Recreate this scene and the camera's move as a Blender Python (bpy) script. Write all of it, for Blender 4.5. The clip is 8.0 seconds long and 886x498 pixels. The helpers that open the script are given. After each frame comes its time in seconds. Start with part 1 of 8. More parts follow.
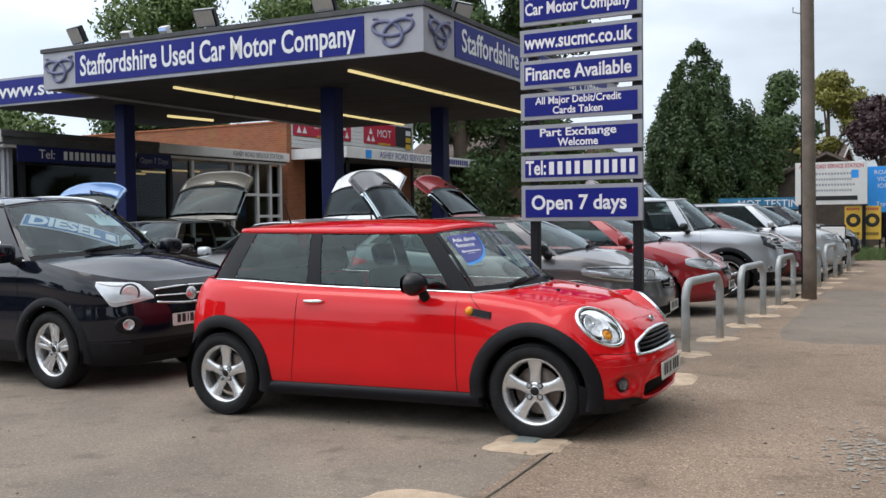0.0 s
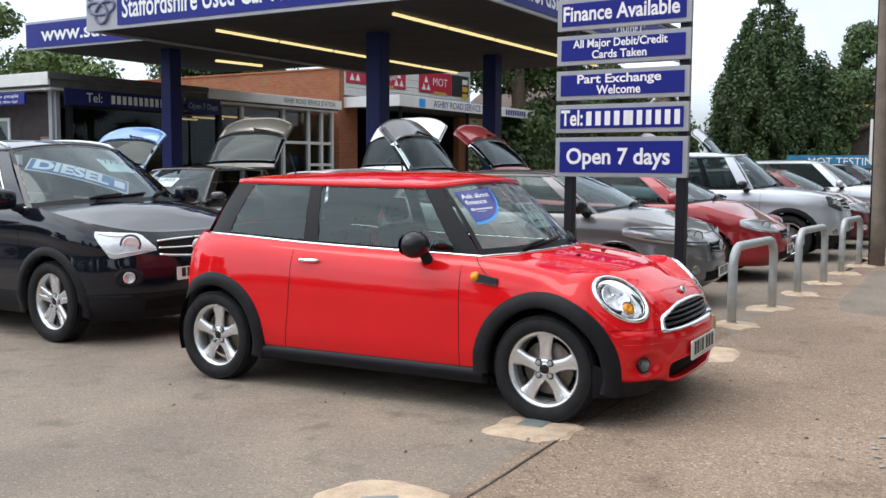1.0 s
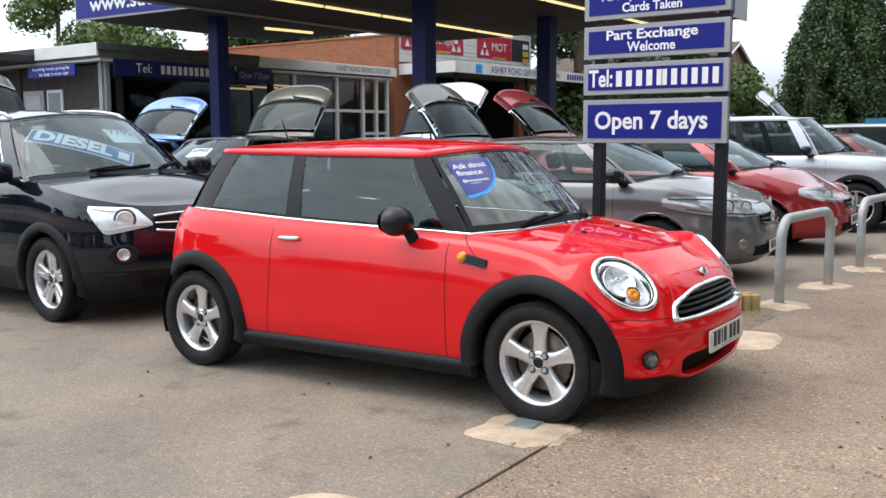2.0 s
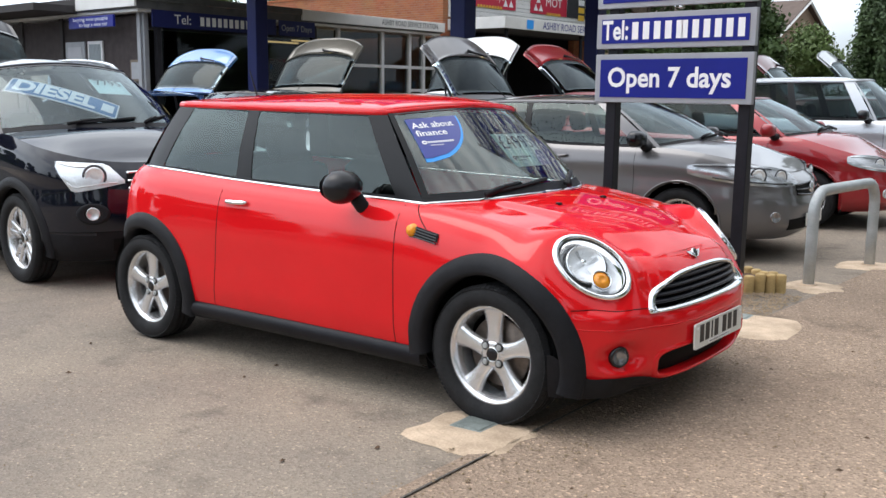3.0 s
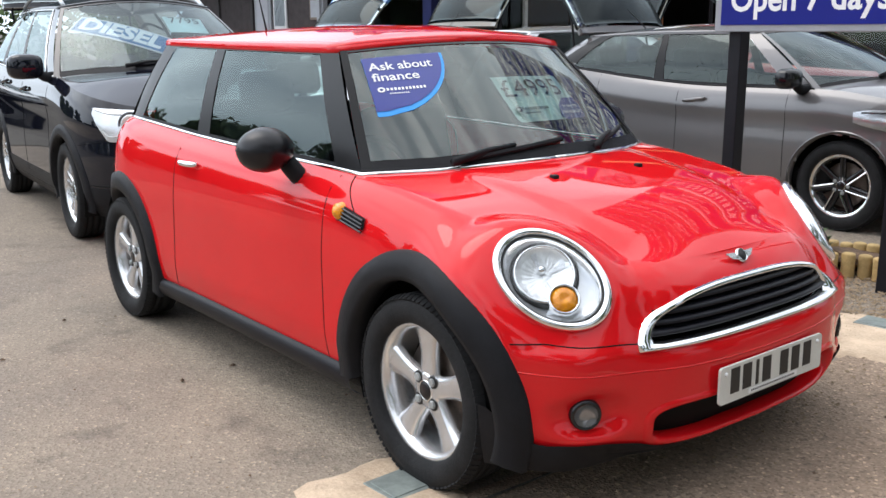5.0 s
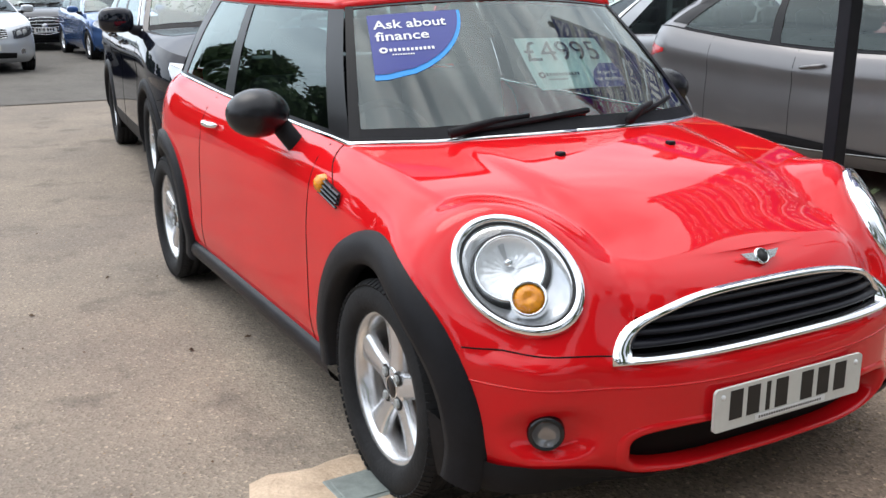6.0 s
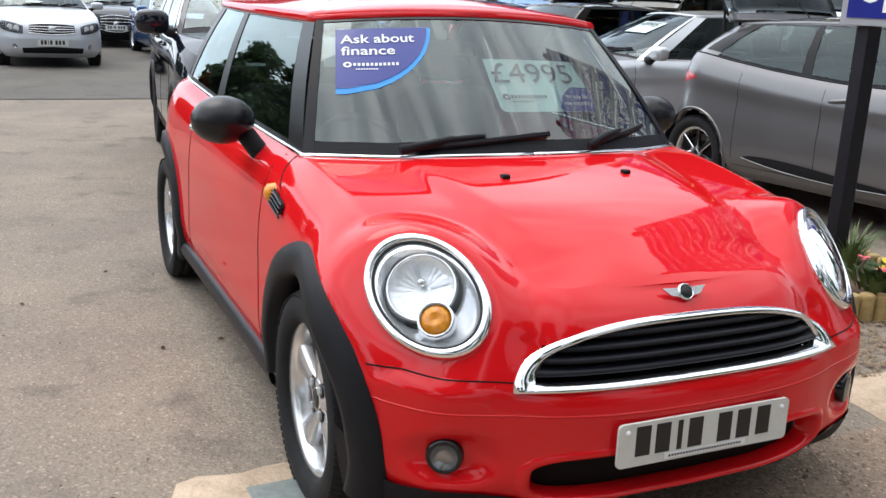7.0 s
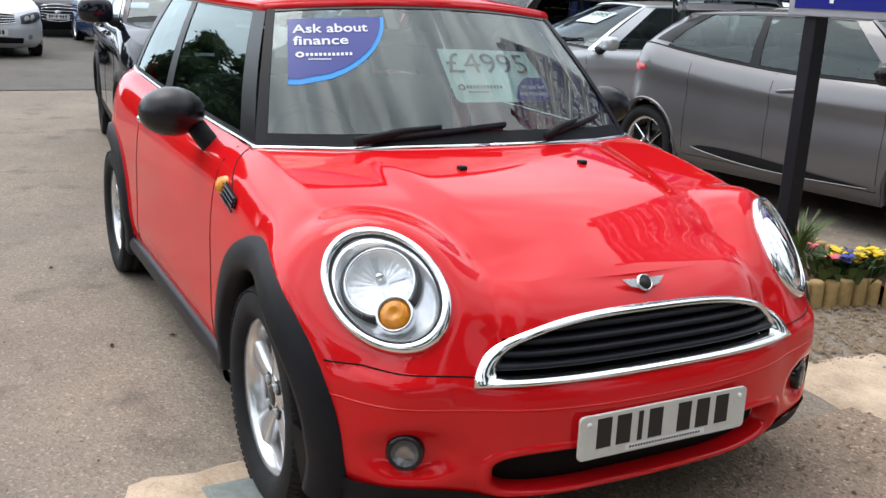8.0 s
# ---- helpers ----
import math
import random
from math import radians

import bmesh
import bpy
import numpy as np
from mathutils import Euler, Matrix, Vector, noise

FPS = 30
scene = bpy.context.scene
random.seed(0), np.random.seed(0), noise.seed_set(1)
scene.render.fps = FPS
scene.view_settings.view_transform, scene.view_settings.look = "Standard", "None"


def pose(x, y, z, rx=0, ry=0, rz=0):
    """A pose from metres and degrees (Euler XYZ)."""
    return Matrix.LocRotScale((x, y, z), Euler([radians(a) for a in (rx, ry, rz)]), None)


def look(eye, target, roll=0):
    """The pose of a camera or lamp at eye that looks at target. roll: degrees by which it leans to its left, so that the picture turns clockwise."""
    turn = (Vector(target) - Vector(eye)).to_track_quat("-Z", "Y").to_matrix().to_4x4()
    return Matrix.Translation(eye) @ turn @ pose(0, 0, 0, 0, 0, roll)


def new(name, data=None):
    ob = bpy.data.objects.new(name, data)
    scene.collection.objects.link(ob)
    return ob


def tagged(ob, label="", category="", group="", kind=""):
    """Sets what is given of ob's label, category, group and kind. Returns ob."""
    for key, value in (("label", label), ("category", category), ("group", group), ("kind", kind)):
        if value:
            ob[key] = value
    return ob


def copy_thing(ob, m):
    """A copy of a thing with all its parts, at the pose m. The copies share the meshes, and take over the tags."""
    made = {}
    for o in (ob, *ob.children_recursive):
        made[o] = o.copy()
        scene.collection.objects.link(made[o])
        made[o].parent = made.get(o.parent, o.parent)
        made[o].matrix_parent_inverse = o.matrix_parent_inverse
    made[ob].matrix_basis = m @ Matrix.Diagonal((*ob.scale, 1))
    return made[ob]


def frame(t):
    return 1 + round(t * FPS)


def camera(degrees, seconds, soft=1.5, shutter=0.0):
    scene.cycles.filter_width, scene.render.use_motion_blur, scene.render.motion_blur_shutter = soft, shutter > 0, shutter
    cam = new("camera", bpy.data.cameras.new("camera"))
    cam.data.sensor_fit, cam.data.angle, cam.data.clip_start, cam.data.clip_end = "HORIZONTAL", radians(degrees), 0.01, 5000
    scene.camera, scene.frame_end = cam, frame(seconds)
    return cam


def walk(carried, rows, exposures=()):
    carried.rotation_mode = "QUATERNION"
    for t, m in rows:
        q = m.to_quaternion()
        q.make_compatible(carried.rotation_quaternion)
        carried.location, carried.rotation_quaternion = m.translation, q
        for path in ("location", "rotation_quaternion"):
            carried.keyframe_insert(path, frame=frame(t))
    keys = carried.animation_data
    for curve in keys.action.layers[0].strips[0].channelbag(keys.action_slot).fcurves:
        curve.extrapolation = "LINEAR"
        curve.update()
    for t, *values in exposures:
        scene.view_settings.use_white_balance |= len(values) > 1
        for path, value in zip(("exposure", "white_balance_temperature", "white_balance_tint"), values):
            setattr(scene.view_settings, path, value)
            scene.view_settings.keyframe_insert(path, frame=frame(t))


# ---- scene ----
cam = camera(50.5, 8.0)
PATH = [
    (0, (3.348, -6.262, 1.462), (2.456, -4.473, 1.391), -0.7),
    (0.5, (3.398, -5.889, 1.475), (2.402, -4.162, 1.319), 1.0),
    (1, (3.355, -5.507, 1.473), (2.349, -3.788, 1.299), 0.4),
    (1.5, (3.391, -5.109, 1.46), (2.352, -3.412, 1.259), -0.5),
    (1.7, (3.415, -4.975, 1.474), (2.328, -3.31, 1.255), -0.3),
    (2.8, (3.441, -4.051, 1.429), (2.263, -2.462, 1.13), -0.2),
    (3, (3.478, -3.922, 1.449), (2.252, -2.376, 1.121), 0.7),
    (3.5, (3.461, -3.553, 1.441), (2.159, -2.079, 1.074), 0.8),
    (4, (3.403, -3.145, 1.44), (2.054, -1.711, 1.089), -1.2),
    (4.5, (3.425, -2.773, 1.439), (1.943, -1.499, 1.017), -0.8),
    (4.7, (3.392, -2.602, 1.433), (1.884, -1.365, 0.992), -0.7),
    (5.8, (3.388, -1.855, 1.418), (1.738, -0.852, 0.898), 0.2),
    (6, (3.395, -1.773, 1.414), (1.709, -0.843, 0.875), 0.1),
    (6.5, (3.377, -1.608, 1.433), (1.674, -0.685, 0.938), 1.7),
    (7, (3.554, -1.456, 1.435), (1.802, -0.64, 0.92), 2.6),
    (7.5, (3.609, -1.404, 1.444), (1.848, -0.598, 0.945), 1.9),
    (8, (3.517, -1.456, 1.432), (1.815, -0.549, 0.902), 2.8),
]
walk(cam, [(t, look(eye, target, roll)) for t, eye, target, roll in PATH],
     [(0, -0.28), (0.5, -0.16), (1.0, 0.03), (1.5, 0.15), (3.0, 0.12), (4.5, 0.15), (6.5, 0.16), (8.0, 0.09)])

# ---- world, sun, exposure ----
SUN_EL, SUN_AZ = radians(66), radians(208)   # azimuth: direction the light comes from, measured from +x
world = bpy.data.worlds.new("sky")
scene.world = world
world.use_nodes = True
wn = world.node_tree
wn.nodes.clear()
sky = wn.nodes.new("ShaderNodeTexSky")
sky.sky_type, sky.sun_disc = "NISHITA", False
sky.sun_elevation, sky.sun_rotation = SUN_EL, radians(90) - SUN_AZ
sky.air_density, sky.dust_density, sky.ozone_density = 1.0, 3.0, 1.0
geo = wn.nodes.new("ShaderNodeTexCoord")
stretch = wn.nodes.new("ShaderNodeMapping")
stretch.inputs["Scale"].default_value = (1.0, 1.0, 2.6)
clouds = wn.nodes.new("ShaderNodeTexNoise")
clouds.inputs["Scale"].default_value, clouds.inputs["Detail"].default_value = 2.3, 7
ramp = wn.nodes.new("ShaderNodeValToRGB")
ramp.color_ramp.elements[0].position, ramp.color_ramp.elements[1].position = 0.38, 0.60
ramp.color_ramp.elements[0].color, ramp.color_ramp.elements[1].color = (0.45, 0.45, 0.45, 1), (1, 1, 1, 1)
mixw = wn.nodes.new("ShaderNodeMix")
mixw.data_type = "RGBA"
# an overcast veil, brighter overhead than at the horizon
sepw = wn.nodes.new("ShaderNodeSeparateXYZ")
veil = wn.nodes.new("ShaderNodeValToRGB")
veil.color_ramp.elements[0].position, veil.color_ramp.elements[1].position = 0.05, 0.75
veil.color_ramp.elements[0].color, veil.color_ramp.elements[1].color = (0.70, 0.79, 0.90, 1), (1.20, 1.26, 1.34, 1)
lift = wn.nodes.new("ShaderNodeVectorMath")
lift.operation = "SCALE"
lift.inputs["Scale"].default_value = 11.5
bgw = wn.nodes.new("ShaderNodeBackground")
bgw.inputs["Strength"].default_value = 0.147
outw = wn.nodes.new("ShaderNodeOutputWorld")
wn.links.new(geo.outputs["Generated"], stretch.inputs["Vector"])
wn.links.new(stretch.outputs["Vector"], clouds.inputs["Vector"])
wn.links.new(clouds.outputs["Fac"], ramp.inputs["Fac"])
wn.links.new(ramp.outputs["Color"], mixw.inputs[0])
wn.links.new(sky.outputs["Color"], mixw.inputs[6])
wn.links.new(geo.outputs["Generated"], sepw.inputs[0])
wn.links.new(sepw.outputs["Z"], veil.inputs["Fac"])
wn.links.new(veil.outputs["Color"], lift.inputs[0])
wn.links.new(lift.outputs["Vector"], mixw.inputs[7])
# the cloud is brighter on the sun's side
side = wn.nodes.new("ShaderNodeVectorMath")
side.operation = "DOT_PRODUCT"
side.inputs[1].default_value = (0.50 * math.cos(SUN_AZ), 0.50 * math.sin(SUN_AZ), 0.0)
one = wn.nodes.new("ShaderNodeMath")
one.inputs[1].default_value = 1.0
bright = wn.nodes.new("ShaderNodeVectorMath")
bright.operation = "SCALE"
wn.links.new(geo.outputs["Generated"], side.inputs[0])
wn.links.new(side.outputs["Value"], one.inputs[0])
wn.links.new(mixw.outputs[2], bright.inputs[0])
wn.links.new(one.outputs[0], bright.inputs["Scale"])
wn.links.new(bright.outputs["Vector"], bgw.inputs["Color"])
wn.links.new(bgw.outputs["Background"], outw.inputs["Surface"])

sun = new("sun", bpy.data.lights.new("sun", "SUN"))
sun.data.energy, sun.data.angle, sun.data.color = 0.85, radians(34), (1.0, 0.975, 0.945)
sun.matrix_world = look((0, 0, 0), (-math.cos(SUN_EL) * math.cos(SUN_AZ), -math.cos(SUN_EL) * math.sin(SUN_AZ), -math.sin(SUN_EL)))


# ---- materials ----
def base_mat(name):
    m = bpy.data.materials.new(name)
    m.use_nodes = True
    return m, m.node_tree, m.node_tree.nodes["Principled BSDF"]


def mat(name, color, rough=0.5, metal=0.0, vary=0.12, scale=6.0, bump=0.0, bscale=60.0, coat=0.0, spec=0.5, per_object=0.0, color2=None, fine=90.0):
    """A surface with coarse and fine variation of its base colour, and fine relief."""
    m, nt, p = base_mat(name)
    p.inputs["Roughness"].default_value, p.inputs["Metallic"].default_value = rough, metal
    p.inputs["Coat Weight"].default_value, p.inputs["Coat Roughness"].default_value = coat, 0.03
    p.inputs["Specular IOR Level"].default_value = spec
    tc = nt.nodes.new("ShaderNodeTexCoord")
    if vary <= 0:
        p.inputs["Base Color"].default_value = (*color, 1)
    else:
        n1, n2 = nt.nodes.new("ShaderNodeTexNoise"), nt.nodes.new("ShaderNodeTexNoise")
        n1.inputs["Scale"].default_value, n1.inputs["Detail"].default_value = scale, 6
        n2.inputs["Scale"].default_value, n2.inputs["Detail"].default_value = fine, 3
        add = nt.nodes.new("ShaderNodeMath")
        add.operation = "MULTIPLY_ADD"
        add.inputs[1].default_value = 0.45
        nt.links.new(tc.outputs["Object"], n1.inputs["Vector"])
        nt.links.new(tc.outputs["Object"], n2.inputs["Vector"])
        nt.links.new(n2.outputs["Fac"], add.inputs[0])
        nt.links.new(n1.outputs["Fac"], add.inputs[2])
        rp = nt.nodes.new("ShaderNodeValToRGB")
        rp.color_ramp.elements[0].position, rp.color_ramp.elements[1].position = 0.45, 1.0
        c2 = color2 or tuple(min(1, c * (1 + vary)) for c in color)
        rp.color_ramp.elements[0].color = (*[c * (1 - vary) for c in color], 1)
        rp.color_ramp.elements[1].color = (*c2, 1)
        nt.links.new(add.outputs[0], rp.inputs["Fac"])
        last = rp.outputs["Color"]
        if per_object:
            oi, hv, mr = nt.nodes.new("ShaderNodeObjectInfo"), nt.nodes.new("ShaderNodeHueSaturation"), nt.nodes.new("ShaderNodeMapRange")
            mr.inputs["To Min"].default_value, mr.inputs["To Max"].default_value = 1 - per_object, 1 + per_object
            nt.links.new(oi.outputs["Random"], mr.inputs["Value"])
            nt.links.new(mr.outputs["Result"], hv.inputs["Value"])
            nt.links.new(last, hv.inputs["Color"])
            last = hv.outputs["Color"]
        nt.links.new(last, p.inputs["Base Color"])
    if bump:
        nb, bp = nt.nodes.new("ShaderNodeTexNoise"), nt.nodes.new("ShaderNodeBump")
        nb.inputs["Scale"].default_value, nb.inputs["Detail"].default_value = bscale, 5
        bp.inputs["Strength"].default_value, bp.inputs["Distance"].default_value = bump, 0.01
        nt.links.new(tc.outputs["Object"], nb.inputs["Vector"])
        nt.links.new(nb.outputs["Fac"], bp.inputs["Height"])
        nt.links.new(bp.outputs["Normal"], p.inputs["Normal"])
    return m


def paint(name, color, metal=0.0, rough=0.35, coat=1.0):
    """Car paint under clear coat; metallic paints have a fine flake."""
    m = mat(name, color, rough, metal, 0.05, 3.0, coat=coat, fine=500.0, spec=0.0 if metal == 0 else 0.3)
    return m


def glass_mat(name, tint, gloss_ior=1.5, gloss_rough=0.0, gloss=(1.0, 1.0, 1.0), pale_streaks=0.0):
    """Window glass: tinted see-through with a mirror gloss that grows at grazing angles."""
    m, nt, p = base_mat(name)
    nt.nodes.remove(p)
    tr, gl, mx, fr = nt.nodes.new("ShaderNodeBsdfTransparent"), nt.nodes.new("ShaderNodeBsdfGlossy"), nt.nodes.new("ShaderNodeMixShader"), nt.nodes.new("ShaderNodeFresnel")
    tr.inputs["Color"].default_value = (*tint, 1)
    gl.inputs["Roughness"].default_value = gloss_rough
    gl.inputs["Color"].default_value = (*gloss, 1)
    fr.inputs["IOR"].default_value = gloss_ior
    nt.links.new(fr.outputs[0], mx.inputs[0])
    nt.links.new(tr.outputs[0], mx.inputs[1])
    nt.links.new(gl.outputs[0], mx.inputs[2])
    last = mx.outputs[0]
    if pale_streaks:                     # pale streaks running down the pane: sky reflections put into a diffuse film
        tc, mp, no, mr = nt.nodes.new("ShaderNodeTexCoord"), nt.nodes.new("ShaderNodeMapping"), nt.nodes.new("ShaderNodeTexNoise"), nt.nodes.new("ShaderNodeMapRange")
        mp.inputs["Scale"].default_value = (1.2, 17.0, 1.2)
        no.inputs["Scale"].default_value, no.inputs["Detail"].default_value, no.inputs["Distortion"].default_value = 1.0, 5, 0.5
        mr.inputs["From Min"].default_value, mr.inputs["From Max"].default_value, mr.inputs["To Max"].default_value = 0.40, 0.72, pale_streaks
        df, m2 = nt.nodes.new("ShaderNodeBsdfDiffuse"), nt.nodes.new("ShaderNodeMixShader")
        df.inputs["Color"].default_value = (0.62, 0.62, 0.56, 1)
        nt.links.new(tc.outputs["Object"], mp.inputs["Vector"])
        nt.links.new(mp.outputs["Vector"], no.inputs["Vector"])
        nt.links.new(no.outputs["Fac"], mr.inputs["Value"])
        nt.links.new(mr.outputs["Result"], m2.inputs[0])
        nt.links.new(last, m2.inputs[1])
        nt.links.new(df.outputs[0], m2.inputs[2])
        last = m2.outputs[0]
    nt.links.new(last, nt.nodes["Material Output"].inputs["Surface"])
    return m


def glow(name, color, strength):
    m, nt, p = base_mat(name)
    p.inputs["Base Color"].default_value = (*color, 1)
    p.inputs["Emission Color"].default_value = (*color, 1)
    p.inputs["Emission Strength"].default_value = strength
    return m


def ground_mat(name, dark, pale, stain, rough_relief=0.6, grit=0.5):
    """Worn tarmac: broad stains, patches of wear, and grit of single stones."""
    m, nt, p = base_mat(name)
    p.inputs["Roughness"].default_value, p.inputs["Specular IOR Level"].default_value = 0.9, 0.25
    tc = nt.nodes.new("ShaderNodeTexCoord")

    def tex(scale, detail, lo, hi, rough=0.6):
        n, r = nt.nodes.new("ShaderNodeTexNoise"), nt.nodes.new("ShaderNodeMapRange")
        n.inputs["Scale"].default_value, n.inputs["Detail"].default_value, n.inputs["Roughness"].default_value = scale, detail, rough
        r.inputs["From Min"].default_value, r.inputs["From Max"].default_value = lo, hi
        nt.links.new(tc.outputs["Object"], n.inputs["Vector"])
        nt.links.new(n.outputs["Fac"], r.inputs["Value"])
        return r.outputs["Result"]

    def mixc(fac, a, b, blend="MIX"):
        x = nt.nodes.new("ShaderNodeMix")
        x.data_type, x.blend_type = "RGBA", blend
        for sock, val in ((0, fac), (6, a), (7, b)):
            if isinstance(val, (tuple, float)):
                x.inputs[sock].default_value = (*val, 1) if isinstance(val, tuple) else val
            else:
                nt.links.new(val, x.inputs[sock])
        return x.outputs[2]
    col = mixc(tex(0.55, 8, 0.32, 0.68), dark, pale)
    col = mixc(tex(2.7, 6, 0.56, 0.72), col, stain)
    v = nt.nodes.new("ShaderNodeTexVoronoi")
    v.inputs["Scale"].default_value = 105.0
    nt.links.new(tc.outputs["Object"], v.inputs["Vector"])
    grey = nt.nodes.new("ShaderNodeSeparateColor")
    nt.links.new(v.outputs["Color"], grey.inputs[0])
    rg = nt.nodes.new("ShaderNodeValToRGB")
    e = rg.color_ramp.elements
    e[0].position, e[0].color = 0.0, (0.45, 0.45, 0.45, 1)
    e[1].position, e[1].color = 1.0, (2.2, 2.1, 2.0, 1)
    for q, c in ((0.18, 0.80), (0.80, 1.12), (0.95, 1.35)):
        k = e.new(q)
        k.color = (c, c, c, 1)
    nt.links.new(grey.outputs[0], rg.inputs["Fac"])
    col = mixc(grit, col, mixc(1.0, col, rg.outputs["Color"], "MULTIPLY"))
    col = mixc(tex(26, 4, 0.66, 0.78), col, tuple(c * 0.45 for c in dark))
    nt.links.new(col, p.inputs["Base Color"])
    b1, b2 = nt.nodes.new("ShaderNodeBump"), nt.nodes.new("ShaderNodeBump")
    b1.inputs["Strength"].default_value, b1.inputs["Distance"].default_value = rough_relief, 0.006
    b2.inputs["Strength"].default_value, b2.inputs["Distance"].default_value = 0.4, 0.03
    nt.links.new(v.outputs["Distance"], b1.inputs["Height"])
    nt.links.new(tex(6, 6, 0.2, 0.8), b2.inputs["Height"])
    nt.links.new(b2.outputs["Normal"], b1.inputs["Normal"])
    nt.links.new(b1.outputs["Normal"], p.inputs["Normal"])
    return m


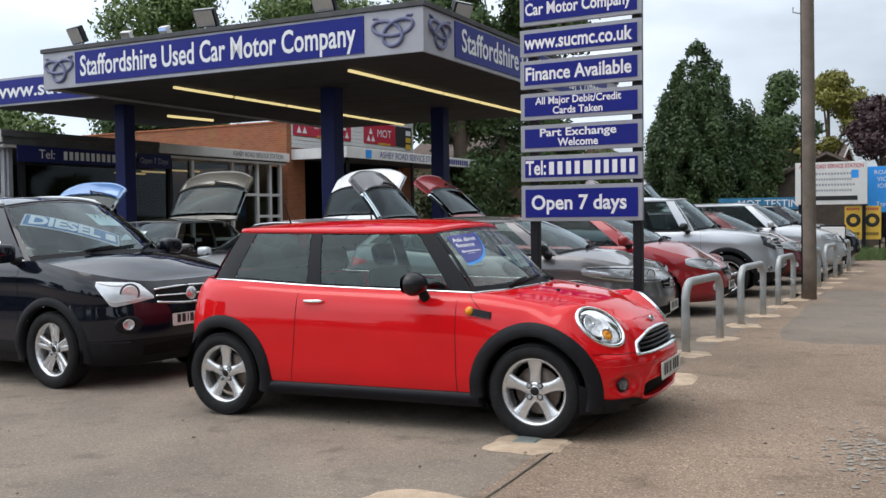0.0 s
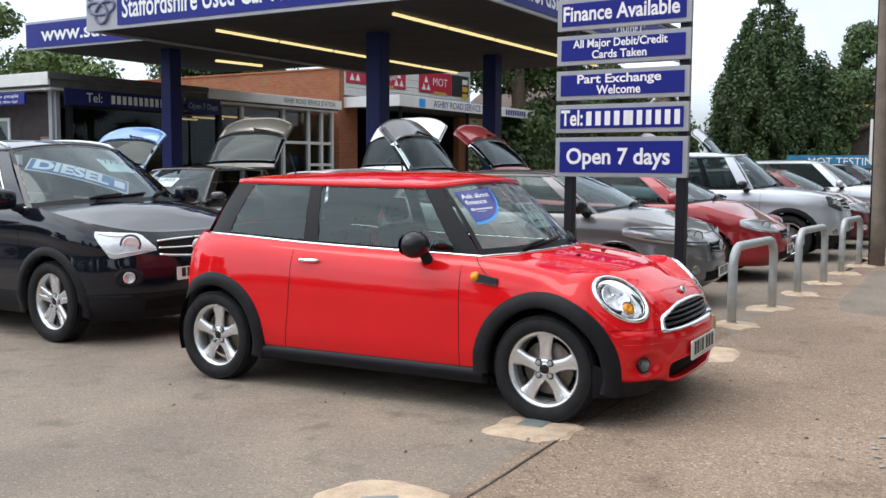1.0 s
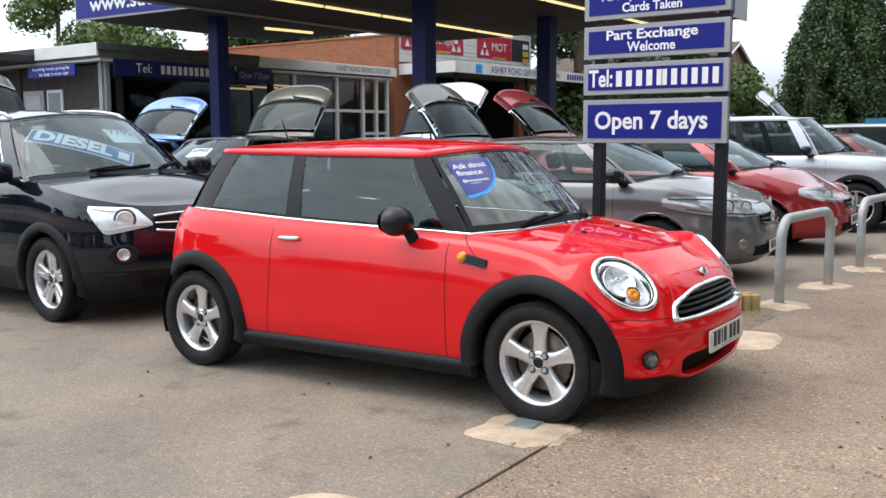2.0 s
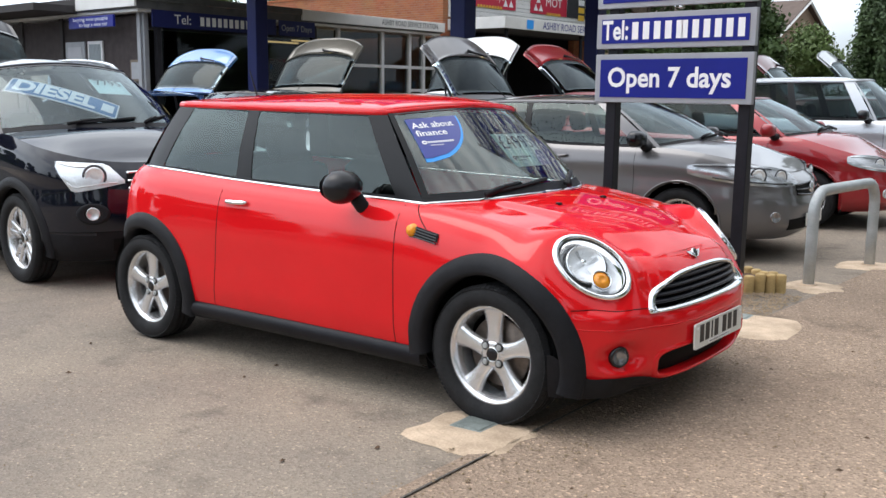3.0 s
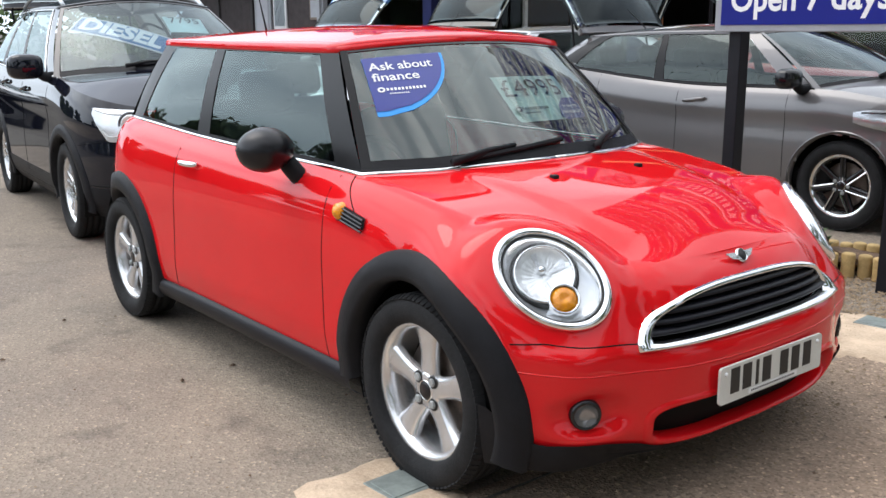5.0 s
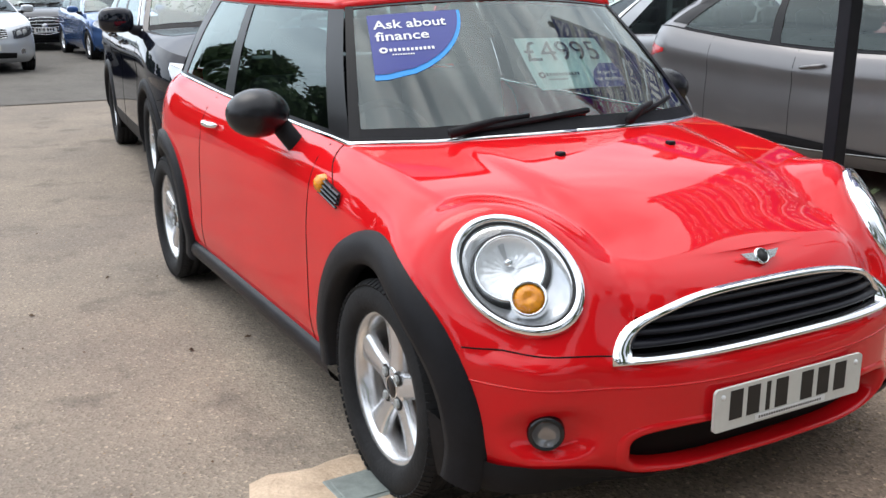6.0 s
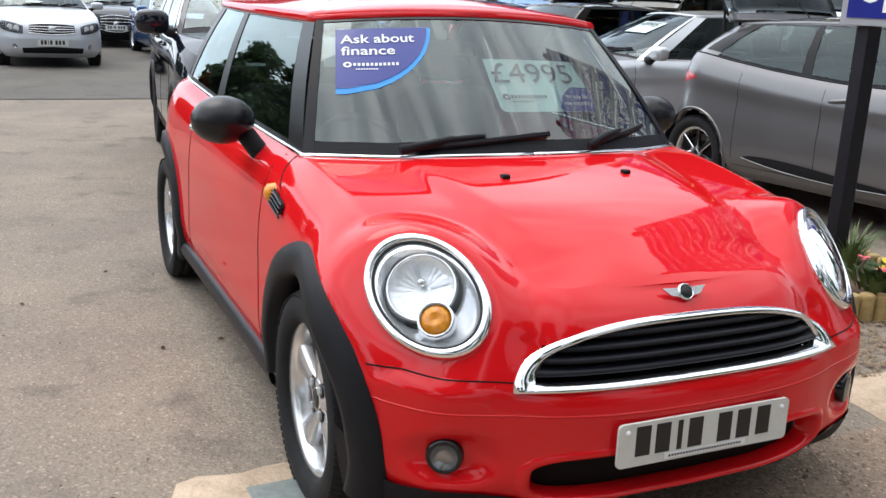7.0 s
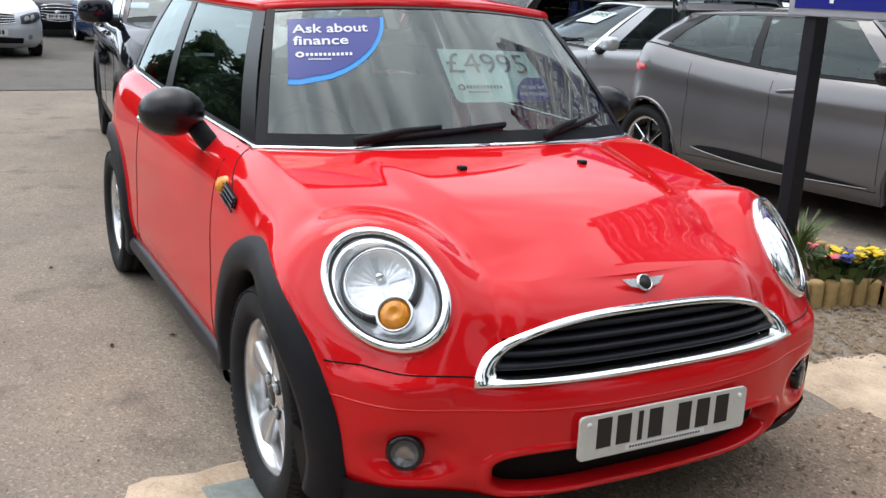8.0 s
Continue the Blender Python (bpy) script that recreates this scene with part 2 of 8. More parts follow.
M = {
    "red": paint("red_paint", (0.66, 0.009, 0.013), coat=0.86),
    "red2": paint("dark_red_paint", (0.29, 0.007, 0.012), 0.15),
    "maroon": paint("maroon_paint", (0.12, 0.010, 0.014), 0.3),
    "black_paint": paint("black_paint", (0.006, 0.007, 0.013)),
    "grey_paint": paint("grey_metallic_paint", (0.135, 0.129, 0.131), 0.4, 0.34),
    "silver_paint": paint("silver_metallic_paint", (0.46, 0.48, 0.51), 0.45, 0.34),
    "silver2": paint("pale_silver_paint", (0.55, 0.57, 0.59), 0.5, 0.3),
    "white_paint": paint("white_paint", (0.78, 0.78, 0.78)),
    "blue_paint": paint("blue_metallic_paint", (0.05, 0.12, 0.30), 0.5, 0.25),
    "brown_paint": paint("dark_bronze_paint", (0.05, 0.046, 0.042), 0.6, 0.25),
    "trim": mat("black_plastic", (0.012, 0.012, 0.014), 0.52, 0, 0.2, 20, 0.15, 400, spec=0.16),
    "mirror_black": mat("mirror_shell_black", (0.009, 0.009, 0.011), 0.24, 0, 0.15, 20, 0.1, 500, spec=0.38),
    "sill_black": mat("sill_black", (0.007, 0.007, 0.010), 0.40, 0, 0.2, 12, 0.1, 300, spec=0.20),
    "grille_black": mat("grille_black", (0.008, 0.008, 0.013), 0.42, 0, 0.15, 20, 0.1, 300, spec=0.3),
    "frame_black": mat("window_frame_black", (0.008, 0.008, 0.009), 0.35, 0, 0.1, 20, spec=0.2),
    "gloss_black": mat("gloss_black", (0.008, 0.008, 0.010), 0.12, 0, 0.1, 20),
    "rubber": mat("tyre_rubber", (0.015, 0.015, 0.016), 0.75, 0, 0.35, 14, 0.2, 120, spec=0.22),
    "alloy": mat("alloy_silver", (0.72, 0.72, 0.73), 0.24, 0.78, 0.08, 30),
    "chrome": mat("chrome", (0.85, 0.86, 0.87), 0.05, 1.0, 0.03, 10),
    "reflector": mat("lamp_reflector", (0.90, 0.91, 0.92), 0.20, 0.50, 0.10, 25, 0.4, 30),
    "lamp_inner": mat("lamp_inside", (0.64, 0.65, 0.66), 0.20, 0.60, 0.15, 9, 0.2, 6, fine=30),
    "lamp_dark": mat("dark_lamp_inside", (0.09, 0.092, 0.10), 0.15, 0.4, 0.3, 14),
    # for the bronze car's gate only, paler than its own body paint
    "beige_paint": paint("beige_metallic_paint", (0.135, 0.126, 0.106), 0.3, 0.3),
    # the blue car's gate: sky reflection put into a lighter blue
    "sky_sheen_blue": paint("blue_paint_sky_sheen", (0.085, 0.215, 0.47), 0.3, 0.25),
    "fog_inner": mat("smoked_fog_lamp", (0.30, 0.29, 0.29), 0.12, 0.75, 0.4, 30, 0.3, 40),
    "iron": mat("brake_iron", (0.16, 0.13, 0.11), 0.5, 0.8, 0.3, 30),
    "amber": mat("amber_lens", (1.0, 0.29, 0.004), 0.15, 0, 0.35, 60, 0.35, 120, coat=0.35),
    "redlens": mat("red_lens", (0.5, 0.01, 0.012), 0.12, 0, 0.15, 60, coat=0.5),
    "seat": mat("dark_fabric", (0.025, 0.025, 0.028), 0.85, 0, 0.25, 10, spec=0.22),
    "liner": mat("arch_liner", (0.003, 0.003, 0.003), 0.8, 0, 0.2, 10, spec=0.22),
    "glass": glass_mat("tinted_glass", (0.66, 0.80, 0.77), 1.54, 0.0, (0.86, 0.98, 0.97)),
    "side_glass": glass_mat("car_side_glass", (0.36, 0.43, 0.43), 1.22, 0.0, (0.86, 0.97, 0.98)),
    "shop_glass": glass_mat("shop_glass", (0.50, 0.55, 0.57), 1.28),
    "screen": glass_mat("windscreen_glass", (0.74, 0.83, 0.81), 1.86, 0.0, (0.91, 1.0, 0.985), 0.28),
    "car_screen": glass_mat("car_windscreen_glass", (0.66, 0.77, 0.81), 1.54, 0.0, (0.86, 0.97, 1.0)),
    "rear_glass": glass_mat("dark_rear_glass", (0.10, 0.12, 0.125), 1.32, 0.0, (0.86, 0.97, 1.0)),
    "lens": glass_mat("lamp_lens", (0.93, 0.94, 0.95), 1.35),
    "plate": mat("plate_white", (0.64, 0.64, 0.60), 0.35, 0, 0.05, 20),
    "ink": mat("black_ink", (0.012, 0.012, 0.012), 0.5, 0, 0.1, 40),
    "pave_grey": ground_mat("smooth_tarmac", (0.180, 0.150, 0.122), (0.245, 0.205, 0.165), (0.165, 0.135, 0.108), 0.4, 0.45),
    "asphalt": ground_mat("forecourt_tarmac", (0.188, 0.158, 0.132), (0.300, 0.246, 0.190), (0.158, 0.130, 0.107), 0.45, 0.50),
    "pave": ground_mat("footway_tarmac", (0.218, 0.160, 0.118), (0.330, 0.245, 0.180), (0.172, 0.125, 0.092), 0.7, 0.78),
    "dark_tarmac": ground_mat("dark_tarmac", (0.104, 0.094, 0.082), (0.140, 0.127, 0.110), (0.092, 0.083, 0.072), 0.4, 0.4),
    "concrete": mat("pale_concrete", (0.47, 0.345, 0.235), 0.9, 0, 0.28, 7, 0.5, 70, color2=(0.66, 0.51, 0.37)),
    "chalk": mat("worn_white_line", (0.27, 0.24, 0.20), 0.9, 0, 0.4, 30, 0.4, 90, color2=(0.46, 0.43, 0.38)),
    "galv": mat("galvanised_steel", (0.42, 0.44, 0.44), 0.48, 0.45, 0.18, 9, 0.1, 60),
    "steel_lid": mat("grey_steel_lid", (0.23, 0.26, 0.245), 0.5, 0.4, 0.2, 30),
    "sign_blue": mat("sign_blue", (0.006, 0.012, 0.20), 0.4, 0, 0.08, 4, spec=0.22),
    "sign_grey": mat("sign_grey_frame", (0.33, 0.34, 0.36), 0.5, 0.2, 0.08, 6, spec=0.22),
    "fascia_grey": mat("fascia_grey", (0.40, 0.40, 0.43), 0.5, 0, 0.08, 3),
    "letter": mat("white_letters", (0.82, 0.82, 0.82), 0.45, 0, 0.03, 8),
    "post": mat("black_post", (0.012, 0.012, 0.016), 0.45, 0, 0.2, 12, spec=0.22),
    "col_blue": mat("column_blue", (0.014, 0.020, 0.100), 0.5, 0, 0.1, 3, spec=0.22),
    "soffit": mat("dark_soffit", (0.055, 0.050, 0.050), 0.8, 0, 0.2, 2, spec=0.22),
    "roofing": mat("roofing_edge", (0.10, 0.10, 0.10), 0.8, 0, 0.25, 4, spec=0.22),
    "brick": mat("red_brick", (0.34, 0.115, 0.050), 0.9, 0, 0.25, 8, 0.4, 80, per_object=0.2),
    "mortar": mat("mortar", (0.33, 0.22, 0.15), 0.95, 0, 0.2, 12, 0.4, 90),
    "cream": mat("white_board", (0.72, 0.71, 0.68), 0.6, 0, 0.08, 3),
    # brown brick, made darker with the shade under the roof edge
    "shaded_brown_wall": mat("shaded_brown_wall", (0.046, 0.036, 0.036), 0.9, 0, 0.35, 5, 0.4, 40),
    # near-black: the unlit interiors' shade is put into the colour
    "shade_dark": mat("shade_dark_interior", (0.030, 0.030, 0.036), 0.8, 0, 0.3, 2, spec=0.22),
    "frame_white": mat("white_frame", (0.68, 0.68, 0.68), 0.5, 0, 0.06, 5),
    "poster_red": mat("poster_red", (0.50, 0.02, 0.05), 0.5, 0, 0.1, 5),
    "poster_dark": mat("poster_dark", (0.03, 0.03, 0.035), 0.5, 0, 0.4, 6),
    "poster_yellow": mat("poster_yellow", (0.72, 0.45, 0.05), 0.5, 0, 0.15, 5),
    "sticker_blue": mat("sticker_blue", (0.018, 0.030, 0.24), 0.3, 0, 0.06, 9, coat=0.3),
    "sticker_cyan": mat("sticker_cyan", (0.03, 0.32, 0.85), 0.3, 0, 0.05, 9),
    "sticker_pale": mat("sticker_pale", (0.60, 0.74, 0.72), 0.35, 0, 0.05, 9),
    "banner_blue": mat("banner_blue", (0.055, 0.185, 0.40), 0.35, 0, 0.06, 9),
    "rope": mat("rope_slate", (0.15, 0.16, 0.27), 0.5, 0, 0.1, 9),
    "banner_teal": mat("banner_teal", (0.02, 0.17, 0.32), 0.5, 0, 0.3, 3),
    "timber": mat("timber_pole", (0.175, 0.140, 0.110), 0.85, 0, 0.3, 5, 0.5, 40),
    "log": mat("pale_timber_log", (0.42, 0.29, 0.12), 0.8, 0, 0.25, 14, 0.4, 60, per_object=0.12),
    "tan_brick": mat("tan_brick", (0.33, 0.235, 0.165), 0.9, 0, 0.25, 8, 0.4, 40),
    "shed": mat("dark_shed_board", (0.085, 0.065, 0.050), 0.85, 0, 0.3, 5, 0.3, 30),
    "tiles": mat("roof_tile", (0.12, 0.085, 0.070), 0.85, 0, 0.25, 3, 0.4, 20),
    "soil": mat("bark_soil", (0.070, 0.045, 0.028), 0.95, 0, 0.4, 20, 1.0, 40, color2=(0.17, 0.10, 0.06)),
    "bark": mat("tree_bark", (0.09, 0.065, 0.045), 0.9, 0, 0.3, 8, 0.6, 30),
    "leaf": mat("leaf_green", (0.040, 0.076, 0.022), 0.6, 0, 0.35, 0.7, per_object=0.0, color2=(0.095, 0.155, 0.042), fine=4),
    "leaf2": mat("leaf_light_green", (0.085, 0.140, 0.035), 0.6, 0, 0.3, 0.6, color2=(0.16, 0.23, 0.06), fine=4),
    "needle": mat("conifer_green", (0.034, 0.066, 0.022), 0.65, 0, 0.40, 0.8, color2=(0.085, 0.140, 0.044), fine=4),
    "plum": mat("plum_leaf", (0.045, 0.018, 0.022), 0.6, 0, 0.3, 0.8, fine=4),
    "gold": mat("gold_leaf", (0.20, 0.19, 0.03), 0.6, 0, 0.3, 0.8, fine=4),
    "yellow": mat("yellow_petal", (0.85, 0.60, 0.01), 0.5, 0, 0.1, 30),
    "pink": mat("pink_petal", (0.75, 0.12, 0.16), 0.5, 0, 0.1, 30),
    "violet": mat("violet_petal", (0.05, 0.05, 0.35), 0.5, 0, 0.1, 30),
    "grass": mat("grass_green", (0.075, 0.115, 0.030), 0.8, 0, 0.3, 3),
    "chips": mat("gravel_chips", (0.26, 0.19, 0.12), 0.9, 0, 0.4, 20),
    "tube": glow("warm_tube", (1.0, 0.82, 0.38), 0.95),
    "orange_lamp": glow("warm_lamp", (1.0, 0.62, 0.25), 1.5),
}


# ---- mesh helpers ----
def mesh_ob(name, verts, faces, material, parent=None, label="", smooth=False):
    me = bpy.data.meshes.new(name)
    me.from_pydata([tuple(v) for v in verts], [], faces)
    me.materials.append(material)
    if smooth:
        me.polygons.foreach_set("use_smooth", [True] * len(me.polygons))
    me.update()
    ob = new(name, me)
    if parent is not None:
        ob.parent = parent
    if label:
        ob["label"] = label
    return ob


def part(name, bm, material, parent=None, label="", smooth=False):
    bmesh.ops.recalc_face_normals(bm, faces=bm.faces)
    me = bpy.data.meshes.new(name)
    bm.to_mesh(me)
    bm.free()
    me.materials.append(material)
    if smooth:
        me.polygons.foreach_set("use_smooth", [True] * len(me.polygons))
    ob = new(name, me)
    if parent is not None:
        ob.parent = parent
    if label:
        ob["label"] = label
    return ob


def thing(name, m, label, category, group="", kind=""):
    """An Empty at the base of a thing, which parents its parts."""
    ob = new(name)
    ob.matrix_world = m
    return tagged(ob, label, category, group, kind)


def box_bm(x0, x1, y0, y1, z0, z1, bevel=0.0, bm=None, m=None):
    bm = bm or bmesh.new()
    r = bmesh.ops.create_cube(bm, size=1)
    vs = r["verts"]
    bmesh.ops.scale(bm, vec=(x1 - x0, y1 - y0, z1 - z0), verts=vs)
    bmesh.ops.translate(bm, vec=((x0 + x1) / 2, (y0 + y1) / 2, (z0 + z1) / 2), verts=vs)
    if bevel:
        es = list({e for v in vs for e in v.link_edges})
        g = bmesh.ops.bevel(bm, geom=es, offset=bevel, segments=2, affect="EDGES", profile=0.5)
        vs = list({v for f in g["faces"] for v in f.verts} | {v for v in vs if v.is_valid})
    if m is not None:
        bmesh.ops.transform(bm, matrix=m, verts=[v for v in vs if v.is_valid])
    return bm


def lathe(profile, n=48, axis="y", centre=(0, 0, 0), close=False, wobble=None):
    """Verts and faces of a profile of (radius, along) turned round an axis."""
    vs, fs = [], []
    k = len(profile)
    for i in range(n):
        a = 2 * math.pi * i / n
        for r, h in profile:
            c, s = r * math.cos(a), r * math.sin(a)
            p = {"y": (c, h, s), "z": (c, s, h), "x": (h, c, s)}[axis]
            vs.append((p[0] + centre[0], p[1] + centre[1], p[2] + centre[2]))
    for i in range(n):
        for j in range(k - 1 + int(close)):
            a, b = i * k + j, i * k + (j + 1) % k
            c, d = ((i + 1) % n) * k + (j + 1) % k, ((i + 1) % n) * k + j
            fs.append((a, b, c, d))
    return vs, fs


def tube(points, radius, n=8, cap=True):
    """Verts and faces of a round bar along points; radius a number or one for each point."""
    pts = [Vector(p) for p in points]
    rs = radius if isinstance(radius, (list, tuple)) else [radius] * len(pts)
    vs, fs = [], []
    up = Vector((0, 0, 1))
    prev = None
    for i, p in enumerate(pts):
        d = (pts[min(i + 1, len(pts) - 1)] - pts[max(i - 1, 0)]).normalized()
        if prev is None:
            prev = d.cross(up if abs(d.z) < 0.9 else Vector((1, 0, 0))).normalized()
        side = (prev - d * prev.dot(d)).normalized()
        prev = side
        other = d.cross(side)
        for k in range(n):
            a = 2 * math.pi * k / n
            vs.append(p + (side * math.cos(a) + other * math.sin(a)) * rs[i])
    for i in range(len(pts) - 1):
        for k in range(n):
            fs.append((i * n + k, i * n + (k + 1) % n, (i + 1) * n + (k + 1) % n, (i + 1) * n + k))
    if cap:
        fs.append(tuple(range(n - 1, -1, -1)))
        fs.append(tuple((len(pts) - 1) * n + k for k in range(n)))
    return vs, fs


def grid_faces(nu, nv, wrap=False):
    """Faces of a grid of nu x nv verts, index u * nv + v."""
    fs = []
    for u in range(nu - 1 + int(wrap)):
        for v in range(nv - 1):
            a, b = u * nv + v, ((u + 1) % nu) * nv + v
            fs.append((a, b, b + 1, a + 1))
    return fs


def rounded(w, h, r, n=6):
    """Outline of a rounded rectangle round the origin."""
    out = []
    for cx, cy, a0 in ((w / 2 - r, h / 2 - r, 0), (-w / 2 + r, h / 2 - r, 90), (-w / 2 + r, -h / 2 + r, 180), (w / 2 - r, -h / 2 + r, 270)):
        for i in range(n + 1):
            a = radians(a0 + 90 * i / n)
            out.append((cx + r * math.cos(a), cy + r * math.sin(a)))
    return out


def slab(outline, t, m, name, material, parent=None, label=""):
    """A plate of the given 2D outline and thickness, standing where m puts its xy plane."""
    n = len(outline)
    vs = [m @ Vector((x, y, 0)) for x, y in outline] + [m @ Vector((x, y, t)) for x, y in outline]
    fs = [tuple(range(n - 1, -1, -1)), tuple(range(n, 2 * n))] + [(i, (i + 1) % n, n + (i + 1) % n, n + i) for i in range(n)]
    return mesh_ob(name, vs, fs, material, parent, label)


def lettering(text, m, height, material, parent, width=0.0, name="lettering", label="", bold=0.0):
    """Words in the built-in font, centred on m's origin in its xy plane, capitals of that height, squeezed to a width if given."""
    cu = bpy.data.curves.new("t", "FONT")
    cu.body, cu.size, cu.align_x, cu.align_y = text, height / 0.70, "CENTER", "CENTER"
    cu.offset = bold
    cu.resolution_u = 3
    tmp = bpy.data.objects.new("t", cu)
    me = bpy.data.meshes.new_from_object(tmp)
    bpy.data.objects.remove(tmp)
    bpy.data.curves.remove(cu)
    co = np.empty(len(me.vertices) * 3)
    me.vertices.foreach_get("co", co)
    co = co.reshape(-1, 3)
    faces = [tuple(p.vertices) for p in me.polygons]
    bpy.data.meshes.remove(me)
    lo, hi = co[:, 0].min(), co[:, 0].max()
    f, mid = (width / (hi - lo) if width else 1.0), (lo + hi) / 2
    put = m if callable(m) else (lambda x, y: m @ Vector((x, y, 0)))
    spans = sorted((min(co[k, 0] for k in q), max(co[k, 0] for k in q)) for q in faces)
    cuts, reach = [], spans[0][1]
    for a, b in spans:                       # a wide gap ends a word
        if a - reach > 0.15 * height / 0.70:
            cuts.append((a + reach) / 2)
        reach = max(reach, b)
    ob = None
    for w in range(len(cuts) + 1):
        mine = [q for q in faces if sum(co[q[0], 0] > c for c in cuts) == w]
        used = sorted({k for q in mine for k in q})
        new_k = {k: i for i, k in enumerate(used)}
        ob = mesh_ob(name, [put((co[k, 0] - mid) * f, co[k, 1]) for k in used], [tuple(new_k[k] for k in q) for q in mine], material, parent, label)
    return ob


def bars(count, m, width, height, material, parent, name="printed_bar", gap=0.35):
    """Plain upright bars that stand for a number."""
    step = width / count
    for i in range(count):
        x = -width / 2 + step * i
        vs = [m @ Vector(p) for p in ((x, -height / 2, 0), (x + step * (1 - gap), -height / 2, 0), (x + step * (1 - gap), height / 2, 0), (x, height / 2, 0))]
        mesh_ob(name, vs, [(0, 1, 2, 3)], material, parent)


def smooth_curve(pts):
    """A smooth function through (x, value) pairs, without overshoot."""
    xs, ys = np.array([p[0] for p in pts], float), np.array([p[1] for p in pts], float)
    h, d = np.diff(xs), np.diff(ys) / np.diff(xs)
    g = np.zeros(len(xs))
    g[0], g[-1] = d[0], d[-1]
    for i in range(1, len(xs) - 1):
        if d[i - 1] * d[i] > 0:
            w1, w2 = 2 * h[i] + h[i - 1], h[i] + 2 * h[i - 1]
            g[i] = (w1 + w2) / (w1 / d[i - 1] + w2 / d[i])

    def f(x):
        x = min(max(x, xs[0]), xs[-1])
        i = min(int(np.searchsorted(xs, x, side="right")) - 1, len(xs) - 2)
        t = (x - xs[i]) / h[i]
        return float((2 * t ** 3 - 3 * t ** 2 + 1) * ys[i] + (t ** 3 - 2 * t ** 2 + t) * h[i] * g[i] + (3 * t ** 2 - 2 * t ** 3) * ys[i + 1] + (t ** 3 - t ** 2) * h[i] * g[i + 1])
    return f


# ---- the lie of the land: it rises gently towards the road ----
SLOPE = 0.0172


def G(x, y):
    return SLOPE * (min(max(x, -9.0), 1.6) + 1.2335)


def stand(x, y, heading):
    """The pose of a thing that stands on the sloping ground and faces along heading (degrees from +x)."""
    e = 0.5
    nrm = Vector((-(G(x + e, y) - G(x - e, y)), 0, 2 * e)).normalized()
    f = Vector((math.cos(radians(heading)), math.sin(radians(heading)), 0))
    f = (f - nrm * f.dot(nrm)).normalized()
    s = nrm.cross(f)
    r = Matrix((f, s, nrm)).transposed().to_4x4()
    return Matrix.Translation((x, y, G(x, y))) @ r


# ---- cars ----
class Shell:
    """A car's skin: a plan outline with profiles that set it in and out, a bonnet over its top edge, and a glasshouse on it. x ahead, y to the left."""

    def __init__(self, S):
        self.S = S
        out = []
        for i in range(80):
            a = math.pi / 2 * i / 80
            out.append((S["xa"] + (S["xf"] - S["xa"]) * math.cos(a) ** (2 / S["nf"]), S["W"] * math.sin(a) ** (2 / S["nf"])))
        for i in range(120):
            t = i / 120
            out.append((S["xa"] + (S["xb"] - S["xa"]) * t, S["W"]))
        for i in range(81):
            a = math.pi / 2 * (1 - i / 80)
            out.append((S["xb"] - (S["xb"] - S["xr"]) * math.cos(a) ** (2 / S["nr"]), S["W"] * max(math.sin(a), 0) ** (2 / S["nr"])))
        p = np.array(out)
        d = np.r_[0, np.cumsum(np.hypot(*np.diff(p, axis=0).T))]
        n = S.get("n", 110)
        self.n = n
        u = np.linspace(0, d[-1], n)
        self.px, self.py = np.interp(u, d, p[:, 0]), np.interp(u, d, p[:, 1])
        tx, ty = np.gradient(self.px), np.gradient(self.py)
        ln = np.hypot(tx, ty)
        self.nx, self.ny = ty / ln, -tx / ln
        self.nx[0], self.ny[0], self.nx[-1], self.ny[-1] = 1, 0, -1, 0
        self.f, self.s, self.r = smooth_curve(S["front"]), smooth_curve(S["side"]), smooth_curve(S["rear"])
        self.top, self.mid = smooth_curve(sorted(S["top"])), smooth_curve(sorted(S["mid"]))
        self.roof = smooth_curve(sorted(S["roof"]))

    def at(self, i, z, off=0.0, raw=False):
        """Point and normal of the wall at outline place i (a fraction allowed) and height z."""
        i = min(max(i, 0), self.n - 1)
        k = np.arange(self.n)
        x, y = float(np.interp(i, k, self.px)), float(np.interp(i, k, self.py))
        nx, ny = float(np.interp(i, k, self.nx)), float(np.interp(i, k, self.ny))
        zs, zt = self.S["zs"], self.top(x)
        v = (z - zs) / (zt - zs)
        wf, wr = max(nx, 0) ** 2, max(-nx, 0) ** 2
        o = wf * self.f(v) + wr * self.r(v) + (1 - wf - wr) * self.s(v)
        bulge = sum(b[2] * math.exp(-((x - b[0]) / b[1]) ** 2) * math.exp(-((z - 0.42) / 0.35) ** 2) for b in self.S.get("bulge", ()))
        o += off + bulge * (1 - wf - wr)
        if "tuck" in self.S and nx > 0.02:
            o += self.S["tuck"](x, y, z)
        p = Vector((x + nx * o, y + ny * o, z))
        if "warp" in self.S and not raw:
            p = self.S["warp"](p)
        return p, Vector((nx, ny, 0))

    def i_x(self, x):
        return float(np.interp(-x, -self.px, np.arange(self.n)))

    def beside(self, x, z, off=0.0):
        """Point and normal of the wall at a true x and height z."""
        i = self.i_x(x)
        for _ in range(10):
            p, nrm = self.at(i, z)
            k = min(max(int(i), 1), self.n - 2)
            i = min(max(i + 0.8 * (p.x - x) / max(abs(self.px[k + 1] - self.px[k - 1]) / 2, 0.004), 0), self.n - 1)
        p, nrm = self.at(i, z)
        return p + nrm * off, nrm

    def i_y(self, y):
        h = int(np.argmax(self.py > self.S["W"] * 0.999))
        return float(np.interp(y, self.py[:h + 1], np.arange(h + 1)))

    def i_yr(self, y):
        h = self.n - 1 - int(np.argmax(self.py[::-1] > self.S["W"] * 0.999))
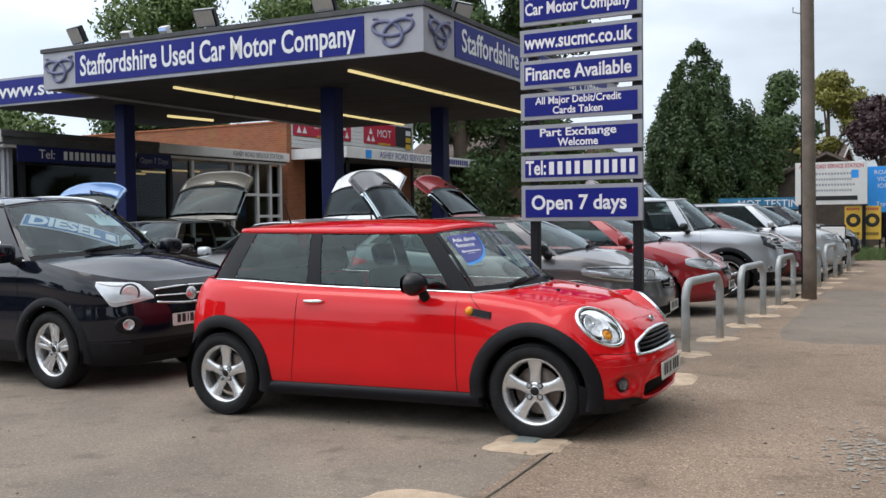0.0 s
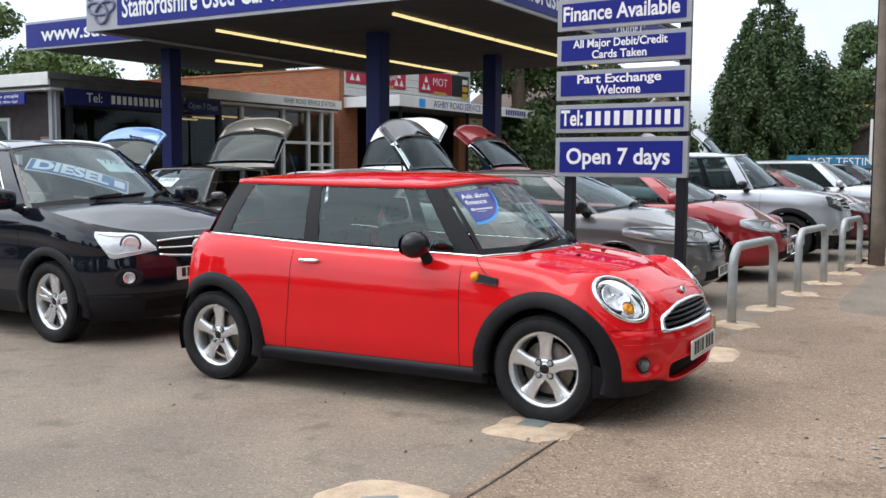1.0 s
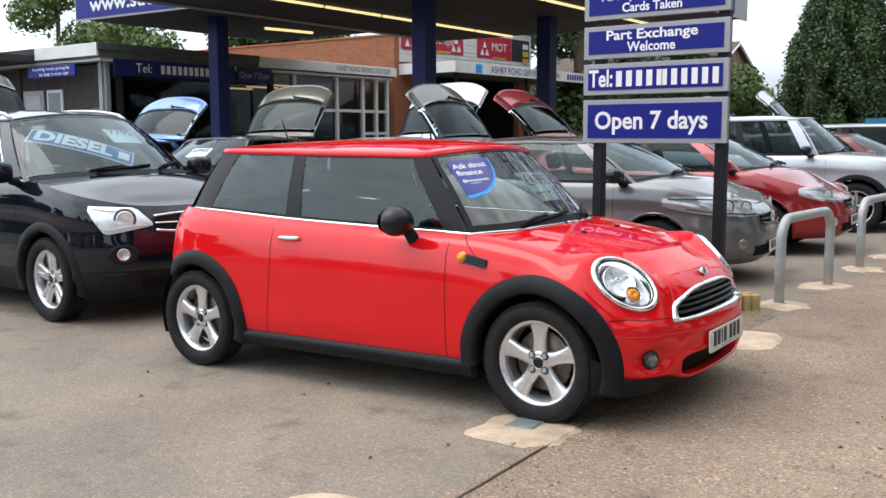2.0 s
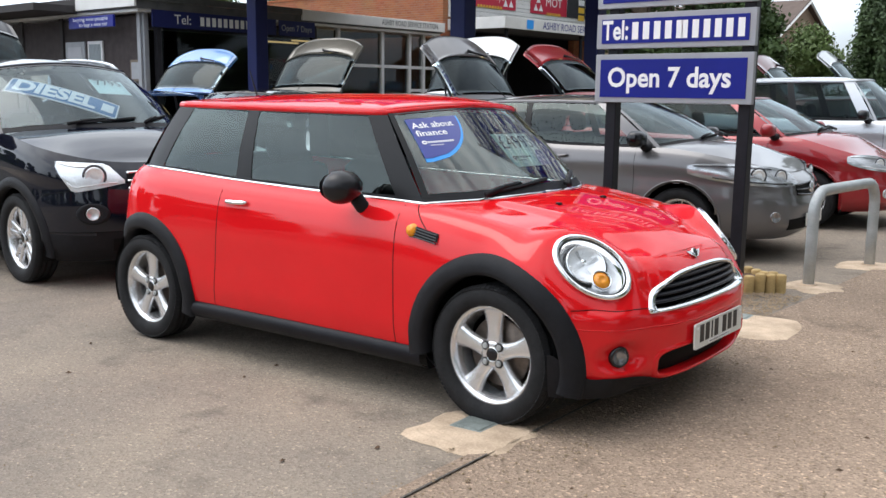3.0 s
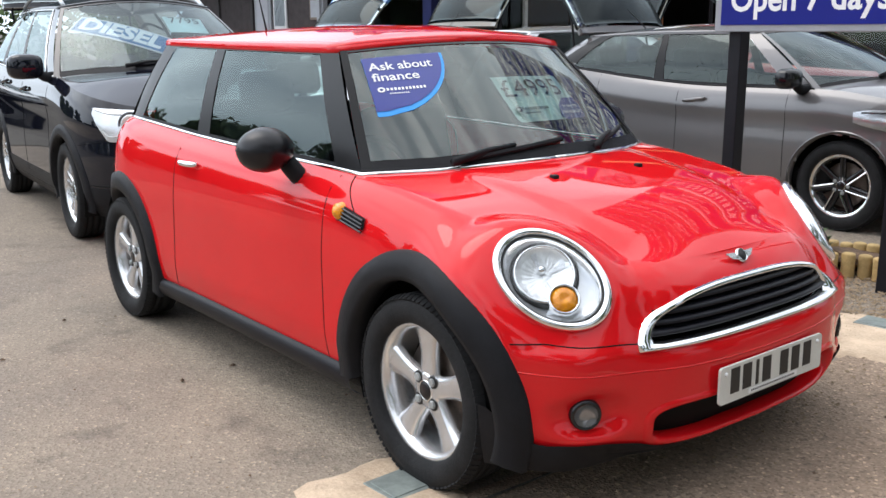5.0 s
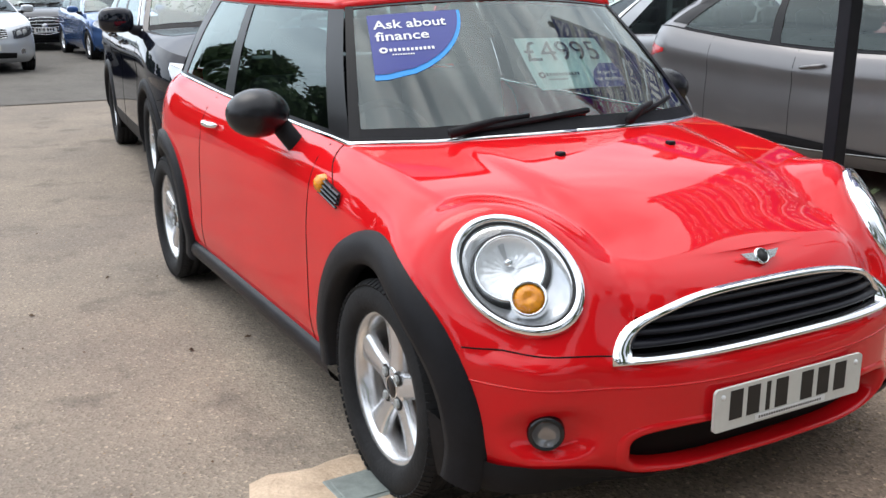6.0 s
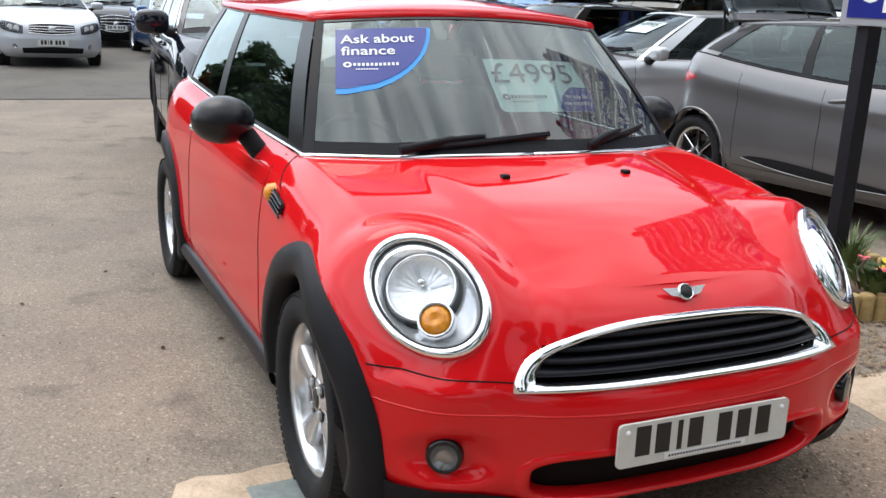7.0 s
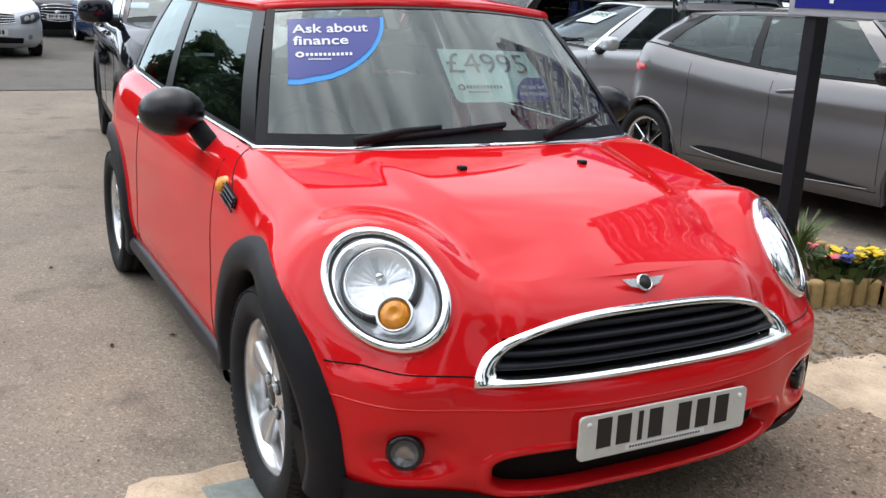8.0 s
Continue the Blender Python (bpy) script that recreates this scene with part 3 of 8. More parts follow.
        return float(np.interp(-y, -self.py[h:], np.arange(h, self.n)))

    def ring(self, i, off=0.0, raw=False):
        x = float(np.interp(i, np.arange(self.n), self.px))
        return self.at(i, self.top(x), off, raw)[0]

    def cap(self, i, k):
        p = self.ring(i, 0.0, True)
        zc = max(self.mid(p.x), p.z) if p.x < self.S["xf"] else p.z
        q = Vector((p.x, p.y * k, p.z + (zc - p.z) * (1 - abs(k) ** self.S.get("crown", 2.4))))
        return self.S["warp"](q) if "warp" in self.S else q

    def cap_z(self, x, y):
        i = self.i_x(x)
        for _ in range(6):
            p = self.ring(i)
            i += (p.x - x) / max(1e-3, abs(self.px[max(int(i) - 1, 0)] - self.px[min(int(i) + 1, self.n - 1)]) / 2 + 1e-4) * 0.6
            i = min(max(i, 0), self.n - 1)
        p = self.ring(i)
        k = min(abs(y) / max(p.y, 1e-3), 1)
        return self.cap(i, k).z

    # the glasshouse: u runs along a segment, v from the belt to the roof
    def base(self, seg, u):
        S = self.S
        if seg == "ws":
            yb = self.ring(self.i_x(S["ws"][1])).y
            y, x = yb * u, S["ws"][0] - (S["ws"][0] - S["ws"][1]) * u ** 2.2
            return Vector((x, y, self.cap_z(x, y) - 0.004))
        if seg == "side":
            x = S["ws"][1] + (S["rb"][1] - S["ws"][1]) * u
            p = self.ring(self.i_x(x), -0.004)
            return Vector((p.x, p.y, p.z - 0.002))
        p = self.ring(self.i_x(S["rb"][1]), -0.004)
        return Vector((S["rb"][0] - (S["rb"][0] - S["rb"][1]) * (1 - u) ** 2.2 if u < 1 else S["rb"][0], p.y * (1 - u), p.z + (S["rb"][2] - p.z) * u))

    def head(self, seg, u):
        S = self.S
        if seg == "ws":
            return Vector((S["wt"][0] - (S["wt"][0] - S["wt"][1]) * u ** 2.2, S["wt"][2] * u, self.roof(S["wt"][0]) + (S["zr"][0] - self.roof(S["wt"][0])) * u ** 2))
        if seg == "side":
            x = S["wt"][1] + (S["rt"][1] - S["wt"][1]) * u
            y = S["wt"][2] + (S["rt"][2] - S["wt"][2]) * u + S.get("bow", 0.03) * math.sin(math.pi * u)
            return Vector((x, y, S["zr"][0] + (S["zr"][1] - S["zr"][0]) * u + S.get("arch", 0.02) * math.sin(math.pi * min(u * 1.0, 1))))
        return Vector((S["rt"][0] - (S["rt"][0] - S["rt"][1]) * (1 - u) ** 2.2, S["rt"][2] * (1 - u), S["zr"][1] + (self.roof(S["rt"][0]) - S["zr"][1]) * u ** 1.5))

    def pane(self, seg, u, v, off=0.0):
        a, b = self.base(seg, u), self.head(seg, u)
        p = a.lerp(b, v)
        e = 0.01
        t = (self.base(seg, min(u + e, 1)).lerp(self.head(seg, min(u + e, 1)), v) - self.base(seg, max(u - e, 0)).lerp(self.head(seg, max(u - e, 0)), v))
        nrm = t.cross(b - a)
        nrm = nrm.normalized() if nrm.length > 1e-9 else Vector((0, 1, 0))
        return p + nrm * (off + self.S.get("swell", 0.022) * math.sin(math.pi * v))

    def patch(self, seg, u0, u1, v0, v1, off, name, material, parent, label="", nu=10, nv=6, sides=(1, -1), split=True):
        """A piece of the glasshouse; both halves as one mesh, or one mesh a side."""
        made = []
        groups = [[s] for s in sides] if split else [list(sides)]
        for g in groups:
            vs, fs = [], []
            for sgn in g:
                b = len(vs)
                for i in range(nu + 1):
                    for j in range(nv + 1):
                        p = self.pane(seg, u0 + (u1 - u0) * i / nu, v0 + (v1 - v0) * j / nv, off)
                        vs.append((p.x, p.y * sgn, p.z))
                for f in grid_faces(nu + 1, nv + 1):
                    q = tuple(b + k for k in f)
                    fs.append(q if sgn > 0 else q[::-1])
            bm = bmesh.new()
            bv = [bm.verts.new(v) for v in vs]
            for f in fs:
                bm.faces.new([bv[k] for k in f])
            bmesh.ops.remove_doubles(bm, verts=bm.verts, dist=2e-4)
            me = bpy.data.meshes.new(name)
            bm.to_mesh(me)
            bm.free()
            me.materials.append(material)
            me.polygons.foreach_set("use_smooth", [True] * len(me.polygons))
            ob = new(name, me)
            ob.parent = parent
            if label:
                ob["label"] = label
            made.append(ob)
        return made

    def skin(self, i0, i1, lo, hi, off, name, material, parent, label="", ni=12, nj=5, sides=(1, -1), split=True, inside=None):
        """A piece of the wall between outline places i0 and i1; lo and hi give heights from a fraction along it."""
        made = []
        groups = [[s] for s in sides] if split else [list(sides)]
        for g in groups:
            bm = bmesh.new()
            for sgn in g:
                rows = []
                for i in range(ni + 1):
                    t = i / ni
                    z0, z1 = lo(t), hi(t)
                    rows.append([])
                    for j in range(nj + 1):
                        p, _ = self.at(i0 + (i1 - i0) * t, z0 + (z1 - z0) * j / nj, off)
                        rows[-1].append(bm.verts.new((p.x, p.y * sgn, p.z)))
                for i in range(ni):
                    for j in range(nj):
                        q = [rows[i][j], rows[i + 1][j], rows[i + 1][j + 1], rows[i][j + 1]]
                        c = sum((v.co for v in q), Vector()) / 4
                        if inside is None or inside(c):
                            bm.faces.new(q if sgn > 0 else q[::-1])
            bmesh.ops.remove_doubles(bm, verts=bm.verts, dist=2e-4)
            loose = [v for v in bm.verts if not v.link_faces]
            bmesh.ops.delete(bm, geom=loose, context="VERTS")
            me = bpy.data.meshes.new(name)
            bm.to_mesh(me)
            bm.free()
            me.materials.append(material)
            me.polygons.foreach_set("use_smooth", [True] * len(me.polygons))
            ob = new(name, me)
            ob.parent = parent
            if label:
                ob["label"] = label
            made.append(ob)
        return made

    def seam(self, path, parent, name="panel_gap", radius=0.0028, material=None, sides=(1, -1)):
        """A dark joint along (outline place, height) pairs."""
        for sgn in sides:
            pts = []
            for i, z in path:
                p, nrm = self.at(i, z, -0.001)
                pts.append((p.x, p.y * sgn, p.z))
            v, f = tube(pts, radius, 6)
            mesh_ob(name, v, f, material or M["liner"], parent, smooth=True)

    def build_body(self, root, material):
        """Body sides, doors, bonnet, roof and lower trim."""
        S = self.S
        n, NV = self.n, S.get("NV", 26)
        wheels, R = S["wheels"], S["arch_r"]

        def cell(i, j):
            x = self.px[i]
            zs, zt = S["zs"], self.top(x)
            return self.at(i, zs + (zt - zs) * j / NV)[0]

        P = [[cell(i, j) for j in range(NV + 1)] for i in range(n)]
        groups, shell_cells = {}, []
        for i in range(n - 1):
            for j in range(NV):
                c = (P[i][j] + P[i + 1][j] + P[i + 1][j + 1] + P[i][j + 1]) / 4
                if any((c.x - w) ** 2 + (c.z - S["hub"]) ** 2 < R ** 2 for w in wheels) and c.y > 0.4:
                    continue
                if any(h(c) for h in S.get("holes", ())):
                    continue
                ds = S.get("doors", ((0, 0),))
                kind = "front_body" if c.x > (ds[0][0] + ds[-1][1]) / 2 else "rear_body"
                if "clamshell" in S and S["clamshell"](c):
                    shell_cells.append((i, j))
                    continue
                if c.z < S.get("clad", smooth_const)(c):
                    kind = "lower_trim"
                elif c.y > S["W"] * 0.8:
                    for d, (x0, x1) in enumerate(S.get("doors", ())):
                        if x0 < c.x < x1:
                            kind = "door%d" % d
                groups.setdefault(kind, []).append((i, j))
        for kind, cells in groups.items():
            for sides in ([(1,), (-1,)] if kind.startswith("door") else [(1, -1)]):
                bm = bmesh.new()
                for sgn in sides:
                    vmap = {}

                    def vert(i, j):
                        if (i, j) not in vmap:
                            p = P[i][j]
                            vmap[(i, j)] = bm.verts.new((p.x, p.y * sgn, p.z))
                        return vmap[(i, j)]
                    for i, j in cells:
                        q = [vert(i, j), vert(i + 1, j), vert(i + 1, j + 1), vert(i, j + 1)]
                        bm.faces.new(q if sgn > 0 else q[::-1])
                bmesh.ops.remove_doubles(bm, verts=bm.verts, dist=2e-4)
                name = "door" if kind.startswith("door") else kind
                me = bpy.data.meshes.new(name)
                bm.to_mesh(me)
                bm.free()
                me.materials.append(M["trim"] if kind == "lower_trim" else material)
                me.polygons.foreach_set("use_smooth", [True] * len(me.polygons))
                ob = new(name, me)
                ob.parent = root
                if kind == "lower_trim":
                    ob["label"] = "black plastic lower trim"
        # bonnet, and the boot lid of a saloon
        K = S.get("K", 16)
        for name, want in (("bonnet", lambda c: c.x > S["ws"][0] - (S["ws"][0] - S["ws"][1]) * min(abs(c.y) / (S["W"] * 0.9), 1) ** 2.2 - 0.05), ("boot_lid", lambda c: c.x < S["rb"][0] + 0.04)):
            bm = bmesh.new()
            rows = {}
            for i in range(n):
                rows[i] = [self.cap(i, k / K) for k in range(-K, K + 1)]
            vm = {}

            def vv(i, k):
                if (i, k) not in vm:
                    vm[(i, k)] = bm.verts.new(rows[i][k])
                return vm[(i, k)]
            for i in range(n - 1):
                for k in range(2 * K):
                    c = (rows[i][k] + rows[i + 1][k] + rows[i + 1][k + 1] + rows[i][k + 1]) / 4
                    if want(c) and not any(h(c) for h in S.get("cap_holes", ())):
                        bm.faces.new([vv(i, k), vv(i, k + 1), vv(i + 1, k + 1), vv(i + 1, k)])
            if name == "bonnet":            # a clamshell bonnet carries the wings and the nose with it
                for sgn in (1, -1):
                    wm = {}
                    for i, j in shell_cells:
                        q = []
                        for a, b in ((i, j), (i + 1, j), (i + 1, j + 1), (i, j + 1)):
                            if (a, b) not in wm:
                                p = P[a][b]
                                wm[(a, b)] = bm.verts.new((p.x, p.y * sgn, p.z))
                            q.append(wm[(a, b)])
                        bm.faces.new(q if sgn > 0 else q[::-1])
            bmesh.ops.remove_doubles(bm, verts=bm.verts, dist=4e-4)
            if not bm.faces:
                bm.free()
                continue
            part(name, bm, material, root, smooth=True)
        # roof
        ring = [("ws", u / 10) for u in range(10)] + [("side", u / 24) for u in range(24)] + [("rear", u / 8) for u in range(9)]
        bm = bmesh.new()
        rows = []
        for seg, u in ring:
            p = self.head(seg, u)
            zc = max(self.roof(p.x), p.z)
            rows.append([bm.verts.new((p.x, p.y * k / 12, p.z + S.get("roof_lift", 0.006) + (zc - p.z) * (1 - abs(k / 12) ** 2))) for k in range(-12, 13)])
        for a, b in zip(rows, rows[1:]):
            for k in range(24):
                bm.faces.new([a[k], a[k + 1], b[k + 1], b[k]])
        for end, sgn in ((0, -1), (24, 1)):
            last = None
            for (seg, u), row in zip(ring, rows):
                p = self.head(seg, u)
                out = Vector((1 - u, u, 0)) if seg == "ws" else (Vector((0, 1, 0)) if seg == "side" else Vector((-u, 1 - u, 0)))
                top = row[end].co
                pair = [row[end]] + [bm.verts.new((p.x + out.x * o, sgn * (p.y + out.y * o), top.z + dz)) for o, dz in ((0.010, -0.005), (0.015, -0.014), (0.014, -0.026))]
                if last:
                    for a in range(3):
                        bm.faces.new([last[a], pair[a], pair[a + 1], last[a + 1]])
                last = pair
        bmesh.ops.remove_doubles(bm, verts=bm.verts, dist=2e-4)
        part("roof", bm, S.get("roof_mat", material), root, smooth=True)
        # the roof's rolled edge
        for sgn in (1, -1):
            pts = [self.head(s, u) for s, u in ring]
            v, f = tube([(p.x, p.y * sgn, p.z - 0.004) for p in pts], S.get("edge", 0.012), 8)
            mesh_ob("roof_edge", v, f, S.get("edge_mat", material), root, smooth=True)
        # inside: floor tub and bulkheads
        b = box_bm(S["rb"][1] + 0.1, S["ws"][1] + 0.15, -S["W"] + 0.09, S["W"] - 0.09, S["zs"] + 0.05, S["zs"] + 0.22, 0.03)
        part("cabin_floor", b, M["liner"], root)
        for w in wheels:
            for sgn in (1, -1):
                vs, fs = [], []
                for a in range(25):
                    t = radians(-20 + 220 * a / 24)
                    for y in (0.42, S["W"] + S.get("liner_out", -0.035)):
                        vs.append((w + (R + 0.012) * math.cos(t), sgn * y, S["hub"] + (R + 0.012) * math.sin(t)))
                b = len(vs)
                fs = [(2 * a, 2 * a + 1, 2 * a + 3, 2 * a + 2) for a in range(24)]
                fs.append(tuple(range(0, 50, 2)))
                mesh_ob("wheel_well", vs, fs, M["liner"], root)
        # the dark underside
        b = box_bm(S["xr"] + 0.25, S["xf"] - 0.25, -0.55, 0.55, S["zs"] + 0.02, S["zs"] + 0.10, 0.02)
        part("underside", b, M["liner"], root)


def smooth_const(c):
    return -1.0


def seat(root, x, y, z, w=0.50, bench=False):
    """A seat: cushion, leaning back, and head rests."""
    bm = box_bm(x - 0.26, x + 0.26, y - w / 2, y + w / 2, z, z + 0.16, 0.05)
    part("seat", bm, M["seat"], root, smooth=True)
    lean = Matrix.Translation((x - 0.24, y, z + 0.10)) @ Matrix.Rotation(radians(-14), 4, "Y")
    bm = box_bm(-0.07, 0.07, -w / 2, w / 2, 0, 0.56, 0.05, m=lean)
    part("seat_back", bm, M["seat"], root, smooth=True)
    for yy in ((-w / 4, w / 4) if bench else (0,)):
        bm = box_bm(-0.05, 0.05, yy - 0.13, yy + 0.13, 0.58, 0.76, 0.045, m=lean)
        part("head_rest", bm, M["seat"], root, smooth=True)


def interior(root, sh, wheel=True):
    S = sh.S
    z = S["zs"] + 0.22
    x = S["seat_x"]
    for y in (-0.36, 0.36):
        seat(root, x, y, z)
    seat(root, x - 0.85, 0, z + 0.02, 1.15, True)
    zd = sh.top(S["ws"][1]) - 0.02
    xd = S["ws"][1]
    bm = box_bm(xd - 0.30, xd + 0.12, -S["W"] + 0.14, S["W"] - 0.14, zd - 0.30, zd - 0.03, 0.06)
    part("dashboard", bm, M["seat"], root, smooth=True)
    if wheel:
        ctr = Matrix.Translation((xd - 0.42, -0.36, zd - 0.08)) @ Matrix.Rotation(radians(65), 4, "Y")
        pts = [ctr @ Vector((0.18 * math.cos(a * math.pi / 12), 0.18 * math.sin(a * math.pi / 12), 0)) for a in range(25)]
        v, f = tube(pts, 0.014, 8, cap=False)
        mesh_ob("steering_wheel", v, f, M["trim"], root, smooth=True)


def road_wheel(root, x, y, sgn, R, rim, width, style, first=None):
    """Wheel with tyre, rim, spokes, hub and brake disc; later ones share the first one's meshes."""
    spin = Matrix.Rotation(radians(180), 4, "Z") if sgn < 0 else Matrix.Identity(4)
    if first is not None:
        c = copy_thing(first, Matrix.Translation((x, y, R)) @ spin)
        c.parent = root
        return c
    w = width / 2
    prof = [(rim * 0.93, -w * 0.6), (rim * 0.97, -w * 0.8), (rim, -w * 0.62), (rim * 0.955, -w * 0.45), (rim * 0.93, 0), (rim * 0.955, w * 0.45), (rim * 0.96, w * 0.62), (rim * 1.02, w * 0.70), (rim * 1.0, w * 0.74), (rim * 0.95, w * 0.66), (rim * 0.90, w * 0.50), (rim * 0.885, w * 0.1), (rim * 0.87, -w * 0.5)]
    v, f = lathe(prof, 56)
    wheel = mesh_ob("wheel", v, f, M["alloy"], root, "silver alloy wheel", True)
    wheel.matrix_local = Matrix.Translation((x, y, R)) @ spin
    t = R - rim
    prof = [(rim * 0.99, w * 0.58), (rim * 1.02, w * 0.86), (rim + t * 0.22, w * 0.985), (rim + t * 0.45, w * 1.03), (rim + t * 0.7, w * 0.99), (rim + t * 0.9, w * 0.90), (R * 0.993, w * 0.78), (R, w * 0.60), (R, w * 0.47), (R - 0.007, w * 0.45), (R - 0.007, w * 0.38), (R, w * 0.36), (R, w * 0.08), (R - 0.007, w * 0.06), (R - 0.007, -w * 0.06), (R, -w * 0.08), (R, -w * 0.36), (R - 0.007, -w * 0.38), (R - 0.007, -w * 0.45), (R, -w * 0.47), (R * 0.993, -w * 0.78), (rim + t * 0.7, -w * 0.99), (rim * 1.02, -w * 0.86), (rim * 0.99, -w * 0.58)]
    v, f = lathe(prof, 64)
    mesh_ob("tyre", v, f, M["rubber"], wheel, "black rubber tyre", True)
    # tread blocks on the shoulder
    bm = bmesh.new()
    for k in range(84):
        a = 2 * math.pi * k / 84
        m4 = Matrix.Rotation(-a, 4, "Y") @ Matrix.Translation((R * 0.9785, w * 0.83, 0)) @ Matrix.Rotation(radians(27), 4, "Z")
        box_bm(-0.003, 0.003, -0.015, 0.015, -0.0078, 0.0078, bm=bm, m=m4)
    part("tread", bm, M["rubber"], wheel)
    v, f = lathe([(0.02, -w * 0.1), (rim * 0.70, -w * 0.1), (rim * 0.72, -w * 0.2), (rim * 0.60, -w * 0.2)], 40)
    mesh_ob("brake_disc", v, f, M["iron"], wheel, "rust-tinged brake disc", True)
    face = w * 0.62
    n, pairs = (5, 1) if style in ("five", "five_thin") else ((5, 2) if style == "twin" else ((9, 1) if style == "many" else (7, 1)))
    dark = style == "dark"
    mt = M["gloss_black"] if dark else M["alloy"]

    def spoke_mesh(ang):
        vs = []
        rs = 9
        for i in range(rs):
            q = i / (rs - 1)
            r = rim * (0.18 + 0.76 * q)
            if style == "five":
                hw = rim * (0.185 - 0.030 * math.sin(math.pi * min(q * 1.2, 1)) + 0.075 * q ** 4)
            elif style == "twin":
                hw = rim * (0.120 - 0.02 * q)
            else:
                hw = rim * ({"many": 0.075, "dark": 0.10}.get(style, 0.11) - 0.02 * q)
            y0 = face * (0.80 + 0.10 * q - (0.30 if style == "five" else 0.16) * q * (1 - q))
            for cx, cy in ((-hw, y0 - 0.028), (-hw * 0.96, y0 - 0.006), (-hw * 0.62, y0), (hw * 0.62, y0), (hw * 0.96, y0 - 0.006), (hw, y0 - 0.028)):
                vs.append(Matrix.Rotation(-ang, 3, "Y") @ Vector((r, cy, cx)))
        fs = []
        for i in range(rs - 1):
            for k in range(5):
                fs.append((i * 6 + k, i * 6 + k + 1, i * 6 + 6 + k + 1, i * 6 + 6 + k))
        return vs, fs
    for k in range(n):
        for q in range(pairs):
            ang = 2 * math.pi * k / n + math.pi / 2 + (0.17 * (2 * q - 1) if pairs == 2 else 0)
            v, f = spoke_mesh(ang)
            mesh_ob("spoke", v, f, mt, wheel, smooth=True)
            if dark:
                e = [Matrix.Rotation(-ang, 3, "Y") @ Vector((rim * (0.2 + 0.72 * i / 4), face * 0.92, rim * 0.10)) for i in range(5)]
                v, f = tube(e, 0.006, 6)
                mesh_ob("spoke_edge", v, f, M["chrome"], wheel)
    if dark:
        pts = [(rim * 0.95 * math.cos(a * math.pi / 24), face * 0.98, rim * 0.95 * math.sin(a * math.pi / 24)) for a in range(49)]
        v, f = tube(pts, 0.007, 6, cap=False)
        mesh_ob("rim_edge", v, f, M["chrome"], wheel)
    v, f = lathe([(0.0, face * 0.84), (rim * 0.22, face * 0.84), (rim * 0.27, face * 0.78), (rim * 0.30, face * 0.5)], 32)
    mesh_ob("hub", v, f, mt, wheel, smooth=True)
    v, f = lathe([(0.0, face * 0.93), (rim * 0.11, face * 0.93), (rim * 0.135, face * 0.88), (rim * 0.14, face * 0.80)], 28)
    mesh_ob("hub_cap", v, f, M["gloss_black"], wheel, "black hub cap", True)
    v, f = lathe([(rim * 0.135, face * 0.84), (rim * 0.145, face * 0.90), (rim * 0.155, face * 0.84)], 28)
    mesh_ob("hub_ring", v, f, M["chrome"], wheel, smooth=True)
    for k in range(4 if style == "five" else 5):
        a = 2 * math.pi * (k + 0.5) / (4 if style == "five" else 5)
        at = (rim * 0.235 * math.cos(a), 0, rim * 0.235 * math.sin(a))
        v, f = lathe([(0.0, face * 0.98), (0.011, face * 0.98), (0.0135, face * 0.93), (0.0135, face * 0.7)], 6, centre=at)
        mesh_ob("wheel_bolt", v, f, M["galv"], wheel, "steel wheel bolt")
        v, f = lathe([(0.013, face * 0.845), (0.020, face * 0.85), (0.021, face * 0.80)], 14, centre=at)
        mesh_ob("bolt_recess", v, f, M["ink"], wheel, "dark bolt recess", True)
    return wheel


def mirror(root, sh, x, z, material, sgn, y=None, size=(0.10, 0.13, 0.085), square=1.0, drop=0.085):
    """A door mirror: pod on a stalk."""
    yb = sh.at(sh.i_x(x), z - 0.06)[0].y if y is None else y
    bm = bmesh.new()
    bmesh.ops.create_uvsphere(bm, u_segments=24, v_segments=16, radius=1)
    for v in bm.verts:
        c = v.co
        for k in range(3):
            c[k] = math.copysign(abs(c[k]) ** square, c[k])
        c.x = c.x * size[0] * (1.0 if c.x > 0 else 0.55)
        c.y *= size[1]
        c.z = c.z * size[2]
    bmesh.ops.translate(bm, vec=(x, sgn * (yb + 0.17), z), verts=bm.verts)
    pod = part("mirror", bm, material, root, smooth=True)
    v, f = tube([(x + 0.05, sgn * (yb - 0.02), z - drop), (x + 0.035, sgn * (yb + 0.05), z - 0.9 * drop), (x + 0.02, sgn * (yb + 0.11), z - 0.03)], [0.05, 0.036, 0.034], 10)
    mesh_ob("mirror_stalk", v, f, M["trim"], pod, smooth=True)
    v, f = lathe([(0, 0), (1, 0)], 20, "x")
    v = [(x - size[0] * 0.52, sgn * (yb + 0.17) + q[1] * size[1] * 0.82, z + q[2] * size[2] * 0.8) for q in v]
    mesh_ob("mirror_glass", v, f, M["chrome"], pod)
    return pod


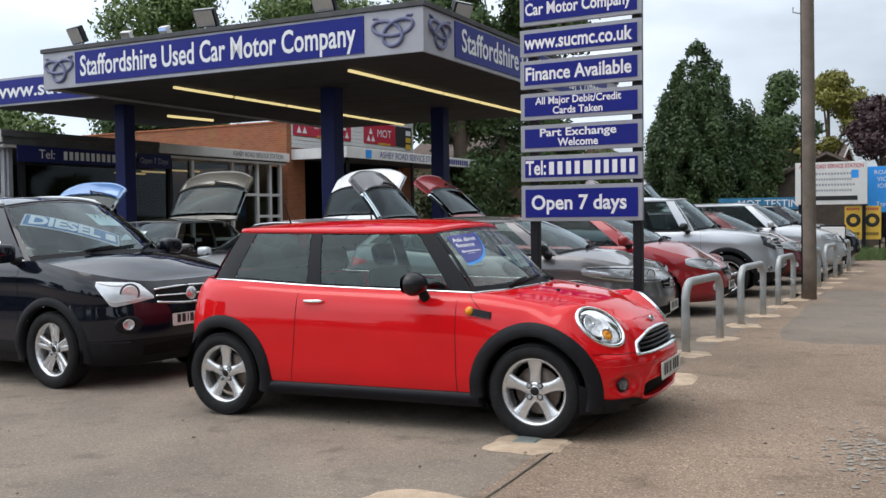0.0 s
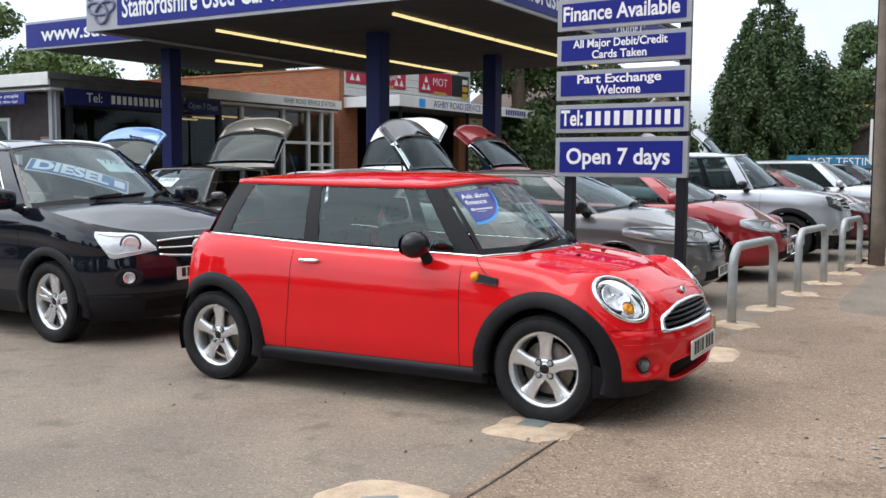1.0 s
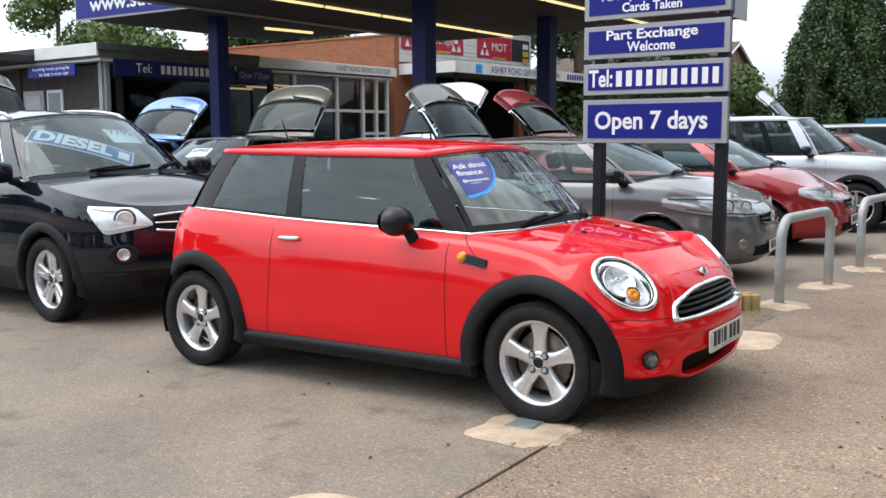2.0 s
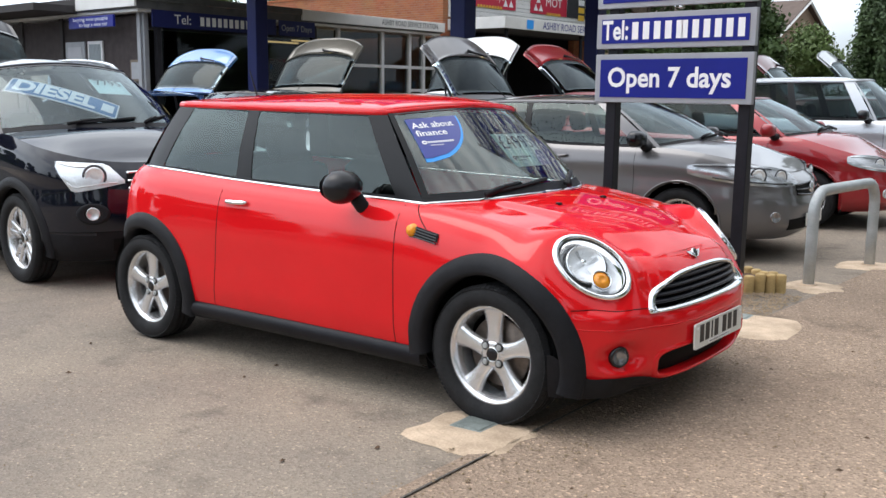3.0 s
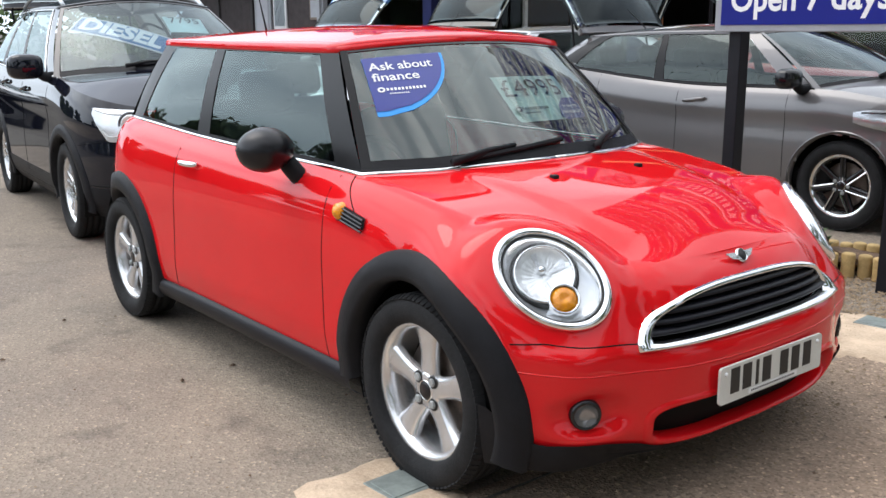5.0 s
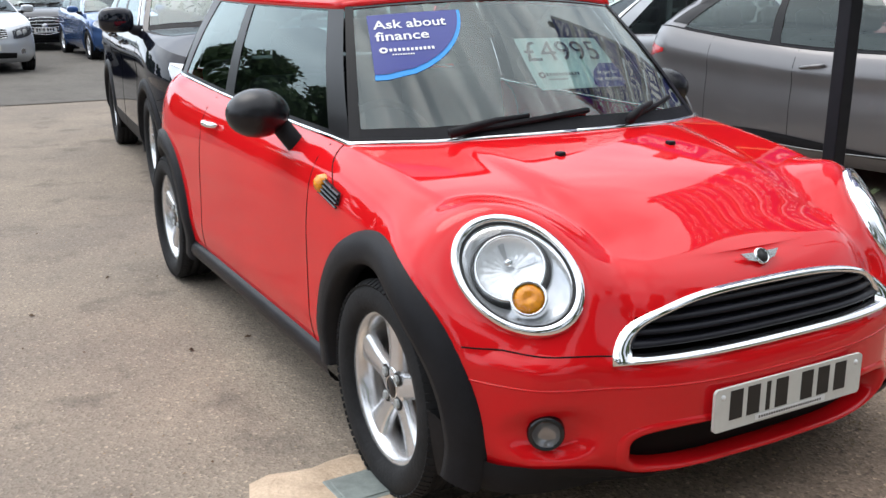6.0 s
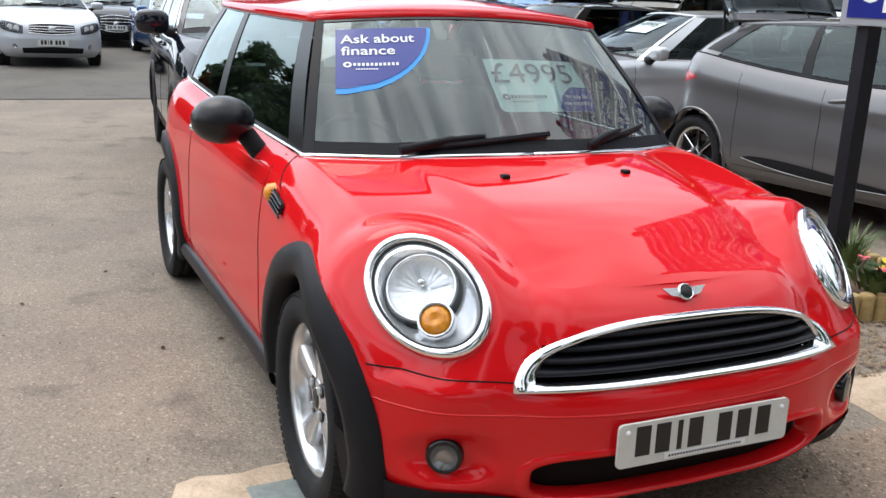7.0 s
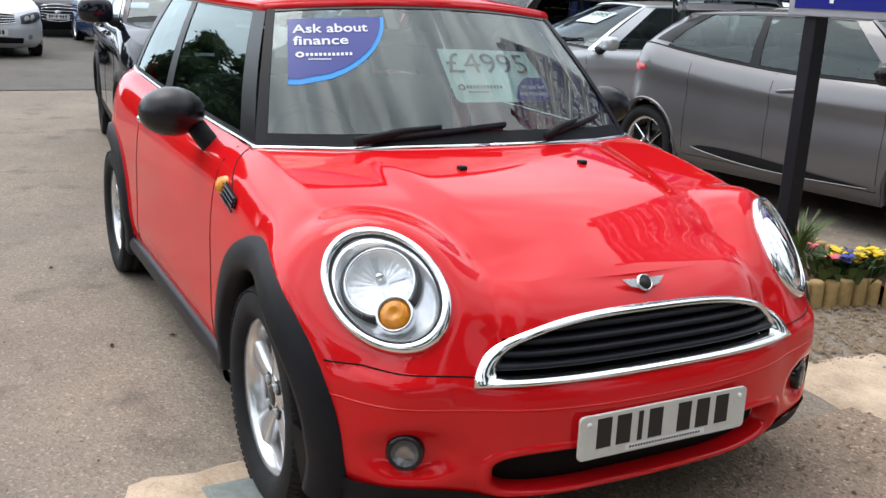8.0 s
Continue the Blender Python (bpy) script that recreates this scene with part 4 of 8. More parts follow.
def wiper(root, sh, u0, v0, u1, v1, sgn0, sgn1, name="wiper"):
    """Arm and blade on the windscreen."""
    def at(u, v, o, s):
        p = sh.pane("ws", u, v, o)
        return Vector((p.x, p.y * s, p.z))
    a, b = at(u0, v0, 0.02, sgn0), at(u1, v1, 0.02, sgn1)
    v, f = tube([a + Vector((0.03, 0, 0.0)), a.lerp(b, 0.3) + Vector((0.012, 0, 0.012)), b.lerp(a, 0.45) + Vector((0.01, 0, 0.012))], [0.016, 0.012, 0.008], 8)
    arm = mesh_ob(name, v, f, M["trim"], root, smooth=True)
    pts = []
    for k in range(9):
        q = 0.12 + 0.88 * k / 8
        y = a.y + (b.y - a.y) * q
        vv = v0 + (v1 - v0) * q
        uu = abs(y) / max(1e-3, sh.pane("ws", 1, vv).y)
        pts.append(at(min(uu, 1), vv, 0.012, 1 if y >= 0 else -1))
    v, f = tube(pts, 0.010, 6)
    mesh_ob("blade", v, f, M["trim"], arm)


def on_screen(sh, y0, v0, tilt=0.0, off=-0.008):
    """Lays a drawing (x to the viewer's right when facing the car, y up) on the inside of the windscreen round the lateral place y0 and height fraction v0."""
    c, s = math.cos(radians(tilt)), math.sin(radians(tilt))
    tall = (sh.head("ws", 0.3) - sh.base("ws", 0.3)).length

    def put(x, y):
        x, y = c * x - s * y, s * x + c * y
        v = v0 + y / tall
        yy = y0 + x
        u = min(abs(yy) / max(1e-3, sh.pane("ws", 1, v).y), 1)
        p = sh.pane("ws", u, v, off)
        return Vector((p.x, p.y * (1 if yy >= 0 else -1), p.z))
    return put


def drawn(name, pts, put, material, parent, label="", n=10):
    """A flat printed shape: rows of (x0, x1, y) from bottom to top, laid on by put."""
    vs, fs = [], []
    for x0, x1, y in pts:
        for k in range(n + 1):
            vs.append(put(x0 + (x1 - x0) * k / n, y))
    for r in range(len(pts) - 1):
        for k in range(n):
            a = r * (n + 1) + k
            fs.append((a, a + 1, a + n + 2, a + n + 1))
    return mesh_ob(name, vs, fs, material, parent, label)


def laid_text(text, put, cx, cy, height, material, parent, width=0.0, bold=0.0, label=""):
    return lettering(text, lambda x, y: put(cx + x, cy + y), height, material, parent, width, "lettering", label, bold)


def laid_bars(count, put, cx, cy, width, height, material, parent):
    st = width / count
    for i in range(count):
        x = cx - width / 2 + st * i
        mesh_ob("printed_bar", [put(x, cy - height / 2), put(x + st * 0.62, cy - height / 2), put(x + st * 0.62, cy + height / 2), put(x, cy + height / 2)], [(0, 1, 2, 3)], material, parent)


def number_plate(root, x, z, lean=0.0, width=0.52, y=0.0):
    """A white plate with plain bars in place of its characters."""
    m = Matrix.Translation((x, y, z)) @ Matrix.Rotation(radians(90), 4, "Z") @ Matrix.Rotation(radians(90 - lean), 4, "X")
    pl = slab(rounded(width, 0.111, 0.012), 0.008, m, "number_plate", M["plate"], root, "white number plate")
    k = width / 0.52
    for i, cx in enumerate((-0.19, -0.132, -0.082, -0.035, 0.055, 0.115, 0.178)):
        w = 0.014 if i == 2 else 0.042
        cx *= k
        slab([(cx - w / 2 * k, -0.030), (cx + w / 2 * k, -0.030), (cx + w / 2 * k, 0.046), (cx - w / 2 * k, 0.046)], 0.0012, m @ Matrix.Translation((0, 0, 0.008)), "printed_bar", M["ink"], pl)
    return pl, m


def open_tailgate(root, sh, material, angle=56, length=1.0, w0=0.68, w1=0.70, glass=0.66):
    """A tailgate swung up about its hinge at the back of the roof: glass next the hinge, painted panel beyond."""
    S = sh.S
    hx, hz = S["rt"][0] + 0.02, sh.roof(S["rt"][0]) + 0.01
    c, s = math.cos(radians(angle)), math.sin(radians(angle))

    def put(y, l, off=0.0):
        yy = min(abs(y / w0), 1)
        l = l * (1 - 0.15 * yy ** 4.0)
        q = l / length
        bend = 0.20 * q ** 2 * length            # the panel curls back towards its lower edge
        a, b = l, -bend + 0.09 * (1 - yy ** 2.4) * (0.25 + 0.75 * q) + off
        w = w0 + (w1 - w0) * q - 0.06 * max(q - 0.75, 0) ** 2 * 10
        return Vector((hx - a * c + b * s, y * w / w0, hz + a * s + b * c))

    def piece(l0, l1, off, name, mt, parent, label="", inset=1.0):
        nu, nv = 14, 8
        vs = [put((-w0 + 2 * w0 * i / nu) * inset, l0 + (l1 - l0) * j / nv, off) for i in range(nu + 1) for j in range(nv + 1)]
        vs += [put((-w0 + 2 * w0 * i / nu) * inset, l0 + (l1 - l0) * j / nv, off - 0.05) for i in range(nu + 1) for j in range(nv + 1)]
        k = (nu + 1) * (nv + 1)
        g = grid_faces(nu + 1, nv + 1)
        fs = g + [tuple(q + k for q in f[::-1]) for f in g]
        edge = [i * (nv + 1) for i in range(nu + 1)] + [nu * (nv + 1) + j for j in range(1, nv + 1)] + [i * (nv + 1) + nv for i in range(nu - 1, -1, -1)] + [j for j in range(nv - 1, 0, -1)]
        fs += [(edge[q], edge[(q + 1) % len(edge)], edge[(q + 1) % len(edge)] + k, edge[q] + k) for q in range(len(edge))]
        return mesh_ob(name, vs, fs, mt, parent, label, True)
    gate = piece(length * glass, length, 0.0, "tailgate", material, root, "tailgate standing open")
    piece(0.0, length * 0.07, 0.0, "hinge_panel", material, gate)
    piece(length * 0.075, length * glass, -0.004, "rear_window", M["rear_glass"], gate, "tinted rear window")
    p0, p1, p2 = put(0.02, length * (glass + 0.07), 0.012), put(0.06, length * (glass + 0.04), 0.03), put(0.36, length * (glass + 0.01), 0.03)
    v, f = tube([p0, p1, p2], [0.022, 0.015, 0.010], 6)
    mesh_ob("rear_wiper", v, f, M["trim"], gate)
    for sgn in (1, -1):
        a = put(sgn * w0 * 0.85, length * 0.45, -0.06)
        b = Vector((hx - 0.12, sgn * 0.56, hz - 0.42))
        v, f = tube([a, b], 0.011, 6)
        mesh_ob("gas_strut", v, f, M["trim"], gate)
    return gate


def glasshouse(root, sh, pillar, splits, rear_window=True):
    """Windscreen, side windows, pillars and rear window. splits: where along the side the posts stand."""
    sh.patch("ws", 0, 0.965, 0.03, 0.97, 0.0, "windscreen", sh.S.get("screen_mat", M["car_screen"]), root, "clear windscreen", 14, 8, split=False)[0].visible_shadow = False
    sh.patch("ws", 0, 1, 0.0, sh.S.get("cowl", 0.05), 0.003, "cowl", M["trim"], root, "", 12, 2, split=False)
    sh.patch("ws", 0, 1, 0.955, 1.0, 0.003, "header_rail", M["gloss_black"], root, "", 12, 2, split=False)
    sh.patch("ws", 0.955, 1.0, 0.0, 1.0, 0.004, "windscreen_post", pillar, root, "", 2, 8)
    last = 0.0
    for a, b in splits:          # each window from a to b, a post before it
        sh.patch("side", last, a, 0.0, 1.0, 0.003, "pillar", pillar if last == 0.0 else sh.S.get("frame_mat", M["gloss_black"]), root, "", 4, 8)
        for w in sh.patch("side", a, b, 0.04, 0.955, 0.0, "side_window", sh.S.get("side_glass", M["side_glass"]), root, "tinted side window", 10, 8):
            w.visible_shadow = False
        sh.patch("side", a, b, 0.0, 0.05, 0.003, "window_seal", M["trim"], root, "", 10, 1)
        sh.patch("side", a, b, 0.945, 1.0, 0.003, "window_frame", sh.S.get("frame_mat", M["gloss_black"]), root, "", 10, 1)
        last = b
    sh.patch("side", last, 1.0, 0.0, 1.0, 0.003, "pillar", pillar, root, "", 4, 8)
    if rear_window:
        sh.patch("rear", 0.0, 0.14, 0.0, 1.0, 0.003, "rear_post", pillar, root, "", 3, 8)
        sh.patch("rear", 0.14, 1.0, 0.03, 0.95, 0.0, "rear_window", M["glass"], root, "", 10, 8, split=False)[0].visible_shadow = False
        sh.patch("rear", 0.0, 1.0, 0.94, 1.0, 0.004, "rear_header", pillar, root, "", 10, 2, split=False)


def belt_strip(root, sh, material, front=True, radius=0.007):
    for sgn in (1, -1):
        ring = [("ws", k / 12) for k in range(13)] * int(front) + [("side", k / 30) for k in range(31)]
        pts = [sh.pane(a, u, 0.0, 0.006) for a, u in ring]
        v, f = tube([(p.x, p.y * sgn, p.z) for p in pts], radius, 6)
        mesh_ob("belt_strip", v, f, material, root, "bright belt strip", True)


def arch_band(root, sh, w, r0, r1, off, name="arch_cladding", material=None, a0=-14, a1=194, label="black plastic wheel arch"):
    S = sh.S
    for sgn in (1, -1):
        prof = [(r0, -0.05), (r0 + 0.003, off * 0.8), (r0 + 0.02, off * 1.15), ((r0 + r1) / 2, off * 1.1), (r1 - 0.008, off * 0.8), (r1, -0.004)]
        vs = []
        n = 44
        for k in range(n + 1):
            a = radians(a0 + (a1 - a0) * k / n)
            for r, o in prof:
                x, z = w + r * math.cos(a), S["hub"] + r * math.sin(a)
                p = sh.beside(x, max(z, 0.30), o)[0]
                vs.append((p.x, p.y * sgn, z))
        fs = [f if sgn > 0 else f[::-1] for f in grid_faces(n + 1, len(prof))]
        mesh_ob(name, vs, fs, material or M["trim"], root, label, True)


def spec(L, width, H, wb, fo, R, lip, cowl, belt, ws, wt, rt, rb, **more):
    """The numbers of a common car. ws, wt, rt, rb: x of the screen's foot and head and of the rear window's head and foot."""
    xf = wb / 2 + fo
    xr, W = xf - L, width / 2 - 0.015
    S = dict(xf=xf, xr=xr, xa=xf - 0.95, xb=xr + 0.75, W=W, nf=2.7, nr=3.0, zs=0.20, hub=R, wheels=(wb / 2, -wb / 2), arch_r=R + 0.055,
             front=[(0, -0.13), (0.12, -0.04), (0.25, 0), (0.5, 0), (0.65, -0.02), (0.85, -0.06), (1, -0.15)],
             side=[(0, -0.10), (0.1, -0.03), (0.2, -0.005), (0.45, 0), (0.7, -0.012), (0.78, -0.004), (0.92, -0.03), (1, -0.075)],
             rear=[(0, -0.10), (0.15, -0.02), (0.3, 0), (0.5, 0), (0.6, -0.03), (1, -0.16)],
             top=[(xf, lip), (xf - 0.25, lip + 0.06), (xf - 0.6, (lip + cowl) / 2 + 0.02), (ws, cowl), (0, cowl + 0.01), (rb + 0.2, belt), (xr, belt - 0.02)],
             mid=[(xf - 0.15, lip), (xf - 0.4, lip + 0.11), (ws + 0.4, cowl + 0.02), (ws, cowl + 0.06), (ws - 0.4, cowl + 0.07)],
             ws=(ws + 0.22, ws - 0.08), wt=(wt + 0.10, wt, 0.575), rt=(rt - 0.06, rt, 0.54), rb=(rb - 0.08, rb, belt + 0.01),
             zr=(H - 0.075, H - 0.085), roof=[(wt + 0.12, H - 0.05), (wt - 0.4, H - 0.008), (wt - 0.9, H), (rt, H - 0.03), (rt - 0.1, H - 0.045)],
             seat_x=0.0, doors=((-wb / 2 + 0.45, -0.05), (-0.05, wb / 2 - 0.42)), edge=0.016, n=100)
    S.update(more)
    S["wt"], S["rt"] = more.get("head", S["wt"]), more.get("tail", S["rt"])
    return S


def common_car(name, S, material, m, label, hatch=None, lamp=(0.30, 0.72, 0.10), grille=(0.42, 0.60, 0.10), style="twin", splits=((0.075, 0.50), (0.535, 0.86)), rail=False, clad=0.0, chrome_belt=False, plate_z=0.42, mirror_mat=None, door_seams=True, saloon=False, slats=2, gate_mat=None, category="car", group="", rear_handle=True, tail=(0.30, 0.30, 0.10), moulding=False, lamp_back=0.48, lamp_round=0.38, lamp_mat="lamp_inner", bowls=(0.42,), lamp_form="drop", fog_z=None, chrome_grille=False):
    """A parked car of the common kind. lamp: inner y, height of its middle, half height; grille: half width, middle height, half height."""
    root = thing(name, m, label, category, group)
    if clad:
        S["clad"] = lambda c: clad
    sh = Shell(S)
    sh.build_body(root, material)
    pillar = material
    S["frame_mat"] = M["frame_black"]
    glasshouse(root, sh, pillar, splits, rear_window=hatch is None)
    if not rear_handle:              # the rear doors' handles hide in black quarter panels
        sh.patch("side", splits[-1][1], splits[-1][1] + 0.075, 0.10, 0.96, 0.006, "quarter_panel", M["frame_black"], root, "black quarter panel", 4, 6)
    if chrome_belt:
        belt_strip(root, sh, M["chrome"], False, 0.006)
        if rail:
            for sgn in (1, -1):
                a, b = splits[0][0] - 0.012, splits[-1][1] + 0.01
                pts = [sh.pane("side", a, 0.03 + 0.91 * k / 8, 0.008) for k in range(8)] + [sh.pane("side", a + (b - a) * k / 24, 0.95, 0.008) for k in range(25)]
                v, f = tube([(p.x, p.y * sgn, p.z) for p in pts], 0.0055, 6)
                mesh_ob("window_surround", v, f, M["chrome"], root, "bright window surround", True)
    else:
        belt_strip(root, sh, M["trim"], False, 0.006)
    R = S["hub"]
    yw = S["W"] - 0.115
    first = None
    for w in S["wheels"]:
        for sgn in (1, -1):
            c = road_wheel(root, w, sgn * yw, sgn, R, R * 0.70, 0.20, style, first)
            first = first or c
        arch_band(root, sh, w, R + 0.048, R + (0.13 if clad else 0.075), 0.012 if clad else 0.008, "arch_cladding" if clad else "arch_lip", M["trim"] if clad else material, label="")
    # lamps, grille, lower intake
    iy, zc, hh = lamp
    i0, i1 = sh.i_y(iy), sh.i_x(S["xf"] - lamp_back)

    def pinch(t):
        return max(0.04, math.sin(math.pi * min(max(0.10 + 0.87 * t, 0), 1))) ** lamp_round
    lo, hi = (lambda t: zc - 0.25 * hh + 0.9 * hh * t - 0.85 * hh * pinch(t)), (lambda t: zc - 0.25 * hh + 0.9 * hh * t + 0.95 * hh * pinch(t))
    if lamp_form == "wedge":            # flat top, its inner end low and its outer end high
        def lo(t):
            return zc + hh * float(np.interp(t, (0, 0.66, 0.74, 1), (-0.50, -1.0, -0.96, 0.62)))

        def hi(t):
            return zc + hh * float(np.interp(t, (0, 0.20, 0.30, 1), (-0.30, 0.60, 0.76, 0.95)))
    for k, ob in enumerate(sh.skin(i0, i1, lo, hi, 0.005, "headlamp", M[lamp_mat], root, "clear headlamp", 20, 6)):
        g = sh.skin(i0, i1, lo, hi, 0.014, "lamp_lens", M["lens"], ob, "", 20, 6, sides=((1, -1)[k],))[0]
        g.visible_shadow = False
        for t in bowls:
            p, nrm = sh.at(i0 + (i1 - i0) * t, (lo(t) + hi(t)) / 2, 0.004)
            sg = (1, -1)[k]
            mm = Matrix.Translation((p.x, p.y * sg, p.z)) @ Vector((nrm.x, nrm.y * sg, 0)).to_track_quat("Z", "Y").to_matrix().to_4x4()
            rb = max(0.028, min(0.070, hh * 0.60)) / 0.048
            v, f = lathe([(r * rb, h) for r, h in ((0.0, 0.006), (0.018, 0.007), (0.032, 0.003), (0.038, 0.008), (0.044, 0.008), (0.048, 0.002))], 22, "z")
            mesh_ob("lamp_bowl", [mm @ Vector(x) for x in v], f, M["reflector"], ob, "", True)
            v, f = lathe([(r * rb, h) for r, h in ((0.0475, 0.001), (0.050, 0.005), (0.057, 0.005), (0.060, 0.0))], 22, "z")
            mesh_ob("bowl_gap", [mm @ Vector(x) for x in v], f, M["lamp_dark"], ob, "", True)
        for t0, t1, h in ((0.10, 0.80, 0.16), (0.30, 0.95, 0.86)):        # bright strips along its lower and upper edge
            pts = [sh.at(i0 + (i1 - i0) * (t0 + (t1 - t0) * q / 10), lo(t0 + (t1 - t0) * q / 10) * (1 - h) + hi(t0 + (t1 - t0) * q / 10) * h, 0.009)[0] for q in range(11)]
            v, f = tube([(p.x, p.y * (1, -1)[k], p.z) for p in pts], 0.006, 6)
            mesh_ob("lamp_strip", v, f, M["reflector" if len(bowls) == 1 else "lamp_dark"], ob, "", True)
    gw, gz, gh = grille
    ig = sh.i_y(gw)
    flo, fhi = (lambda t: gz - gh * (1 - 0.35 * t ** 2)), (lambda t: gz + gh * (1 - 0.2 * t ** 2))
    gr = sh.skin(0, ig, flo, fhi, 0.004, "grille", M["liner"], root, "black grille", 10, 4, split=False)[0]
    for k in range(slats + 1):
        for sgn in (1, -1):
            q = k / slats
            pts = []
            for t in range(11):
                z = flo(t / 10) + (fhi(t / 10) - flo(t / 10)) * q
                p = sh.at(ig * t / 10, z, 0.010)[0]
                pts.append((p.x, p.y * sgn, p.z))
            v, f = tube(pts, 0.011 if q in (0, 1) else 0.008, 6)
            mesh_ob("grille_bar", v, f, M["chrome"] if chrome_grille or rail or slats == 3 else M["gloss_black"], gr, "", True)
    v, f = lathe([(0.0, 0.02), (0.05, 0.015), (0.065, 0.0)], 20, "x", (sh.at(0, gz)[0].x + 0.01, 0, gz))
    mesh_ob("grille_badge", v, f, M["alloy"], gr, "", True)
    lz = S["zs"] + 0.14
    sh.skin(0, sh.i_y(gw + 0.12), lambda t: lz - 0.06, lambda t: lz + 0.06 * (1 - 0.4 * t), 0.004, "lower_intake", M["liner"], root, "", 10, 3, split=False)
    for sgn in (1, -1):
        p, nrm = sh.at(sh.i_y(min(gw + 0.24, S["W"] * 0.8)), fog_z or lz + 0.06, 0.0)
        mm = Matrix.Translation((p.x, p.y * sgn, p.z)) @ Vector((nrm.x, nrm.y * sgn, 0)).to_track_quat("Z", "Y").to_matrix().to_4x4()
        v, f = lathe([(0.0, 0.002), (0.036, 0.003), (0.042, 0.008), (0.048, 0.007), (0.052, -0.01)], 20, "z")
        fog = mesh_ob("fog_lamp", [mm @ Vector(x) for x in v], f, M["fog_inner" if len(bowls) > 1 else "lamp_inner"], root, "round fog lamp in its ring", True)
        if fog_z:
            v, f = lathe([(0.050, 0.004), (0.074, 0.008), (0.090, 0.006), (0.096, -0.012)], 28, "z")
            mesh_ob("fog_recess", [mm @ Vector((x[0] * 1.25, x[1] * 0.85, x[2])) for x in v], f, M["trim"], fog, "black recess", True)
    if lamp_form == "wedge":            # bumper joint from the lamp to the arch, and a crease across the bumper
        ia, ib = sh.i_x(S["xf"] - 0.20), sh.i_x(S["wheels"][0] + S["arch_r"] - 0.04)
        sh.seam([(ia + (ib - ia) * k / 10, zc - hh + 0.015 - 0.05 * k / 10) for k in range(11)], root, "bumper_gap")
        ib = sh.i_x(S["wheels"][0] + S["arch_r"] + 0.03)
        sh.seam([(ib * k / 24, clad + 0.012) for k in range(25)], root, "bumper_gap", 0.005)
    number_plate(root, sh.at(0, plate_z)[0].x + 0.004, plate_z)
    # tail lamps
    t0, t1 = sh.i_x(S["xr"] + tail[0]), sh.i_yr(S["W"] * 0.62)
    zt = sh.top(S["xr"] + 0.2)
    sh.skin(t0, t1, lambda t: zt - 0.5 * (tail[1] + tail[2]) - 0.5 * (tail[1] - tail[2]) * min(1, 0.25 + 2 * t), lambda t: zt - 0.5 * (tail[1] + tail[2]) + 0.5 * (tail[1] - tail[2]) * min(1, 0.25 + 2 * t), 0.005, "tail_lamp", M["redlens"], root, "red tail lamp", 8, 4)
    # doors: gaps, handles, mirrors
    if door_seams:
        z0 = S["zs"] + 0.10
        for x0, x1 in S["doors"]:
            for x in (x0, x1):
                i = sh.i_x(x)
                sh.seam([(i, z0 + (sh.top(x) - 0.01 - z0) * k / 12) for k in range(13)], root)
            if not rear_handle and (x0, x1) == S["doors"][0]:
                continue
            h = sh.top(x0) - 0.13
            for sgn in (1, -1):
                pts = [sh.at(sh.i_x(x0 + 0.07 + 0.19 * k / 6), h + 0.004 * k, 0.012 + 0.020 * math.sin(math.pi * k / 6))[0] for k in range(7)]
                v, f = tube([(p.x, p.y * sgn, p.z) for p in pts], 0.012, 8)
                mesh_ob("door_handle", v, f, M["chrome"] if chrome_belt and not rail else material, root, "", True)
        i0, i1 = sh.i_x(S["doors"][-1][1]), sh.i_x(S["doors"][0][0])
        sh.seam([(i0 + (i1 - i0) * k / 30, z0) for k in range(31)], root)
    if moulding:
        ia, ib = sh.i_x(S["doors"][-1][1] - 0.05), sh.i_x(S["doors"][0][0] + 0.12)
        mz = S["zs"] + 0.13
        sh.skin(ia, ib, lambda t: mz - 0.01 - 0.02 * math.sin(math.pi * t) + 0.05 * t ** 4, lambda t: mz - 0.006 - 0.02 * math.sin(math.pi * t) + 0.05 * t ** 4 + 0.075 * math.sin(math.pi * t ** 1.6) ** 0.7, 0.008, "door_moulding", M["trim"], root, "black lower door moulding", 20, 3)
        for sgn in (1, -1):
            pts = [sh.at(ia + (ib - ia) * k / 20, mz - 0.012 - 0.02 * math.sin(math.pi * k / 20) + 0.05 * (k / 20) ** 4, 0.012)[0] for k in range(21)]
            v, f = tube([(p.x, p.y * sgn, p.z) for p in pts], 0.003, 6)
            mesh_ob("moulding_edge", v, f, M["galv"], root, "", True)
    for sgn in (1, -1):
        mirror(root, sh, S["ws"][1] - 0.12, sh.top(S["ws"][1]) + 0.075, mirror_mat or material, sgn, size=(0.105, 0.125, 0.092) if rail else (0.085, 0.115, 0.072), square=0.62)
    wiper(root, sh, 0.45, 0.03, 0.30, 0.10, -1, 1)
    wiper(root, sh, 0.35, 0.03, 0.78, 0.16, 1, 1)
    interior(root, sh)
    if rail:
        for sgn in (1, -1):
            pts = []
            for k in range(21):
                p = sh.head("side", 0.02 + 0.94 * k / 20)
                lift = 0.088 * math.sin(math.pi * k / 20) ** 0.42
                pts.append((p.x, (p.y - 0.03) * sgn, p.z + 0.015 + lift))
            v, f = tube(pts, 0.017, 8)
            mesh_ob("roof_rail", v, f, M["silver2"], root, "silver roof rail", True)
    if hatch is not None:
        open_tailgate(root, sh, gate_mat or material, *hatch)
    v, f = tube([(S["rt"][0] + 0.25, 0, sh.roof(S["rt"][0] + 0.25)), (S["rt"][0] + 0.02, 0, sh.roof(S["rt"][0]) + 0.22)], [0.006, 0.003], 6)
